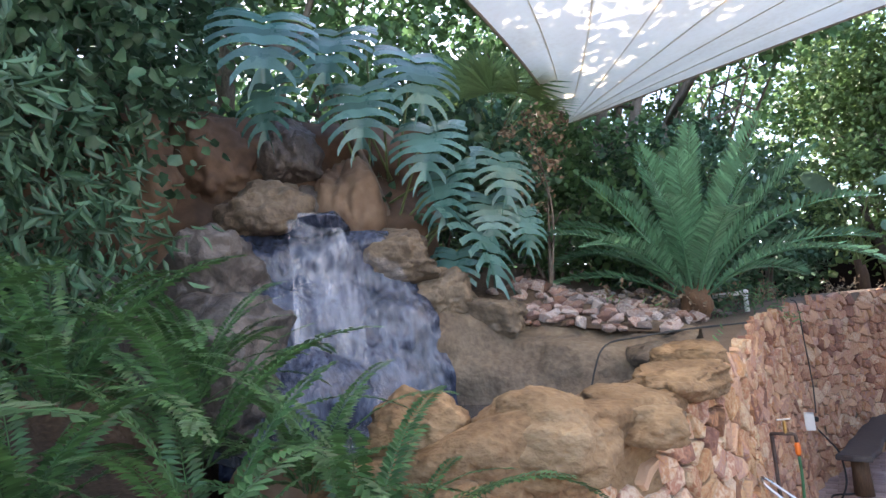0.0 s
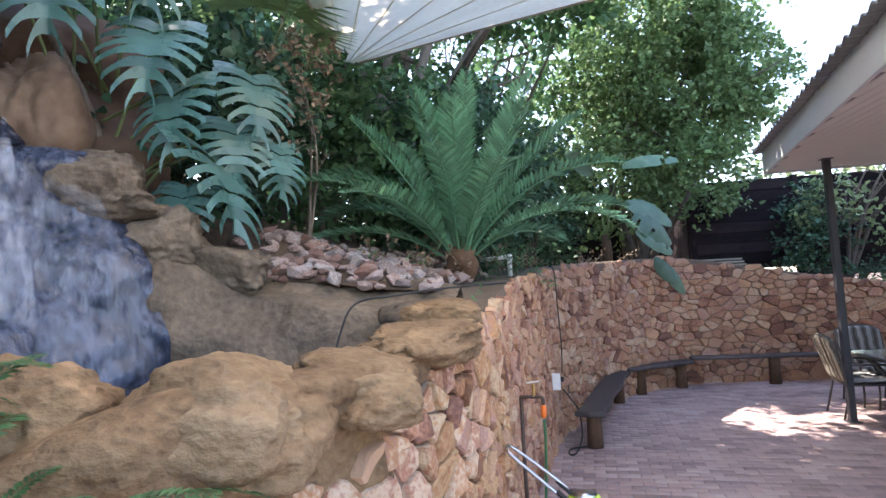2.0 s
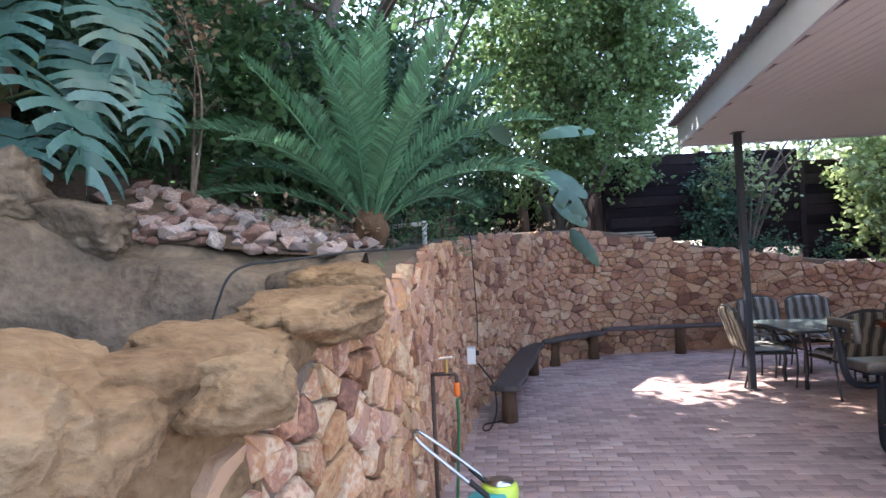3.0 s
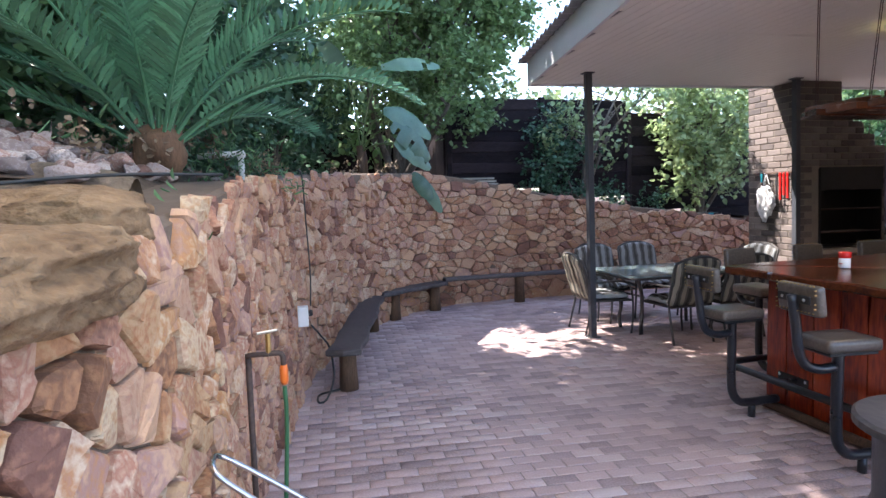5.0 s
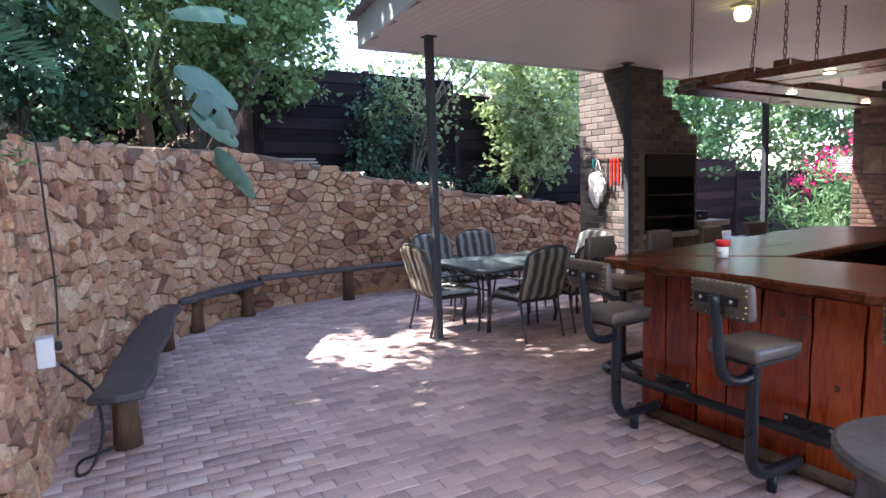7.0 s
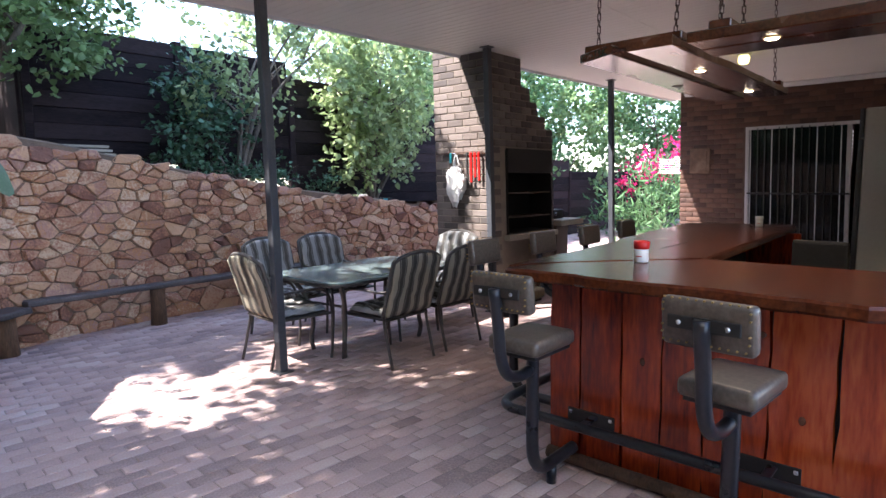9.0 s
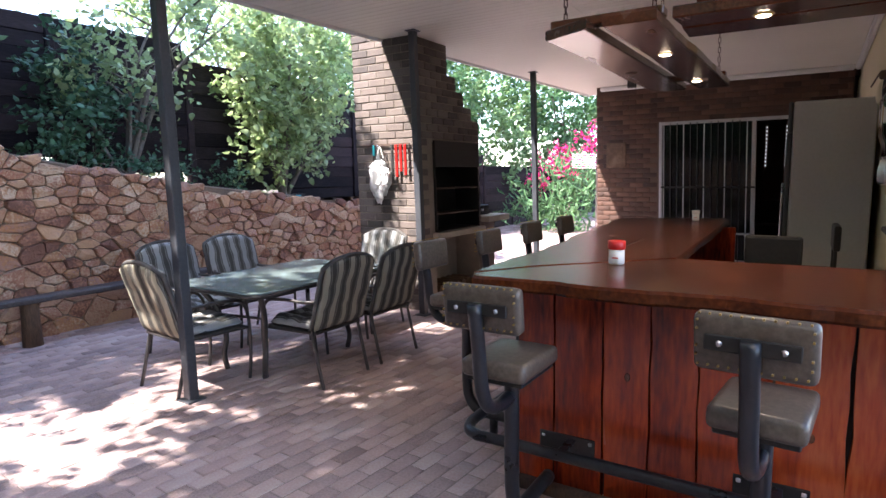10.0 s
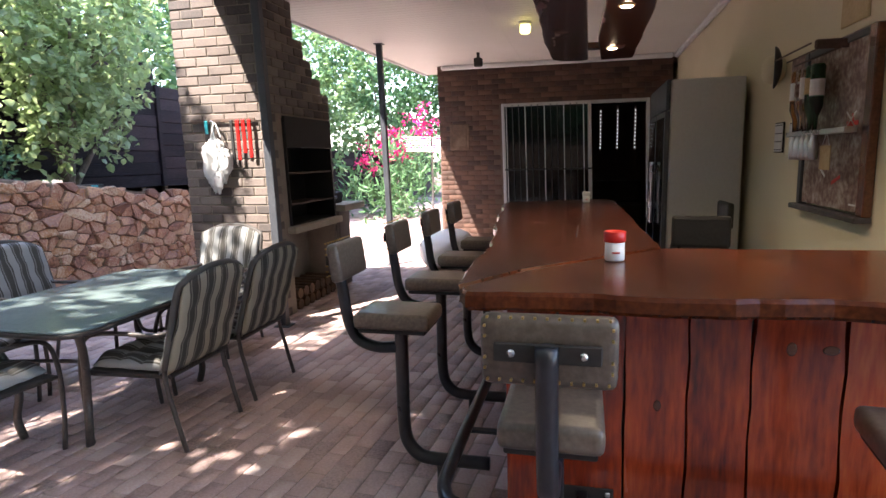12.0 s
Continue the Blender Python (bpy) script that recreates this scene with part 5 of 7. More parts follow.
for px_, pz_, w_, h_, mt_, an in ((-0.26, 0.0, 0.07, 0.012, M_RED, 0), (-0.26, 0.0, 0.012, 0.05, M_RED, 0), (-0.24, 0.02, 0.07, 0.006, M_WHITEPLASTIC, 35), (-0.24, 0.02, 0.07, 0.006, M_WHITEPLASTIC, -35), (-0.1, -0.3, 0.06, 0.01, M_RED, 20), (0.1, -0.26, 0.05, 0.008, M_WHITEPLASTIC, -30), (-0.33, -0.42, 0.04, 0.005, M_WHITEPLASTIC, 0)):
    part("print_patch", boxed(-w_, w_, 0.031, 0.0325, -h_, h_), mt_, MB).matrix_basis = pose(px_, 0, pz_, 0, an, 0)
part("bottle_rail", boxed(-0.4, 0.5, 0.06, 0.12, -0.05, -0.02, 0.004), M_STEEL, MB, "steel rail holding the bottles")
for hx0, hx1, hy, hz in ((-0.15, 0.6, 0.06, 0.4), (-0.1, 0.55, 0.12, 0.42), (-0.05, 0.6, 0.18, 0.44)):
    part("rod", boxed(hx0, hx1, hy, hy + 0.008, hz, hz + 0.008), M_RUST, MB, "thin iron rod")
part("rod_bracket", boxed(-0.14, -0.115, 0.0, 0.19, 0.4, 0.45, 0.008), M_RUST, MB)
for k, c in enumerate((M_BOTTLEGREEN, M_BOTTLEGREEN, M_GLASS, M_GLASS, M_BOTTLEAMBER)):
    b = thing("bottle", "upturned spirit bottle in the dispenser rack", "bottle", 5.72 + 0.085 * k, 4.71, 1.62, group="bottles in the rack")
    part("glass", lathe([(0.012, -0.04), (0.014, 0.05), (0.035, 0.11), (0.037, 0.33), (0.03, 0.345)], 16), c, b, "", True)
    part("label_print", lathe([(0.0376, 0.17 + 0.015 * (k % 2)), (0.0376, 0.26 + 0.015 * (k % 3))], 16), (M_WHITEPLASTIC, M_PAPER, M_WHITEPLASTIC, M_POSTER, M_WHITEPLASTIC)[k], b, "white paper label")
    part("dispenser", lathe([(0.02, -0.19), (0.024, -0.17), (0.024, -0.09), (0.016, -0.07), (0.016, -0.04)], 14), M_STEEL, b, "chrome dispenser", True)
NT = thing("hanging_note", "yellowed paper note hanging on a string", "note", 5.5, 4.72, 1.47)
part("paper", boxed(-0.07, 0.07, 0.0, 0.004, -0.09, 0.04), M_PAPER, NT)
part("string", tubed([(-0.05, 0.002, 0.04), (0, 0.0, 0.11), (0.05, 0.002, 0.04)], 0.002, 5), M_WHITEPLASTIC, NT)
for x, z, w, h, mt, lb in ((6.71, 1.58, 0.09, 0.1, M_WHITEPLASTIC, "small white framed card on the plastered wall"), (6.34, 1.6, 0.13, 0.065, M_FRIDGE, "small grey framed picture on the plastered wall"), (5.56, 2.28, 0.16, 0.13, M_PAPER, "old brown paper poster on the plastered wall"), (6.3, 1.95, 0.2, 0.14, M_POSTER, "dark printed tin sign on the plastered wall")):
    p = thing("wall_picture", lb, "picture", x, 4.602, z)
    part("frame", boxed(-w - 0.008, w + 0.008, 0, 0.012, -h - 0.008, h + 0.008, 0.003), M_BLACK if mt is not M_PAPER else M_PAPER, p)
    part("print", boxed(-w, w, 0.012, 0.014, -h, h), mt, p)
    if mt is M_WHITEPLASTIC:
        for k in range(4):
            part("print_bar", boxed(-w * 0.9, w * 0.9, 0.0145, 0.0155, -h * 0.9 + h * 0.58 * k, -h * 0.9 + h * 0.58 * k + 0.006), M_BLACK, p)
CP = thing("peaked_cap", "cream cap with a dark peak hung on the wall", "cap", 6.76, 4.66, 2.07)
part("crown", rock_bm(0.13, 0.07, 0.1, 4, 3, 0.08), M_PLASTER, CP, "", True)
part("peak", tubed([(-0.02 - 0.16 * math.cos(q), 0.02, 0.16 * math.sin(q)) for q in (radians(-62 + 12.4 * k) for k in range(11))], [0.006 + 0.02 * math.sin(math.pi * k / 10) for k in range(11)], 8), M_BLACK, CP, "dark brown peak", True)

# ---- waterfall and basin ----
def rim_wall(line, tops, name, label, mat_, profile, seed, nu=140, amp=0.065, recess=0.0):
    """A band of modelled rock along a line: profile is (out, share of the top's height or drop in metres below the top)."""
    pts = smooth_path(line, 12)
    L = [0.0]
    for a, b in zip(pts, pts[1:]):
        L.append(L[-1] + (b - a).length)
    prof = smooth_path([(o, z, 0) for o, z in profile], 7)
    bm = bmesh.new()
    rows = []
    for i in range(nu + 1):
        s = L[-1] * i / nu
        k = min(max(int(np.searchsorted(L, s)) - 1, 0), len(pts) - 2)
        p = pts[k].lerp(pts[k + 1], (s - L[k]) / (L[k + 1] - L[k]))
        e = (pts[min(k + 4, len(pts) - 1)] - pts[max(k - 3, 0)]).normalized()
        out = Vector((e.y, -e.x, 0))
        top = float(np.interp(i / nu, np.linspace(0, 1, len(tops)), tops))
        row = []
        for q in prof:
            step = lambda v, lo, hi: min(1.0, max(0.0, (v - lo) / (hi - lo)))
            back = recess * step(i / nu, 0.54, 0.68) * step(q.y, 0.1, 0.3) if q.x > 0 else 0.0
            base = Vector((p.x, p.y, 0)) + out * (q.x - back) + Vector((0, 0, top - q.y))
            n1 = noise.noise(base * 2.2 + Vector((seed, 0, 0))) + 0.5 * noise.noise(base * 5 + Vector((seed, 3, 0))) + 0.25 * noise.noise(base * 11)
            ledge = noise.noise(Vector((base.x * 1.1, base.y * 1.1, base.z * 7 + seed)))
            row.append(bm.verts.new(base + out * (amp * n1 + amp * 0.6 * ledge) + Vector((0, 0, amp * 0.5 * noise.noise(base * 3)))))
        rows.append(row)
    for a, b in zip(rows, rows[1:]):
        for k in range(len(prof) - 1):
            bm.faces.new((a[k], b[k], b[k + 1], a[k + 1]))
    bmesh.ops.recalc_face_normals(bm, faces=bm.faces[:])
    return part(name, bm, mat_, BASIN, label, True)


BASIN = thing("rock_basin", "modelled rock basin that holds the waterfall pool", "rock basin")
rim_wall([(-1.15, 2.15, 0), (-0.8, 2.2, 0), (-0.48, 2.38, 0), (-0.22, 2.78, 0), (-0.07, 3.25, 0), (0.02, 3.7, 0), (0.03, 4.1, 0)], [1.4, 1.45, 1.55, 1.56, 1.56, 1.58, 1.62], "rim", "ochre modelled rock rim of the waterfall basin", M_ROCK, [(0.03, 1.6), (0.06, 1.1), (0.07, 0.7), (0.08, 0.4), (0.1, 0.18), (0.06, 0.04), (-0.05, 0.0), (-0.2, 0.01), (-0.28, 0.08), (-0.3, 0.4)], 3, recess=0.2)
rim_wall([(-2.1, 4.0, 0), (-1.75, 4.2, 0), (-1.3, 4.4, 0), (-0.85, 4.42, 0), (-0.5, 4.42, 0), (-0.3, 4.4, 0), (-0.12, 4.38, 0)], [2.25, 2.08, 1.95, 1.78, 1.72, 1.7, 1.62], "back_wall", "grey-brown modelled rock wall behind the pool", M_GREYROCK, [(0.12, 1.0), (0.14, 0.6), (0.12, 0.35), (0.05, 0.1), (-0.03, 0.02), (-0.16, 0.0), (-0.32, -0.08), (-0.46, -0.1), (-0.55, 0.4)], 11)
boulder("rounded ochre boulder on the basin's rim", -0.4, 2.62, 1.44, 0.29, 0.26, 0.18, 1, M_ROCK, 5, 0.3, 0.07, group="rim boulders")
boulder("flat ochre cap stone on the basin's rim", -0.16, 3.04, 1.47, 0.22, 0.3, 0.1, 2, M_ROCK, 5, 0.34, 0.08, 20, "cap_stone", "rim boulders")
boulder("layered ochre cap stone on the basin's rim", -0.05, 3.54, 1.54, 0.2, 0.36, 0.1, 3, M_ROCK, 5, 0.36, 0.09, -10, "cap_stone", "rim boulders")
boulder("mossy ochre stone where the rim meets the wall", -0.05, 4.06, 1.62, 0.2, 0.3, 0.09, 5, M_ROCK, 5, 0.22, 0.04, 0, "cap_stone", "rim boulders")
boulder("upright ochre boulder beside the pool", -0.8, 2.5, 1.46, 0.2, 0.2, 0.2, 6, M_ROCK, 5, 0.25, 0.12, group="rim boulders")
boulder("low ochre rock below the ferns", -0.72, 2.28, 1.2, 0.3, 0.22, 0.18, 7, M_ROCK, 4, 0.25, 0.12, group="rim boulders")
boulder("flat dusty stone between the basin and the bed", -0.3, 4.5, 1.6, 0.2, 0.3, 0.1, 8, M_GREYROCK, 4, 0.2, 0.04, 0, "cap_stone", "rim boulders")
# rocks round the falls
for lb, x, y, z, sx, sy, sz, sd, mt in (
        ("pale grey round boulder above the falls", -2.82, 3.62, 2.78, 0.33, 0.3, 0.22, 11, M_GREYROCK),
        ("grey boulder beside the falls", -2.85, 3.15, 2.3, 0.36, 0.34, 0.3, 12, M_DAMPROCK),
        ("grey wet boulder at the pool's edge", -2.45, 2.85, 1.75, 0.45, 0.38, 0.38, 13, M_DAMPROCK),
        ("tall brown rock face above the falls", -3.9, 3.1, 2.75, 0.75, 0.6, 0.95, 14, M_BROWNROCK),
        ("brown rock face beside the falls", -4.2, 2.5, 2.6, 0.6, 0.6, 0.85, 15, M_BROWNROCK),
        ("brown rounded rock high on the cliff", -3.45, 3.65, 3.3, 0.4, 0.36, 0.4, 16, M_BROWNROCK),
        ("grey rounded rock on the cliff", -2.98, 4.0, 3.35, 0.26, 0.26, 0.3, 17, M_DAMPROCK),
        ("brown overhanging rock beside the falls", -2.62, 4.3, 2.9, 0.3, 0.3, 0.5, 18, M_BROWNROCK),
        ("shaded rock behind the falls", -3.0, 4.1, 2.55, 0.5, 0.4, 0.5, 19, M_DAMPROCK),
        ("damp grey rock ridge beside the falls", -2.1, 4.15, 2.42, 0.42, 0.22, 0.2, 20, M_GREYROCK),
        ("grey rock stepping down the ridge", -1.78, 4.34, 2.12, 0.28, 0.2, 0.2, 21, M_GREYROCK),
        ("grey rock on the ridge by the rubble", -1.42, 4.5, 1.92, 0.28, 0.16, 0.16, 22, M_GREYROCK),
        ("dark rock at the cliff's foot", -3.4, 2.6, 1.95, 0.5, 0.45, 0.4, 23, M_DAMPROCK)):
    boulder(lb, x, y, z, sx, sy, sz, sd, mt, 5, 0.42, 0.06, group="rocks round the waterfall")


def sheet(a0, a1, b0, b1, nu, nv, amp, seed, bulge=0.0):
    """A sloping sheet from the top edge a0-a1 to the foot b0-b1."""
    a0, a1, b0, b1 = map(Vector, (a0, a1, b0, b1))
    bm = bmesh.new()
    out = ((b0 + b1) - (a0 + a1))
    out.z = 0
    out = out.normalized() if out.length > 0.01 else Vector((1, -1, 0)).normalized()
    g = [[None] * (nv + 1) for _ in range(nu + 1)]
    for i in range(nu + 1):
        for j in range(nv + 1):
            u, v = i / nu, j / nv
            p = a0.lerp(a1, u).lerp(b0.lerp(b1, u), v)
            st = 0.05 * math.sin(v * 19 + 2 * noise.noise(p * 2))
            p = p + out * (bulge * math.sin(math.pi * v) + amp * (noise.noise(p * 3 + Vector((seed, 0, 0))) + 0.5 * noise.noise(p * 8)) + (st * amp * 8 if amp > 0.02 else 0))
            g[i][j] = bm.verts.new(p)
    for i in range(nu):
        for j in range(nv):
            bm.faces.new((g[i][j], g[i + 1][j], g[i + 1][j + 1], g[i][j + 1]))
    return bm


RKF = thing("cliff", "dark brown rock face behind the waterfall boulders", "rock", -3.2, 3.4, 1.45)
part("face", sheet((-4.7, 2.0, 3.75), (-2.2, 5.0, 3.7), (-4.3, 1.9, 1.4), (-1.9, 4.75, 1.5), 56, 56, 0.13, 7), M_BROWNROCK, RKF, smooth=True).matrix_basis = pose(3.2, -3.4, -1.45)
WF = thing("waterfall", "small waterfall spilling over dark wet rock into a pool", "waterfall", 0, 0, 0)
part("wet_face", sheet((-2.85, 3.3, 2.62), (-1.95, 4.15, 2.62), (-2.25, 2.7, 1.15), (-1.45, 4.1, 1.15), 60, 60, 0.09, 4), M_WETROCK, WF, "dark wet rock face", True)
part("main_fall", sheet((-2.5, 3.5, 2.75), (-2.24, 3.76, 2.75), (-2.3, 3.3, 1.36), (-1.95, 3.66, 1.36), 24, 30, 0.012, 6, 0.12), M_FALL, WF, "white falling water", True)
part("side_fall", sheet((-2.24, 3.8, 2.6), (-2.0, 4.0, 2.5), (-1.86, 3.55, 1.4), (-1.5, 3.95, 1.4), 20, 30, 0.014, 9, 0.08), M_FILM, WF, "thin film of running water", True)
part("side_fall", sheet((-2.75, 3.35, 2.5), (-2.5, 3.55, 2.55), (-2.4, 3.0, 1.4), (-2.2, 3.3, 1.4), 16, 24, 0.014, 12, 0.1), M_FILM, WF, "thin film of running water", True)
part("lip", rock_bm(0.25, 0.2, 0.1, 31, 4, 0.2), M_WETROCK, WF, "", True).matrix_basis = pose(-2.42, 3.72, 2.68)
tagged(part("water", slab([(-2.5, 2.7), (-1.4, 2.35), (-0.6, 2.4), (-0.25, 3.0), (-0.15, 4.1), (-0.6, 4.4), (-1.6, 4.35), (-2.5, 3.6)], 1.28, 1.34, 0.004), M_WATER), "dark rippled water in the rock basin", "water", kind="structure")

# ---- rubble on the bed ----
def shard_bm(seed):
    """A broken stone with flat faces."""
    rr = random.Random(seed)
    bm = bmesh.new()
    for _ in range(13):
        d = Vector((rr.gauss(0, 1), rr.gauss(0, 1), rr.gauss(0, 1))).normalized() * rr.uniform(0.85, 1.1)
        bm.verts.new((d.x * 1.15, d.y * 0.85, d.z * 0.62))
    bmesh.ops.convex_hull(bm, input=bm.verts[:])
    bmesh.ops.delete(bm, geom=[v for v in bm.verts if not v.link_faces], context="VERTS")
    bmesh.ops.bevel(bm, geom=bm.edges[:], offset=0.05, segments=1, affect="EDGES")
    return bm


RUB = [shard_bm(40 + k) for k in range(9)]
RUBM = []
for k, bm in enumerate(RUB):
    me = bpy.data.meshes.new("rubble_stone")
    bm.to_mesh(me)
    bm.free()
    me.materials.append(M_RUBBLE)
    RUBM.append(me)
rs = random.Random(21)


def rubble(n, x0, x1, y0, y1, s0, s1):
    for k in range(n):
        u, v = rs.random(), rs.random()
        y = y0 + (y1 - y0) * u
        x = x0 + (x1 - x0) * v
        wx = float(np.interp(y, [p.y for p in _line], [p.x for p in _line]))
        if x > wx - 0.38:
            continue
        s = rs.uniform(s0, s1)
        ob = new("rubble_stone", RUBM[k % 9])
        ob.matrix_basis = pose(x, y, max(bed_z(x, y), 1.72) + s * 0.35, rs.uniform(-25, 25), rs.uniform(-25, 25), rs.uniform(0, 360)) @ Matrix.Scale(s, 4)
        tagged(ob, "broken reddish-grey stone lying on the bed", "stone", "stones on the bed")


rubble(300, -1.7, 0.1, 4.62, 5.8, 0.035, 0.088)
rubble(100, -1.2, 0.4, 5.7, 8.2, 0.03, 0.07)
PV = thing("water_pipe", "white plastic pipe with an elbow standing in the bed", "pipe", 0.1, 7.1, 1.78)
part("upright", tubed([(0, 0, 0), (0, 0, 0.24)], 0.022, 10), M_WHITEPLASTIC, PV, "", True)
part("arm", tubed([(0.01, 0, 0.245), (-0.3, 0.05, 0.23)], 0.022, 10), M_WHITEPLASTIC, PV, "", True)
part("elbow", rock_bm(0.034, 0.034, 0.034, 1, 2, 0.02), M_WHITEPLASTIC, PV, "", True).matrix_basis = pose(0, 0, 0.24)
CBL = thing("pump_cable", "black pump cable running over the rim into the pool", "cable", 0, 4.0, 1.6)
part("cable", tubed(smooth_path([(0.2, 0.9, 0.17), (-0.1, 0.6, 0.16), (-0.4, 0.45, 0.13), (-0.55, 0.2, 0.1), (-0.62, 0.14, -0.05), (-0.66, 0.1, -0.25)], 6), 0.006, 6), M_CORD, CBL, "", True)
SLT = thing("pallet_slats", "pile of pale weathered slats by the fence", "slats", 3.35, 12.1, 1.86)
for k in range(3):
    part("slat", boxed(-0.5, 0.45, -0.2 + 0.1 * k, -0.12 + 0.1 * k, 0.05 * k, 0.05 * k + 0.03, 0.004), M_CONCRETE, SLT)
BXX = thing("storage_box", "low dark box with a blue corner on the wall top", "box", 7.6, 11.75, 1.2)
part("box", boxed(-0.3, 0.3, -0.1, 0.1, 0, 0.07, 0.008), M_BLACK, BXX)
part("label_print", boxed(0.1, 0.2, -0.102, -0.1, 0.02, 0.06), M_TEAL, BXX)


# ---- shade sail ----
def sail():
    A, B, C = Vector((-1.55, 7.15, 4.17)), Vector((-1.6, -0.6, 4.2)), Vector((6.2, 5.2, 4.3))
    n = 36
    bm = bmesh.new()
    g = {}
    def edge(p, q, t, c, sag):
        m = p.lerp(q, t)
        return m + (c - m).normalized() * sag * 4 * t * (1 - t)
    for i in range(n + 1):
        s = i / n
        L = edge(A, B, s, C, 0.34)
        R = edge(A, C, s, B, 0.14)
        for j in range(n + 1):
            t = j / n
            p = L.lerp(R, t)
            p = p + Vector((0.75, -0.9, 0)).normalized() * (-0.7 * 4 * t * (1 - t) * s * s)
            p.z += -0.12 * math.sin(math.pi * t) * s - 0.02 * math.cos(t * math.pi * 10) * (0.3 + s) * 0.8
            g[i, j] = p
    V = {}
    for i in range(n + 1):
        for j in range(n + 1):
            V[i, j] = bm.verts.new(g[i, j]) if (i or not j) else V[0, 0]
    for i in range(n):
        for j in range(n):
            q = [V[i, j], V[i + 1, j], V[i + 1, j + 1], V[i, j + 1]]
            q = [v for k, v in enumerate(q) if v not in q[:k]]
            bm.faces.new(q)
    t = thing("shade_sail", "cream shade sail with seams fanning from its corner", "shade sail", 0, 0, 0)
    part("cloth", bm, M_SAIL, t, "", True)
    for j in (0, n):
        part("hem", tubed([g[i, j] for i in range(n + 1)], 0.014, 6), M_SAILHEM, t, "brown stitched hem")
    for j in (5, 10, 15, 20, 25, 30):
        part("seam", tubed([g[i, j] - Vector((0, 0, 0.004)) for i in range(1, n + 1)], 0.006, 5), M_SAIL, t)
    part("ring", tubed([A + Vector((-0.03, 0.05, 0)) + 0.03 * Vector((math.cos(a), math.sin(a), 0)) for a in (k * math.pi / 5 for k in range(11))], 0.006, 6), M_STEEL, t)
    part("stay", tubed([A + Vector((-0.05, 0.07, 0)), A + Vector((-1.6, 3.4, 1.2))], 0.006, 6), M_STEEL, t)


sail()


# ---- plants ----
def fern_meshes(n, seed):
    return [frond_mesh("frond", M_FERN, 0.74 + 0.1 * (k % 3), 40, 0.07, 0.024, (radians(18), radians(-48 - 8 * (k % 3))), seed=seed + k, vee=0.08, taper=0.25, droop=0.12, r=0.003, forward=0.25) for k in range(n)]


FERN = fern_meshes(6, 5)
rf = random.Random(4)
for k, (x, y, z, s) in enumerate(((-0.5, 1.0, 1.2, 0.9), (-0.75, 1.45, 1.32, 1.0), (-0.62, 1.85, 1.22, 0.9), (-0.6, 2.0, 1.16, 0.68), (-1.05, 1.2, 1.5, 1.0), (-1.15, 1.75, 1.5, 1.0), (-1.0, 2.05, 1.36, 0.9), (-1.5, 1.5, 1.7, 1.0), (-1.55, 2.0, 1.62, 0.9), (-0.9, 0.75, 1.4, 0.9), (-1.4, 0.95, 1.66, 1.0), (-1.9, 1.7, 1.8, 1.0), (-1.8, 2.25, 1.7, 0.9), (-0.42, 2.02, 0.85, 0.5), (-0.5, 1.6, 0.9, 0.7), (-0.32, 1.7, 0.75, 0.55))):
    fr_ = [FERN[(k + i) % 6] for i in range(13)]
    rosette("fern", "arching green sword fern on the bank", "fern", x, y, z, fr_, k + 3, M_FERN, "ferns on the bank", lean=(5, 66), sizes=(0.65 * s, 1.05 * s))
# bare brown soil stones under the ferns
for k, (x, y, z, s) in enumerate(((-0.62, 1.35, 0.95, 0.22), (-0.48, 1.75, 0.8, 0.2), (-0.85, 1.1, 1.15, 0.2), (-0.6, 2.1, 0.95, 0.2), (-1.2, 2.2, 1.3, 0.22))):
    boulder("dark brown stone half hidden under the ferns", x, y, z, s, s, s * 0.8, 60 + k, M_BROWNROCK, 3, 0.3, group="stones under the ferns")

CYC = [frond_mesh("frond", M_CYCAD, 1.35 + 0.1 * (k % 3), 38, 0.2, 0.032, (radians(22), radians(-38 - 9 * (k % 3))), seed=50 + k, vee=0.42, taper=0.3, droop=0.04, r=0.011, forward=0.5, bare=0.2) for k in range(4)]
STIFF = [frond_mesh("frond", M_CYCAD, 1.3 + 0.08 * (k % 3), 38, 0.18, 0.03, (radians(8), radians(-16 - 6 * (k % 2))), seed=58 + k, vee=0.5, taper=0.15, droop=0.0, r=0.012, forward=0.75, bare=0.22) for k in range(4)]
ct = part("trunk", rock_bm(0.14, 0.14, 0.16, 70, 3, 0.3), M_LOG, None, "short brown scaly trunk", True)
ct.matrix_basis = pose(0, 0, 0.02)
rosette("cycad", "large green cycad with stiff feathery fronds on the bed", "cycad", -0.22, 5.95, 1.92, [CYC[i % 4] for i in range(15)] + [STIFF[i % 4] for i in range(17)], 9, M_CYCAD, lean=(12, 84), trunk=ct, sizes=(1.0, 1.25), spread=(50, 410))


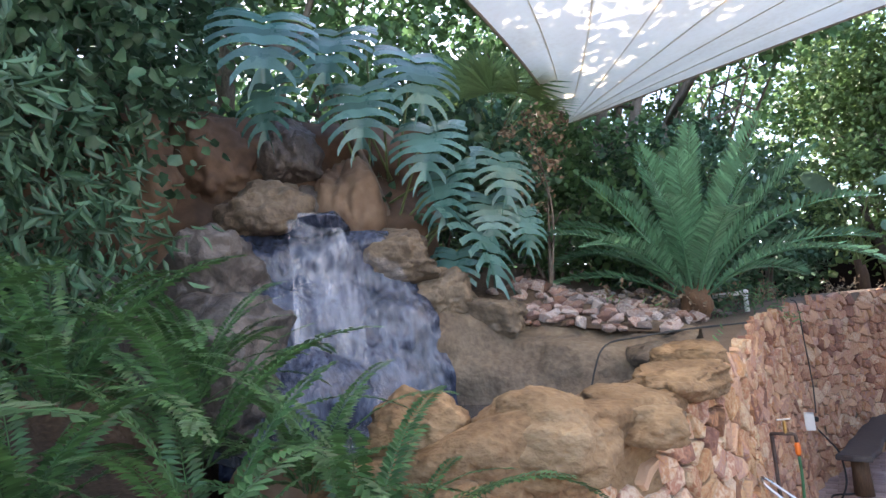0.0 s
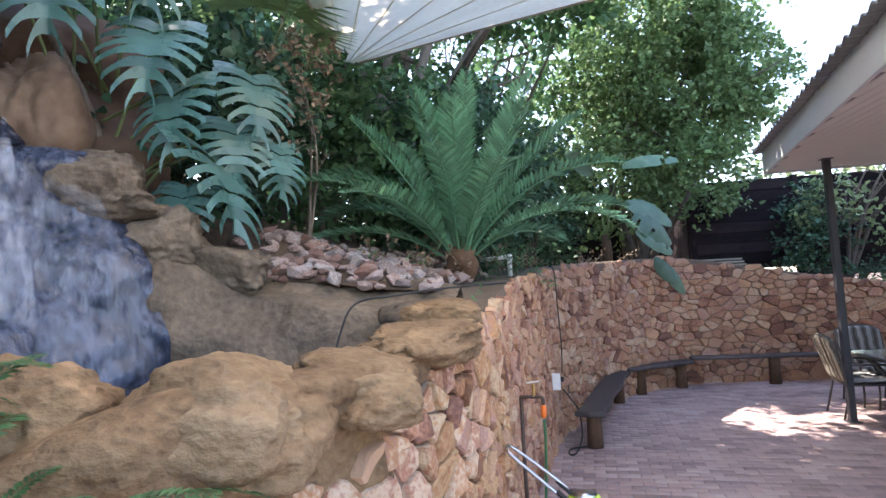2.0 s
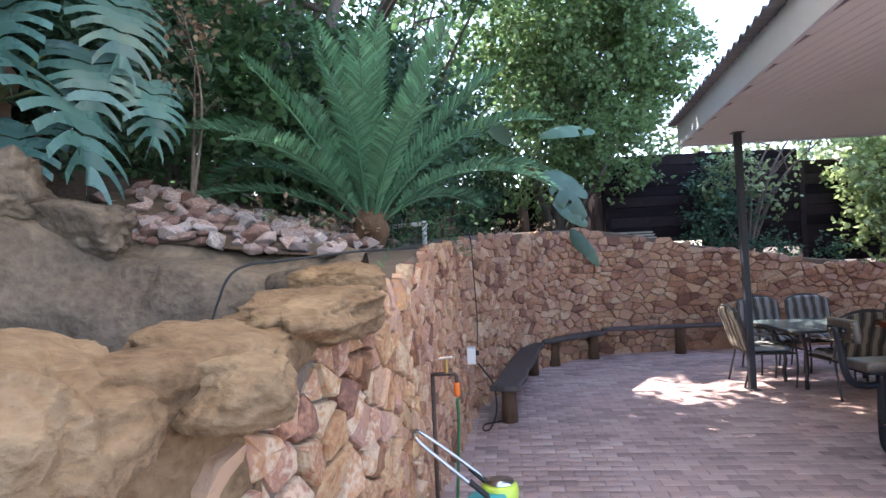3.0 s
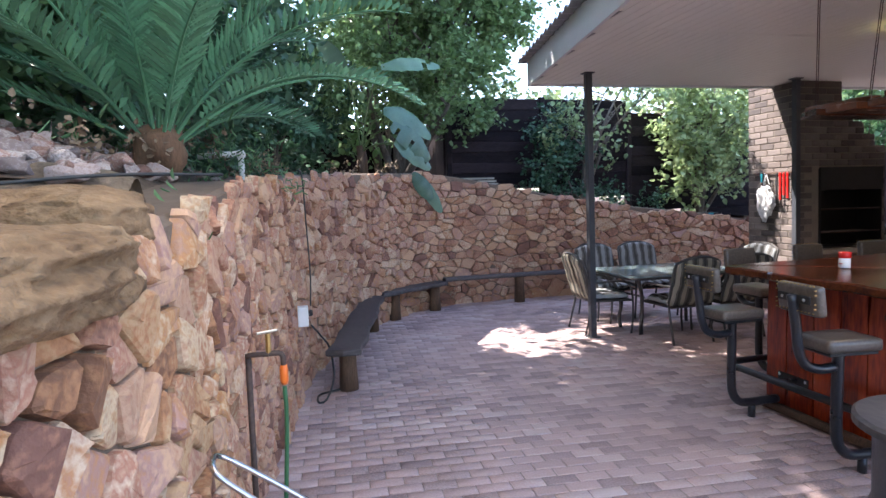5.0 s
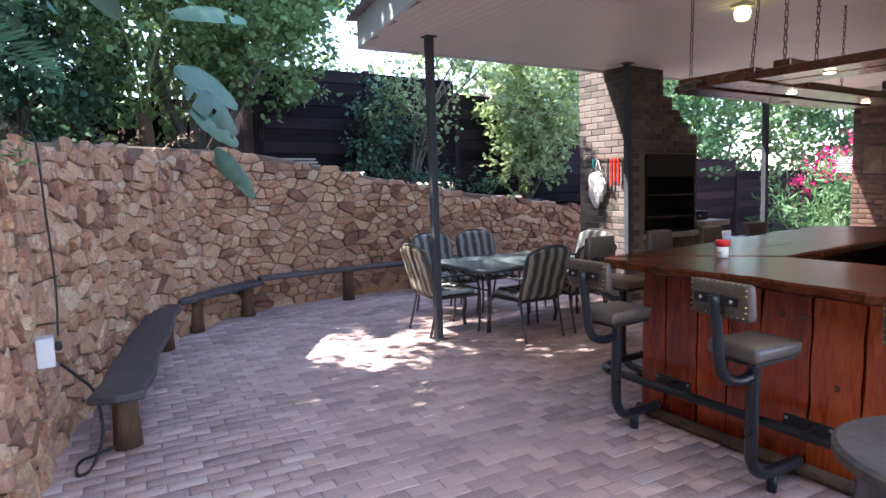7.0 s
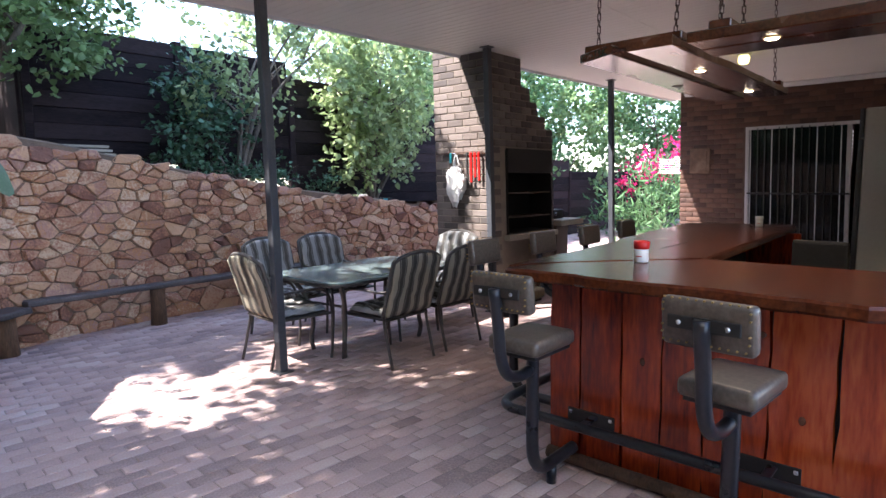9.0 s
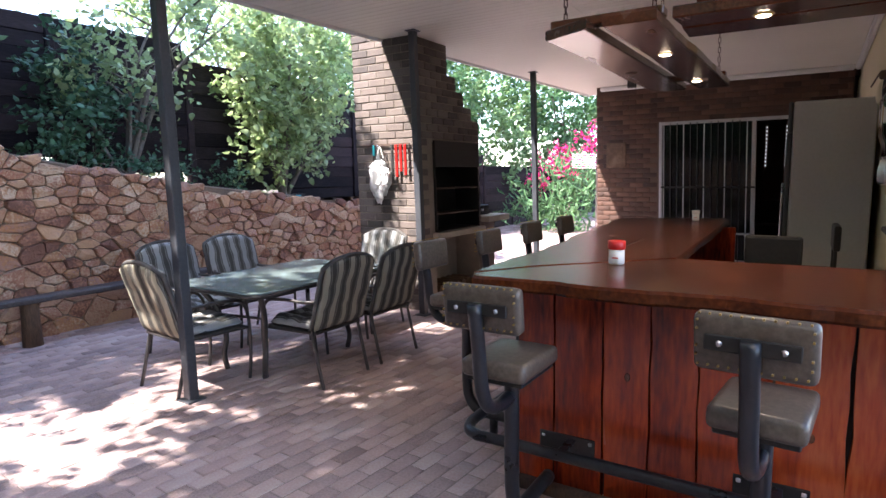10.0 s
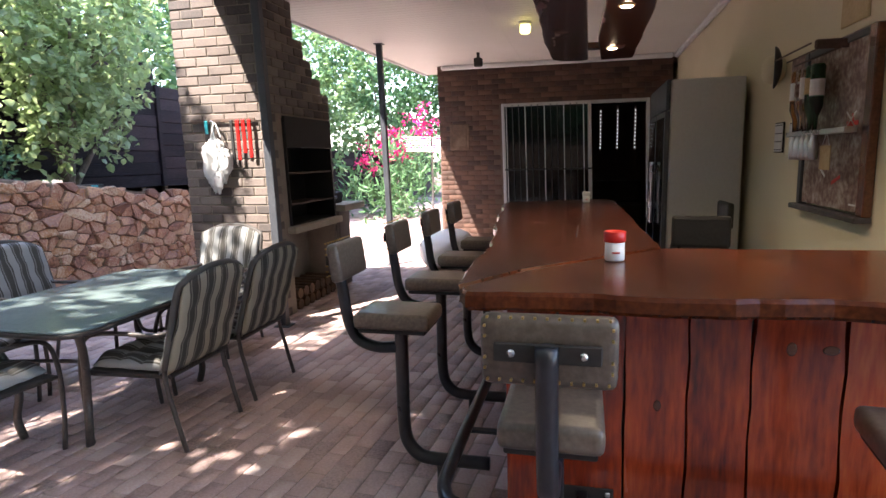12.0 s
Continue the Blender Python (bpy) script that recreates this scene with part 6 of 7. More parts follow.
def monstera_leaf():
    """A heart-shaped blade cut into fingers on either side of the midrib, 1 m long along +x."""
    V, F = [], []
    nl = 8
    def mid(u):
        return np.array([u, 0, 0.12 * math.sin(u * 2.4) - 0.3 * u * u])
    def half(u):
        return 0.6 * (math.sin(math.pi * min(1, (u * 0.74 + 0.26))) ** 0.7)
    for side in (-1, 1):
        for k in range(nl):
            u0, u1 = k / nl, (k + 1) / nl
            gap = 0.12 if 0 < k else 0.01
            for seg in range(5):
                t0, t1 = seg / 5, (seg + 1) / 5
                q = []
                for t, uu in ((t0, 0), (t1, 0), (t1, 1), (t0, 1)):
                    cut = gap * min(1.0, max(0, (t - 0.3)) / 0.3) * (1.0 + 0.25 * t)
                    w = uu * (1 - cut * 1.4) + (1 - uu) * (cut * 1.4)
                    u = u0 + (u1 - u0) * w
                    b = mid(u)
                    r = half((u0 + u1) / 2) * t
                    fwd = 0.24 * t * t * (0.4 + u) - 0.24 * (1 - u) * t * (1 if u < 0.35 else 0.4)
                    q.append(b + np.array([fwd, side * r, 0.06 * math.sin(t * 2.2) - 0.1 * t * t + 0.015 * math.sin(k * 2.1)]))
                n0 = len(V)
                V += q
                F.append((n0, n0 + 1, n0 + 2, n0 + 3))
    me = bpy.data.meshes.new("leaf_blade")
    me.from_pydata([tuple(map(float, p)) for p in V], [], F)
    me.materials.append(M_MONSTERA)
    bm = bmesh.new()
    bm.from_mesh(me)
    bmesh.ops.remove_doubles(bm, verts=bm.verts[:], dist=0.003)
    bmesh.ops.recalc_face_normals(bm, faces=bm.faces[:])
    bm.to_mesh(me)
    bm.free()
    me.shade_smooth()
    return me


MON = monstera_leaf()
MP = thing("monstera", "climbing monstera with large glossy slit leaves above the falls", "plant", -2.3, 4.5, 2.2)
mo = Vector((-2.3, 4.5, 2.2))
rm = random.Random(12)
for k, (x, y, z, s, yaw, tip) in enumerate(((-2.53, 3.37, 4.18, 0.58, -45, 34), (-2.2, 3.81, 4.14, 0.5, -75, 30), (-1.85, 4.27, 4.02, 0.52, -40, 38), (-2.11, 3.93, 3.72, 0.48, -62, 42), (-1.78, 4.37, 3.45, 0.46, -78, 34), (-1.71, 4.46, 3.1, 0.42, -85, 40), (-1.43, 4.82, 3.25, 0.42, -45, 38), (-1.5, 4.72, 2.9, 0.36, -60, 46), (-1.66, 4.58, 2.72, 0.56, -14, 30), (-1.7, 4.5, 2.46, 0.36, -95, 40), (-2.5, 3.41, 3.7, 0.4, -90, 50), (-1.33, 4.96, 2.8, 0.34, -30, 50))):
    lf = new("leaf_blade", MON)
    lf.parent = MP
    lf.matrix_basis = pose(x - mo.x, y - mo.y, z - mo.z, rm.uniform(-12, 12), tip + 24, yaw) @ Matrix.Scale(s * 1.1, 4)
    part("stalk", tubed(smooth_path([(rm.uniform(-0.3, 0.1), 0.1, min(z - mo.z - 0.2, rm.uniform(0.1, 1.4))), ((x - mo.x) * 0.7, (y - mo.y) * 0.6 + 0.1, z - mo.z + 0.02), (x - mo.x, y - mo.y, z - mo.z)], 5), 0.011, 6), M_STALK, MP, "", True)
part("stem", tubed(smooth_path([(0, 0.1, -0.3), (-0.05, 0.05, 0.6), (-0.2, -0.2, 1.3), (-0.3, -0.6, 2.0)], 6), 0.03, 7), M_BARK, MP, "", True)


def fan_palm(x, y, z, label, n=9, s=0.8):
    t = thing("fan_palm", label, "palm", x, y, z)
    r2 = random.Random(33)
    part("trunk", tubed([(0, 0, -0.6), (0, 0, 0.0)], 0.06, 8), M_LOG, t)
    for k in range(n):
        yaw, el = 360 * k * 0.382, r2.uniform(15, 60)
        L = s * r2.uniform(0.8, 1.1)
        m = pose(0, 0, 0, 0, 0, yaw) @ pose(0, 0, 0, 0, -el, 0)
        V, F = [], []
        for q in range(26):
            a = radians(-100 + 200 * q / 25)
            d = Vector((math.cos(a), math.sin(a), 0))
            w = Vector((-d.y, d.x, 0)) * 0.018
            b = Vector((L * 0.7, 0, 0))
            ln = L * 0.62 * (0.75 + 0.25 * math.cos(a))
            i = len(V)
            V += [b, b + d * ln * 0.55 + w + Vector((0, 0, 0.02)), b + d * ln - Vector((0, 0, 0.3 * ln)), b + d * ln * 0.55 - w + Vector((0, 0, 0.02))]
            F.append((i, i + 1, i + 2, i + 3))
        lf = np_part("fan_leaf", [tuple(v) for v in V], F, M_LEAFLIGHT, t)
        lf.matrix_basis = m
        part("stalk", tubed([m @ Vector((0, 0, 0)), m @ Vector((L * 0.72, 0, 0))], 0.008, 5), M_STALK, t)


fan_palm(-1.95, 5.95, 3.7, "light green fan palm behind the monstera", 11, 0.85)
tree("bare_shrub", "thin grey-stemmed shrub with sparse twigs on the bed", "shrub", (-1.32, 5.45, 2.12), [(-1.22, 5.35, 3.0, 0.22, 0.22, 0.35), (-1.25, 5.2, 3.45, 0.25, 0.25, 0.3)], 500, 0.035, M_DRY, 61, 0.02)
# grasses and small plants at the rubble's edge
leaf_c = thing("grass_tuft", "tufts of thin grass at the edge of the bed", "grass", 0, 0, 0, kind="stuff")
leaf_cloud("blades", [(-0.15, 4.75, 1.8, 0.25, 0.35, 0.05), (0.1, 6.4, 1.9, 0.25, 0.5, 0.06), (0.15, 7.0, 1.9, 0.25, 0.4, 0.1), (-0.7, 5.2, 1.9, 0.3, 0.2, 0.05)], 600, 0.055, M_LEAF, leaf_c, 8, -0.2, 0.07)
leaf_d = thing("leaf_litter", "dry fallen leaves scattered over the soil", "leaves", 0, 0, 0, kind="stuff")
leaf_cloud("leaves", [(-0.8, 6.2, 2.0, 1.0, 1.6, 0.05), (1.0, 10.9, 2.05, 1.0, 1.3, 0.05), (0.2, 9.0, 2.02, 0.6, 1.6, 0.05)], 2200, 0.03, M_DRY, leaf_d, 9, 0.0, 0.4, 0.0)

# banana-like strelitzia clumps behind the wall
def paddle_plant(x, y, z, leaves, label, bare=0.0):
    """Torn paddle leaves on long stalks: (x, y, z of the blade's base, yaw, rise, length, half width, curl)."""
    t = thing("strelitzia", label, "plant", x, y, z, group="broad-leaved plants behind the wall")
    rp_ = random.Random(int(x * 100))
    if bare:
        part("trunk", tubed([(0, 0, -0.1), (0.02, 0, bare * 0.5), (0, 0, bare)], [0.1, 0.085, 0.07], 10), M_LOG, t, "brown fibrous trunk", True)
    for lx, ly, lz, yaw, el, L, w, curl in leaves:
        V, F = [], []
        n = 14
        for i in range(n + 1):
            u = i / n
            ww = w * math.sin(math.pi * (0.05 + 0.92 * u)) ** 0.6
            zz = -curl * u * u * L
            for sgn in (-1, 0, 1):
                V.append((u * L, sgn * ww, zz - 0.3 * ww * abs(sgn) + 0.05 * w * math.sin(u * 20 + sgn)))
        for i in range(n):
            for q in (0, 1):
                a = i * 3 + q
                if rp_.random() < 0.03:
                    continue
                F.append((a, a + 3, a + 4, a + 1))
        m = pose(lx - x, ly - y, lz - z, 0, 0, yaw) @ pose(0, 0, 0, 0, -el, 0) @ pose(0, 0, 0, 58, 0, 0)
        lf = np_part("leaf_blade", V, F, M_STRELITZIA, t, "", True)
        lf.matrix_basis = m
        e = m @ Vector((0.05, 0, 0))
        part("stalk", tubed(smooth_path([(0, 0, bare * 0.8), (e.x * 0.4, e.y * 0.4, bare + (e.z - bare) * 0.6), e], 6), 0.014, 6), M_STALK, t)


paddle_plant(1.5, 11.7, 2.0, [(1.78, 11.1, 2.95, -20, -5, 0.65, 0.17, 0.9), (1.88, 11.0, 2.74, -15, -30, 0.7, 0.18, 0.5), (1.92, 11.0, 2.5, -5, -28, 0.65, 0.15, 0.3), (1.8, 11.3, 3.6, -20, 18, 0.8, 0.14, 0.5), (1.3, 11.3, 3.5, -150, 40, 0.7, 0.13, 0.5)], "strelitzia with torn grey-green paddle leaves behind the wall", 0.5)
paddle_plant(2.15, 11.45, 1.98, [(2.15, 10.94, 2.04, -50, -50, 0.5, 0.11, 0.1), (2.25, 10.9, 1.98, -20, -58, 0.6, 0.1, 0.1)], "two green paddle leaves hanging over the stone wall")

# trees and shrubs, nearest first
tree("leafy_tree", "tall dense green tree behind the stone wall", "tree", (2.3, 13.0, 1.9), [(2.9, 12.8, 4.6, 1.3, 0.9, 1.4), (2.2, 13.0, 5.6, 1.3, 1.0, 1.2), (3.3, 12.9, 5.4, 1.3, 1.0, 1.2), (2.7, 13.0, 6.6, 1.4, 1.1, 1.0), (1.7, 12.4, 3.7, 0.8, 0.7, 0.8), (3.2, 12.0, 3.5, 0.75, 0.6, 0.6), (3.0, 13.0, 7.5, 0.9, 0.8, 0.7), (3.75, 12.9, 5.0, 0.8, 0.7, 1.1), (3.7, 12.9, 6.3, 0.8, 0.7, 0.9), (4.4, 12.9, 5.7, 0.75, 0.6, 0.8), (4.5, 12.9, 6.7, 0.8, 0.6, 0.8), (4.1, 12.9, 4.8, 0.45, 0.5, 0.5)], 56000, 0.08, M_LEAFLIGHT, 71, 0.12)
tree("leafy_shrub", "thin green shrub in front of the dark fence", "shrub", (5.0, 12.3, 1.5), [(4.9, 12.15, 2.75, 0.25, 0.2, 0.35), (4.75, 12.1, 2.2, 0.3, 0.2, 0.3), (5.35, 12.2, 2.1, 0.3, 0.2, 0.3)], 1500, 0.065, M_LEAFDARK, 72, 0.025)
tree("garden_tree", "crooked small tree with bare arching branches by the fence", "tree", (5.45, 12.2, 1.5), [(7.1, 12.1, 3.75, 0.4, 0.3, 0.2), (6.5, 12.2, 3.5, 0.3, 0.3, 0.2), (5.5, 12.1, 3.05, 0.25, 0.25, 0.25), (5.15, 12.1, 2.75, 0.25, 0.25, 0.25), (5.95, 12.1, 2.7, 0.25, 0.25, 0.25), (6.2, 12.1, 3.95, 0.4, 0.3, 0.2), (6.9, 12.2, 4.3, 0.4, 0.3, 0.2)], 1900, 0.075, M_LEAFPALE, 76, 0.05)
tree("garden_tree", "bushy small tree with pale sunlit leaves by the fence", "tree", (7.95, 12.2, 1.2), [(8.0, 12.1, 2.7, 0.7, 0.4, 0.55), (7.45, 12.1, 3.2, 0.45, 0.35, 0.45), (8.6, 12.1, 3.1, 0.7, 0.4, 0.6), (8.2, 12.1, 3.75, 0.8, 0.4, 0.4), (7.7, 12.0, 2.1, 0.45, 0.35, 0.4), (9.0, 12.1, 2.3, 0.5, 0.4, 0.4)], 8500, 0.085, M_LEAFPALE, 73, 0.07)
tree("low_shrub", "low dark green planting along the wall top", "shrub", (5.4, 11.9, 1.5), [(4.7, 12.0, 1.75, 0.5, 0.3, 0.18), (5.6, 12.0, 1.6, 0.5, 0.3, 0.18), (6.5, 12.0, 1.5, 0.4, 0.3, 0.15)], 2600, 0.05, M_LEAFDARK, 74, 0.015)
for k, (bx_, by_, bz_, w, h, cnt, mt, lb) in enumerate((
        (-0.7, 8.0, 2.1, 0.9, 1.3, 9000, M_LEAFDARK, "dense dark shrub behind the cycad"),
        (-1.9, 7.2, 2.2, 1.0, 1.6, 11000, M_LEAF, "leafy green shrub behind the rubble"),
        (-1.1, 9.5, 2.2, 1.0, 1.7, 12000, M_LEAF, "leafy green shrub on the bed"),
        (0.2, 12.6, 2.2, 1.0, 1.5, 10000, M_LEAFDARK, "dark green shrub near the bend of the wall"),
        (-2.9, 6.0, 2.4, 0.9, 1.4, 9000, M_LEAFDARK, "dark shrub behind the monstera"),
        (-2.6, 5.3, 2.3, 0.7, 1.0, 7000, M_LEAFDARK, "dark undergrowth beside the falls"))):
    tree("leafy_shrub", lb, "shrub", (bx_, by_, bz_ - 0.1), [(bx_, by_, bz_ + h * 0.4, w, w * 0.8, h * 0.5), (bx_ - w * 0.5, by_ + 0.2, bz_ + h * 0.8, w * 0.8, w * 0.7, h * 0.5), (bx_ + w * 0.5, by_ + 0.1, bz_ + h * 0.75, w * 0.8, w * 0.7, h * 0.5), (bx_, by_ + 0.3, bz_ + h * 1.2, w * 0.8, w * 0.6, h * 0.4)], cnt, 0.075, mt, 80 + k, 0.04)
# bushes on the bank
tree("leafy_shrub", "dark leafy shrub overhanging the waterfall rocks", "shrub", (-3.6, 1.9, 2.3), [(-2.75, 2.25, 3.25, 0.5, 0.5, 0.35), (-3.2, 1.9, 3.6, 0.8, 0.7, 0.5), (-3.6, 2.6, 4.2, 0.9, 0.8, 0.5), (-2.9, 1.6, 4.3, 0.9, 0.9, 0.5), (-3.0, 2.9, 4.7, 0.8, 0.7, 0.4)], 15000, 0.07, M_LEAFDARK, 91, 0.05)
tree("leafy_shrub", "green shrub with narrow leaves on the bank", "shrub", (-3.0, 1.2, 2.0), [(-2.7, 1.6, 2.6, 0.5, 0.5, 0.4), (-2.4, 1.2, 2.9, 0.5, 0.5, 0.35), (-2.6, 1.9, 2.35, 0.45, 0.4, 0.25)], 6000, 0.085, M_LEAFDARK, 92, 0.03, slim=0.13, droop=0.8)
# hedge that closes the garden
for k, (x, y) in enumerate(((-6.5, -2.5), (-6.8, 0.5), (-6.8, 3.0), (-6.6, 5.5), (-6.2, 8.0), (-5.6, 10.6), (-4.6, 13.0), (-2.6, 15.2), (-0.2, 16.2))):
    tree("hedge_shrub", "dense dark hedge shrub closing the garden", "shrub", (x, y, 1.8), [(x, y, 3.0, 1.3, 1.3, 0.9), (x + 0.4, y + 0.5, 3.9, 1.3, 1.3, 0.8), (x - 0.3, y - 0.5, 2.5, 1.3, 1.3, 0.6)], 3600, 0.14, M_LEAFDARK, 140 + k, 0.06, group="hedge shrubs")
tree("leafy_shrub", "dark shrub behind the waterfall rocks", "shrub", (-4.6, 3.6, 2.3), [(-4.4, 3.8, 3.4, 0.9, 0.8, 0.8), (-3.9, 4.6, 3.2, 0.8, 0.7, 0.8), (-4.8, 2.8, 3.3, 0.8, 0.7, 0.7), (-3.2, 5.0, 3.0, 0.7, 0.5, 0.7)], 9000, 0.09, M_LEAFDARK, 151, 0.05)
# wide crowns over bank and patio, added above view to block the sun
tree("shade_tree", "leafy crown added out of view to shade basin and ferns", "tree", (-5.4, 5.2, 2.3), [(-4.1, 4.6, 7.2, 1.3, 1.2, 0.5), (-3.5, 5.6, 7.0, 1.0, 0.9, 0.5), (-4.9, 5.0, 7.6, 1.2, 1.1, 0.6), (-3.9, 3.0, 6.6, 0.7, 0.7, 0.3)], 10500, 0.11, M_LEAF, 98, 0.14)
# crown implied by shade on bar and sail; lobes placed to block sun
tree("shade_tree", "wide spreading tree above view that shades the patio", "tree", (-1.9, 9.2, 2.2), [(-0.9, 8.6, 7.2, 1.8, 1.6, 0.8), (0.6, 7.9, 7.6, 1.7, 1.5, 0.7), (-2.3, 8.4, 7.8, 1.7, 1.6, 0.8), (0.3, 10.2, 6.5, 1.4, 1.0, 0.6), (-1.0, 10.1, 6.9, 1.2, 0.8, 0.6), (1.4, 8.9, 6.9, 1.2, 1.0, 0.5)], 32000, 0.12, M_LEAF, 99, 0.16)
# added sprays, each set on a sun ray to shrink a floor patch
tree("shade_tree", "slender tree added to trim the patio's sun patches", "tree", (-1.2, 13.4, 2.0), [(-0.75, 12.75, 7.3, 0.3, 0.25, 0.2), (-1.3, 12.85, 7.3, 0.3, 0.25, 0.2), (-0.05, 12.35, 7.3, 0.3, 0.25, 0.2), (0.45, 12.3, 7.3, 0.35, 0.25, 0.2), (0.9, 12.0, 7.3, 0.3, 0.25, 0.2), (1.57, 11.7, 7.3, 0.35, 0.3, 0.2)], 4200, 0.07, M_LEAF, 96, 0.08)
# background trees round the garden
for k, (x, y, b, h, w, cnt, sz, mt) in enumerate((
        (-4.6, 6.5, 2.5, 6.6, 1.6, 11000, 0.1, M_LEAF), (-3.4, 9.3, 2.4, 6.0, 1.6, 10500, 0.1, M_LEAF), (-4.2, 12.0, 2.3, 6.6, 1.6, 9500, 0.1, M_LEAFDARK),
        (-0.6, 14.0, 2.0, 7.0, 1.8, 10000, 0.1, M_LEAF), (-5.4, 3.5, 2.4, 6.4, 1.7, 11500, 0.1, M_LEAFDARK), (-5.0, 0.6, 2.2, 6.6, 1.8, 10500, 0.1, M_LEAF), (-4.2, -2.2, 1.5, 6.0, 1.8, 10000, 0.1, M_LEAFDARK),
        (-7.5, 9.0, 2.2, 8.0, 2.2, 8000, 0.13, M_LEAF), (-4.5, 14.0, 2.0, 8.5, 2.2, 8000, 0.13, M_LEAFLIGHT), (2.6, 17.0, 1.5, 7.5, 2.0, 12000, 0.13, M_LEAFLIGHT), (6.8, 15.6, 0, 5.4, 1.7, 3600, 0.12, M_LEAFPALE), (9.6, 15.2, 0, 6.0, 1.7, 6000, 0.12, M_LEAFPALE), (12.2, 15.0, 0, 6.2, 1.8, 7500, 0.12, M_LEAFLIGHT),
        (17.5, 14.6, 0, 7.0, 2.3, 15000, 0.12, M_LEAFLIGHT), (14.5, 14.4, 0, 6.2, 1.7, 11000, 0.11, M_LEAF), (21.5, 12.5, 0, 6.6, 2.1, 13000, 0.13, M_LEAF), (23.0, 9.4, 0, 6.6, 2.0, 12000, 0.13, M_LEAF))):
    blobs = [(x, y, b + h * 0.45, w * 0.9, w * 0.9, h * 0.22), (x - w * 0.5, y, b + h * 0.62, w * 0.8, w * 0.8, h * 0.2), (x + w * 0.55, y - 0.2, b + h * 0.6, w * 0.75, w * 0.8, h * 0.2), (x, y + w * 0.4, b + h * 0.8, w * 0.8, w * 0.8, h * 0.2), (x + 0.2, y - w * 0.45, b + h * 0.35, w * 0.7, w * 0.6, h * 0.18)]
    tree("garden_tree", ("tall shady garden tree behind the planting" if x < 5 else "leafy garden tree beyond the fence"), "tree", (x, y, b - 0.3), blobs, cnt, sz, mt, 100 + k, 0.11)
tree("bougainvillea", "bougainvillea with bright pink bracts beyond the patio", "shrub", (17.0, 10.7, 0), [(17.0, 11.2, 1.6, 0.5, 0.5, 0.3), (17.0, 10.3, 2.3, 0.35, 0.3, 0.35), (17.2, 10.9, 1.9, 0.4, 0.3, 0.25)], 1300, 0.08, M_PINK, 131, 0.04)
tree("leafy_shrub", "bright green clump of strap leaves beyond the patio", "shrub", (16.0, 10.3, 0), [(16.0, 10.4, 0.7, 0.6, 0.5, 0.5), (16.6, 11.2, 0.5, 0.5, 0.5, 0.4)], 2200, 0.2, M_LEAF, 132, 0.02, slim=0.12, droop=-0.3)
WL = thing("drying_rack", "white wire clothes drying rack by the corner", "drying rack", 14.6, 9.3, 0)
for k in range(7):
    part("wire", tubed([(0, -0.5 + 0.0 * k, 1.62 + 0.05 * k), (0.1, 0.6, 1.66 + 0.05 * k)], 0.007, 5), M_WHITEPLASTIC, WL)
part("pole", tubed([(0.05, 0.0, 0), (0.05, 0.0, 2.0)], 0.02, 8), M_STEEL, WL)
CVR = thing("covered_bench", "low pale covered seat beyond the bar stools", "seat", 10.0, 7.9, 0)
part("cover", rock_bm(0.7, 0.35, 0.24, 88, 4, 0.12), M_WHITEPLASTIC, CVR, "", True).matrix_basis = pose(0, 0, 0.22)

# ---- stones of the retaining wall, each its own piece ----
def clip(poly, px, py, nx, ny):
    out = []
    n = len(poly)
    for i in range(n):
        a, b = poly[i], poly[(i + 1) % n]
        da, db = (a[0] - px) * nx + (a[1] - py) * ny, (b[0] - px) * nx + (b[1] - py) * ny
        if da <= 0:
            out.append(a)
        if da * db < 0:
            t = da / (da - db)
            out.append((a[0] + (b[0] - a[0]) * t, a[1] + (b[1] - a[1]) * t))
    return out


def shrink(poly, d):
    cx, cy = sum(p[0] for p in poly) / len(poly), sum(p[1] for p in poly) / len(poly)
    out = []
    for x, y in poly:
        r = math.hypot(x - cx, y - cy)
        k = max(0.25, (r - d) / max(r, 1e-6))
        out.append((cx + (x - cx) * k, cy + (y - cy) * k))
    return out


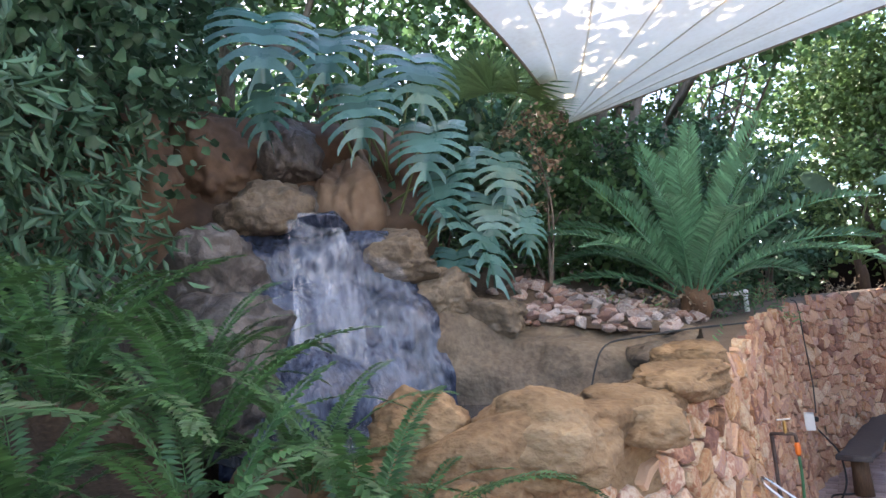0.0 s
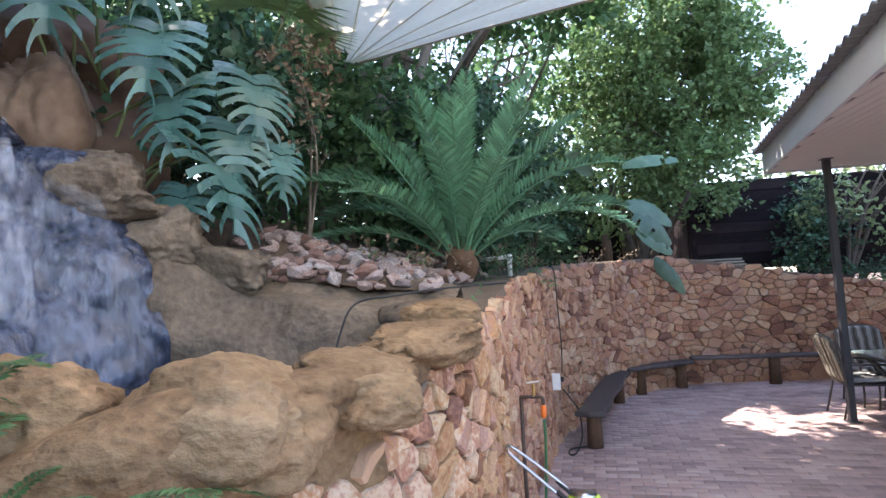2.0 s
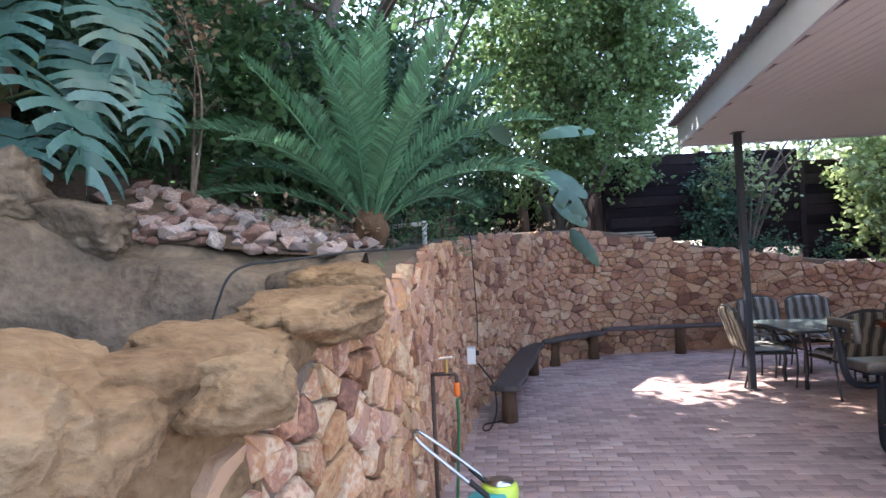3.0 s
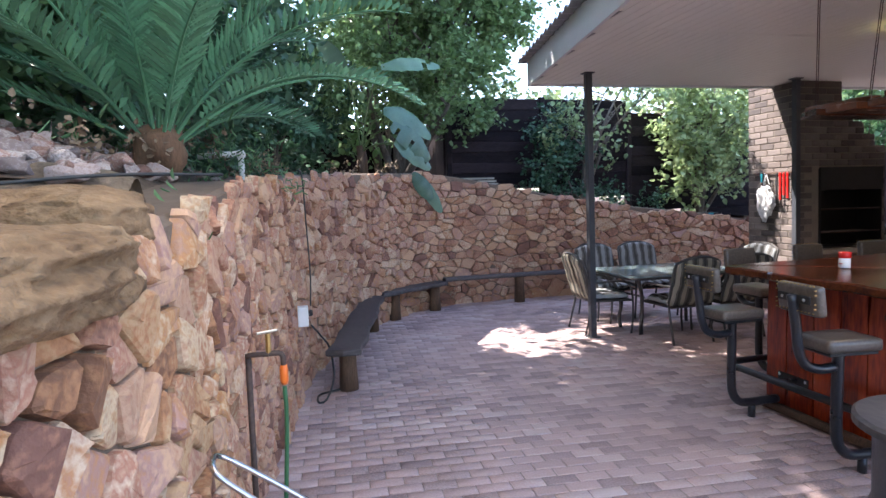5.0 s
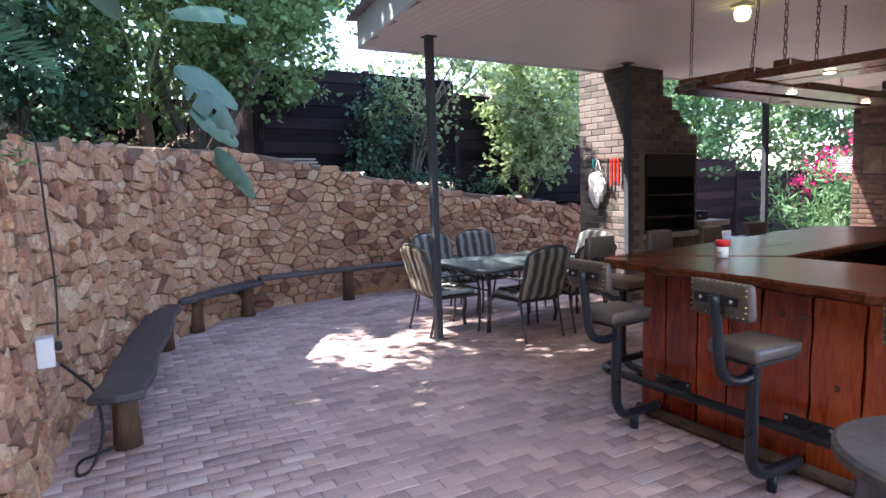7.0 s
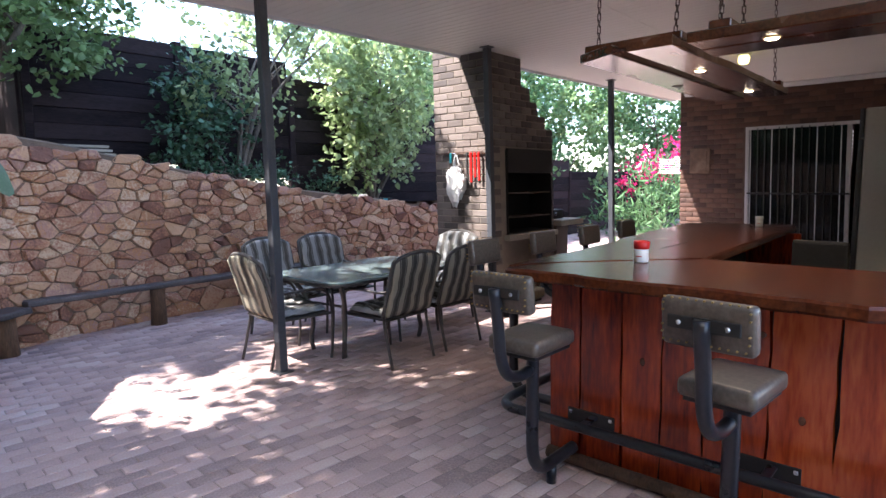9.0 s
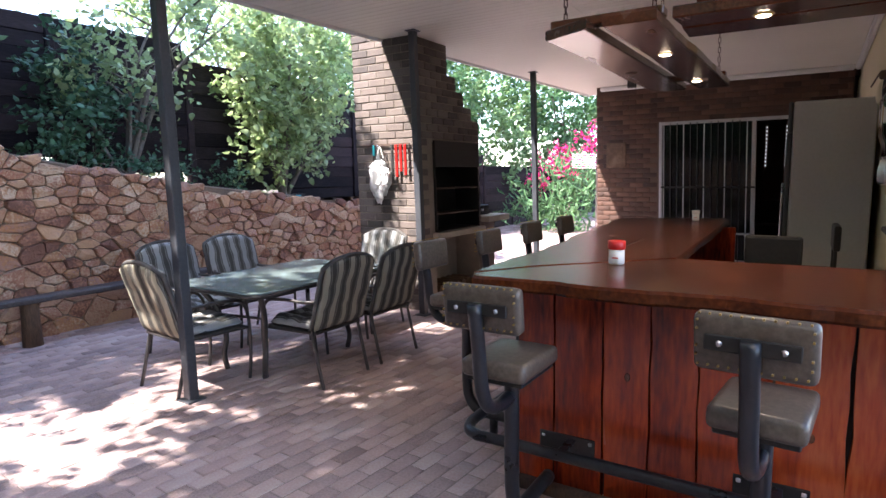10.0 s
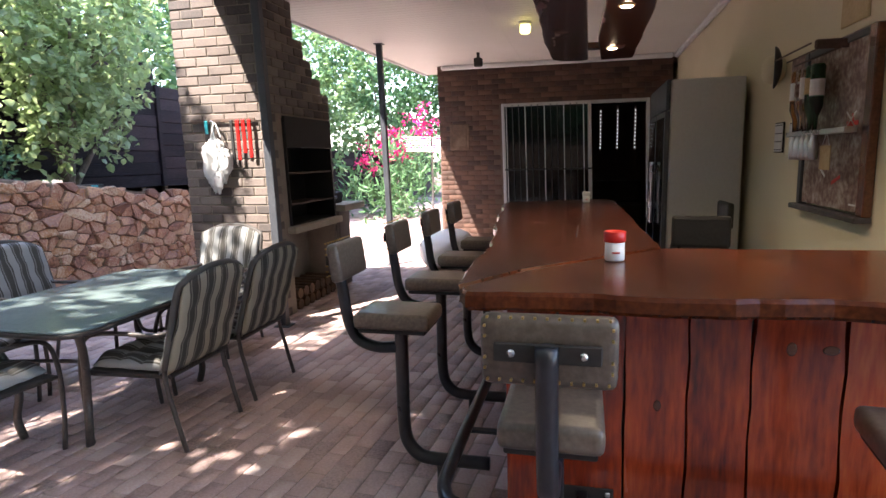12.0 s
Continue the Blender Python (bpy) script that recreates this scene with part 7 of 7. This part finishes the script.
def stones():
    rg = random.Random(17)
    near, far_v, far_f = 0, [], []
    cells = []
    # smaller stones near the falls, larger ones round the bend
    for s0, s1, gx, gz in ((0.1, 5.2, 0.122, 0.088), (5.2, WALL_LENGTH - 0.1, 0.155, 0.105)):
        seeds = {}
        for j in range(int(2.2 / gz)):
            for i in range(-1, int((s1 - s0) / gx) + 2):
                seeds[i, j] = (s0 + (i + 0.5 + (0.5 if j % 2 else 0) + rg.uniform(-0.42, 0.42)) * gx, (j + 0.45 + rg.uniform(-0.4, 0.4)) * gz)
        for k in rg.sample(sorted(seeds), int(len(seeds) * 0.22)):
            del seeds[k]
        for (i, j), (sx, sz) in seeds.items():
            if not s0 < sx < s1:
                continue
            top = wall_top(sx) + rg.uniform(-0.02, 0.03)
            if sz > top - 0.035:
                continue
            x0, x1 = max(s0, sx - 0.4), min(s1, sx + 0.4)
            poly = [(x0, max(-0.02, sz - 0.35)), (x1, max(-0.02, sz - 0.35)), (x1, min(top, sz + 0.35)), (x0, min(top, sz + 0.35))]
            for di in range(-3, 4):
                for dj in range(-3, 4):
                    q = seeds.get((i + di, j + dj))
                    if q and (di or dj):
                        poly = clip(poly, (sx + q[0]) / 2, (sz + q[1]) / 2, q[0] - sx, (q[1] - sz) * (2.6 if (sx + q[0]) > 10.5 else 1.1))
            if len(poly) > 2:
                cells.append((sx, poly))
    for sx, poly in cells:
        # round the corners by cutting them
        cut = []
        n = len(poly)
        for a in range(n):
            p, q = poly[a], poly[(a + 1) % n]
            cut += [(p[0] * 0.88 + q[0] * 0.12, p[1] * 0.88 + q[1] * 0.12), (p[0] * 0.12 + q[0] * 0.88, p[1] * 0.12 + q[1] * 0.88)]
        base = shrink(cut, 0.004)
        face = shrink(cut, 0.012 + rg.uniform(0, 0.01))
        h = rg.uniform(0.014, 0.05)
        tilt, tiltz = rg.uniform(-0.25, 0.25), rg.uniform(-0.25, 0.25)
        cx, cz = sum(p[0] for p in face) / len(face), sum(p[1] for p in face) / len(face)
        v = [on_wall(x, z, -0.01) for x, z in base]
        v += [on_wall(x, z, h * 0.72 + 0.5 * tilt * (x - cx) + 0.5 * tiltz * (z - cz)) for x, z in shrink(base, 0.004)]
        v += [on_wall(x, z, h + tilt * (x - cx) + tiltz * (z - cz) + rg.uniform(-0.006, 0.006)) for x, z in face]
        v.append(on_wall(cx, cz, h + rg.uniform(-0.004, 0.012)))
        n = len(base)
        f = [(r * n + a, r * n + (a + 1) % n, (r + 1) * n + (a + 1) % n, (r + 1) * n + a) for r in (0, 1) for a in range(n)]
        tri = [(2 * n + a, 2 * n + (a + 1) % n, 3 * n) for a in range(n)]
        if 1.0 < sx < 3.7 and near < 300:
            me = bpy.data.meshes.new("stone")
            me.from_pydata(v, [], f + tri)
            # nearer stones carry the warm light tint in their colour
            me.materials.append(M_WARMTINTSTONE if sx < 1.9 + rg.uniform(-1.1, 1.1) else M_STONE)
            ob = new("stone", me)
            ob.parent = STONE_WALL
            near += 1
        else:
            o = len(far_v)
            far_v += v
            far_f += [tuple(o + a for a in q) for q in f + tri]
    me = bpy.data.meshes.new("stones")
    me.from_pydata(far_v, [], far_f)
    me.materials.append(M_STONE)
    ob = new("stones", me)
    ob.parent = STONE_WALL
    tagged(ob, kind="stuff")


stones()


# ---- bricks of the paving ----
def pavers():
    rg = random.Random(5)
    ang = radians(-4.0)
    ca, sa = math.cos(ang), math.sin(ang)
    L, W, J, B = 0.2, 0.1, 0.0025, 0.005
    shared = []
    for k in range(6):
        bm = boxed(-L / 2 + J, L / 2 - J, -W / 2 + J, W / 2 - J, -0.03, 0.0, B)
        me = bpy.data.meshes.new("paver")
        bm.to_mesh(me)
        bm.free()
        me.materials.append(M_PAVER)
        shared.append(me)
    a, b = L / 2 - J, W / 2 - J
    box = np.array([(-a, -b, -0.02), (a, -b, -0.02), (a, b, -0.02), (-a, b, -0.02), (-a, -b, -B), (a, -b, -B), (a, b, -B), (-a, b, -B), (-a + B, -b + B, 0), (a - B, -b + B, 0), (a - B, b - B, 0), (-a + B, b - B, 0)])
    quads = np.array([(0, 1, 5, 4), (1, 2, 6, 5), (2, 3, 7, 6), (3, 0, 4, 7), (4, 5, 9, 8), (5, 6, 10, 9), (6, 7, 11, 10), (7, 4, 8, 11), (8, 9, 10, 11)])
    V, F, near = [], [], 0
    for j in range(-70, 120):
        for i in range(-10, 125):
            u, v = (i + (0.5 if j % 2 else 0)) * L, j * W + 3.0
            x, y = u * ca - v * sa, u * sa + v * ca
            if not (-0.5 < x < 23.5 and -2.0 < y < 13.6):
                continue
            if x < 4 and y > 4:
                wx = float(np.interp(y, [p.y for p in _line], [p.x for p in _line])) if y < 11.4 else 9
                if x < wx - 0.15:
                    continue
            if x > 12.0 and y < 8.45:
                continue
            if y > 11.6 and x < 9.5:
                continue
            z = rg.uniform(-0.0025, 0.0025) + 0.004 * noise.noise(Vector((x * 0.7, y * 0.7, 0)))
            tx, ty = rg.uniform(-0.008, 0.008), rg.uniform(-0.012, 0.012)
            if 1.7 < x < 3.35 and 5.4 < y < 9.0 and near < 298:
                ob = new("paver", shared[near % 6])
                ob.parent = PAVING
                ob.matrix_basis = Matrix.Translation((x, y, z)) @ Euler((ty, -tx, ang + rg.uniform(-0.012, 0.012))).to_matrix().to_4x4()
                near += 1
                continue
            r = ang + rg.uniform(-0.012, 0.012)
            c, s = math.cos(r), math.sin(r)
            p = box.copy()
            p[:, 2] += z + box[:, 0] * tx + box[:, 1] * ty
            q = np.stack([x + box[:, 0] * c - box[:, 1] * s, y + box[:, 0] * s + box[:, 1] * c, p[:, 2]], axis=1)
            F.append(quads + 12 * len(V))
            V.append(q)
    ob = np_part("pavers", np.concatenate(V), np.concatenate(F), M_PAVER, PAVING)
    tagged(ob, kind="stuff")


pavers()


# ---- bricks of the chimney and the house wall ----
def brick_face(parent, mat_, origin, along, out, width, z0, z1, holes=(), pieces=True, name="brick", reach=None):
    """Courses of bricks on one face; holes: (u0, u1, z0, z1); reach(z) gives the width at a height."""
    rg = random.Random(int(width * 100) + int(z1 * 10))
    bl, bh, j = 0.222, 0.073, 0.011
    V, F, made = [], [], 0
    o, al, ou = Vector(origin), Vector(along), Vector(out)
    z, c = z0, 0
    while z + bh < z1 + 0.01:
        u = -(bl + j) / 2 * (c % 2)
        lim = reach(z) if reach else width
        while u < lim - 0.02:
            a, b = max(u, 0.0), min(u + bl, lim)
            if b - a > 0.03 and not any(a < h[1] and b > h[0] and z + bh > h[2] and z < h[3] for h in holes):
                d, e = 0.008 + rg.uniform(-0.002, 0.003), 0.005
                v = []
                for dd, ee in ((0.0, 0), (d - 0.003, 0), (d, e)):
                    v += [tuple(o + al * uu + Vector((0, 0, zz)) + ou * dd) for uu, zz in ((a + ee, z + ee), (b - ee, z + ee), (b - ee, z + bh - ee), (a + ee, z + bh - ee))]
                f = [(r * 4 + k, r * 4 + (k + 1) % 4, r * 4 + 4 + (k + 1) % 4, r * 4 + 4 + k) for r in (0, 1) for k in range(4)] + [(8, 9, 10, 11)]
                if pieces:
                    me = bpy.data.meshes.new(name)
                    me.from_pydata(v, [], f)
                    me.materials.append(mat_)
                    ob = new(name, me)
                    ob.parent = parent
                else:
                    n = len(V)
                    V += v
                    F += [tuple(n + k for k in q) for q in f]
                made += 1
            u += bl + j
        z += bh + j
        c += 1
    if not pieces:
        tagged(np_part(name + "s", V, F, mat_, parent), kind="stuff")


def shoulder(z):
    if z < 2.18:
        return 1.43
    if z < 2.78:
        return 1.43 - 0.18 * (int((z - 2.18) / 0.15) + 1)
    return 0.7


brick_face(CH, M_BRICK, (0.006, 0.85, 0), (0, -1, 0), (-1, 0, 0), 0.85, 0.01, 4.2)
brick_face(CH, M_BRICK, (-0.004, 0.006, 0), (1, 0, 0), (0, -1, 0), 1.43, 0.01, 4.2, ((0.3, 1.38, -1, 1.93),), False, "front_brick", shoulder)
brick_face(CH, M_BRICK, (1.424, 0, 0), (0, 1, 0), (1, 0, 0), 0.85, 0.01, 2.18, (), False, "side_brick")
brick_face(EAST, M_REDBRICK, (12.004, 8.4, 0), (0, -1, 0), (-1, 0, 0), 3.79, 0.01, 2.95, ((8.4 - DOOR_Y1, 8.4 - DOOR_Y0, -1, DOOR_Z),), False)
brick_face(EAST, M_REDBRICK, (12.22, 8.396, 0), (-1, 0, 0), (0, 1, 0), 0.216, 0.01, 2.95, (), False, "end_brick")


# ---- the walls, posts and chimney stand a degree and a half off the sloping paving ----
LEANT = set()
for ob in [o for o in scene.objects if o.name.split(".")[0] in ("wall_east", "roof_post", "brick_grill", "sliding_door", "tool_rack", "plastic_bag")]:
    z0 = ob.matrix_basis.translation.z
    if z0 > 0.5:
        ob.matrix_basis.translation.y += 0.026 * z0
    for o in (ob, *ob.children_recursive):
        if o.type == "MESH" and o.data.name not in LEANT and o.matrix_basis == Matrix():
            LEANT.add(o.data.name)
            co = np.empty(len(o.data.vertices) * 3, dtype=np.float32)
            o.data.vertices.foreach_get("co", co)
            co[1::3] += 0.026 * co[2::3]
            o.data.vertices.foreach_set("co", co)
            o.data.update()
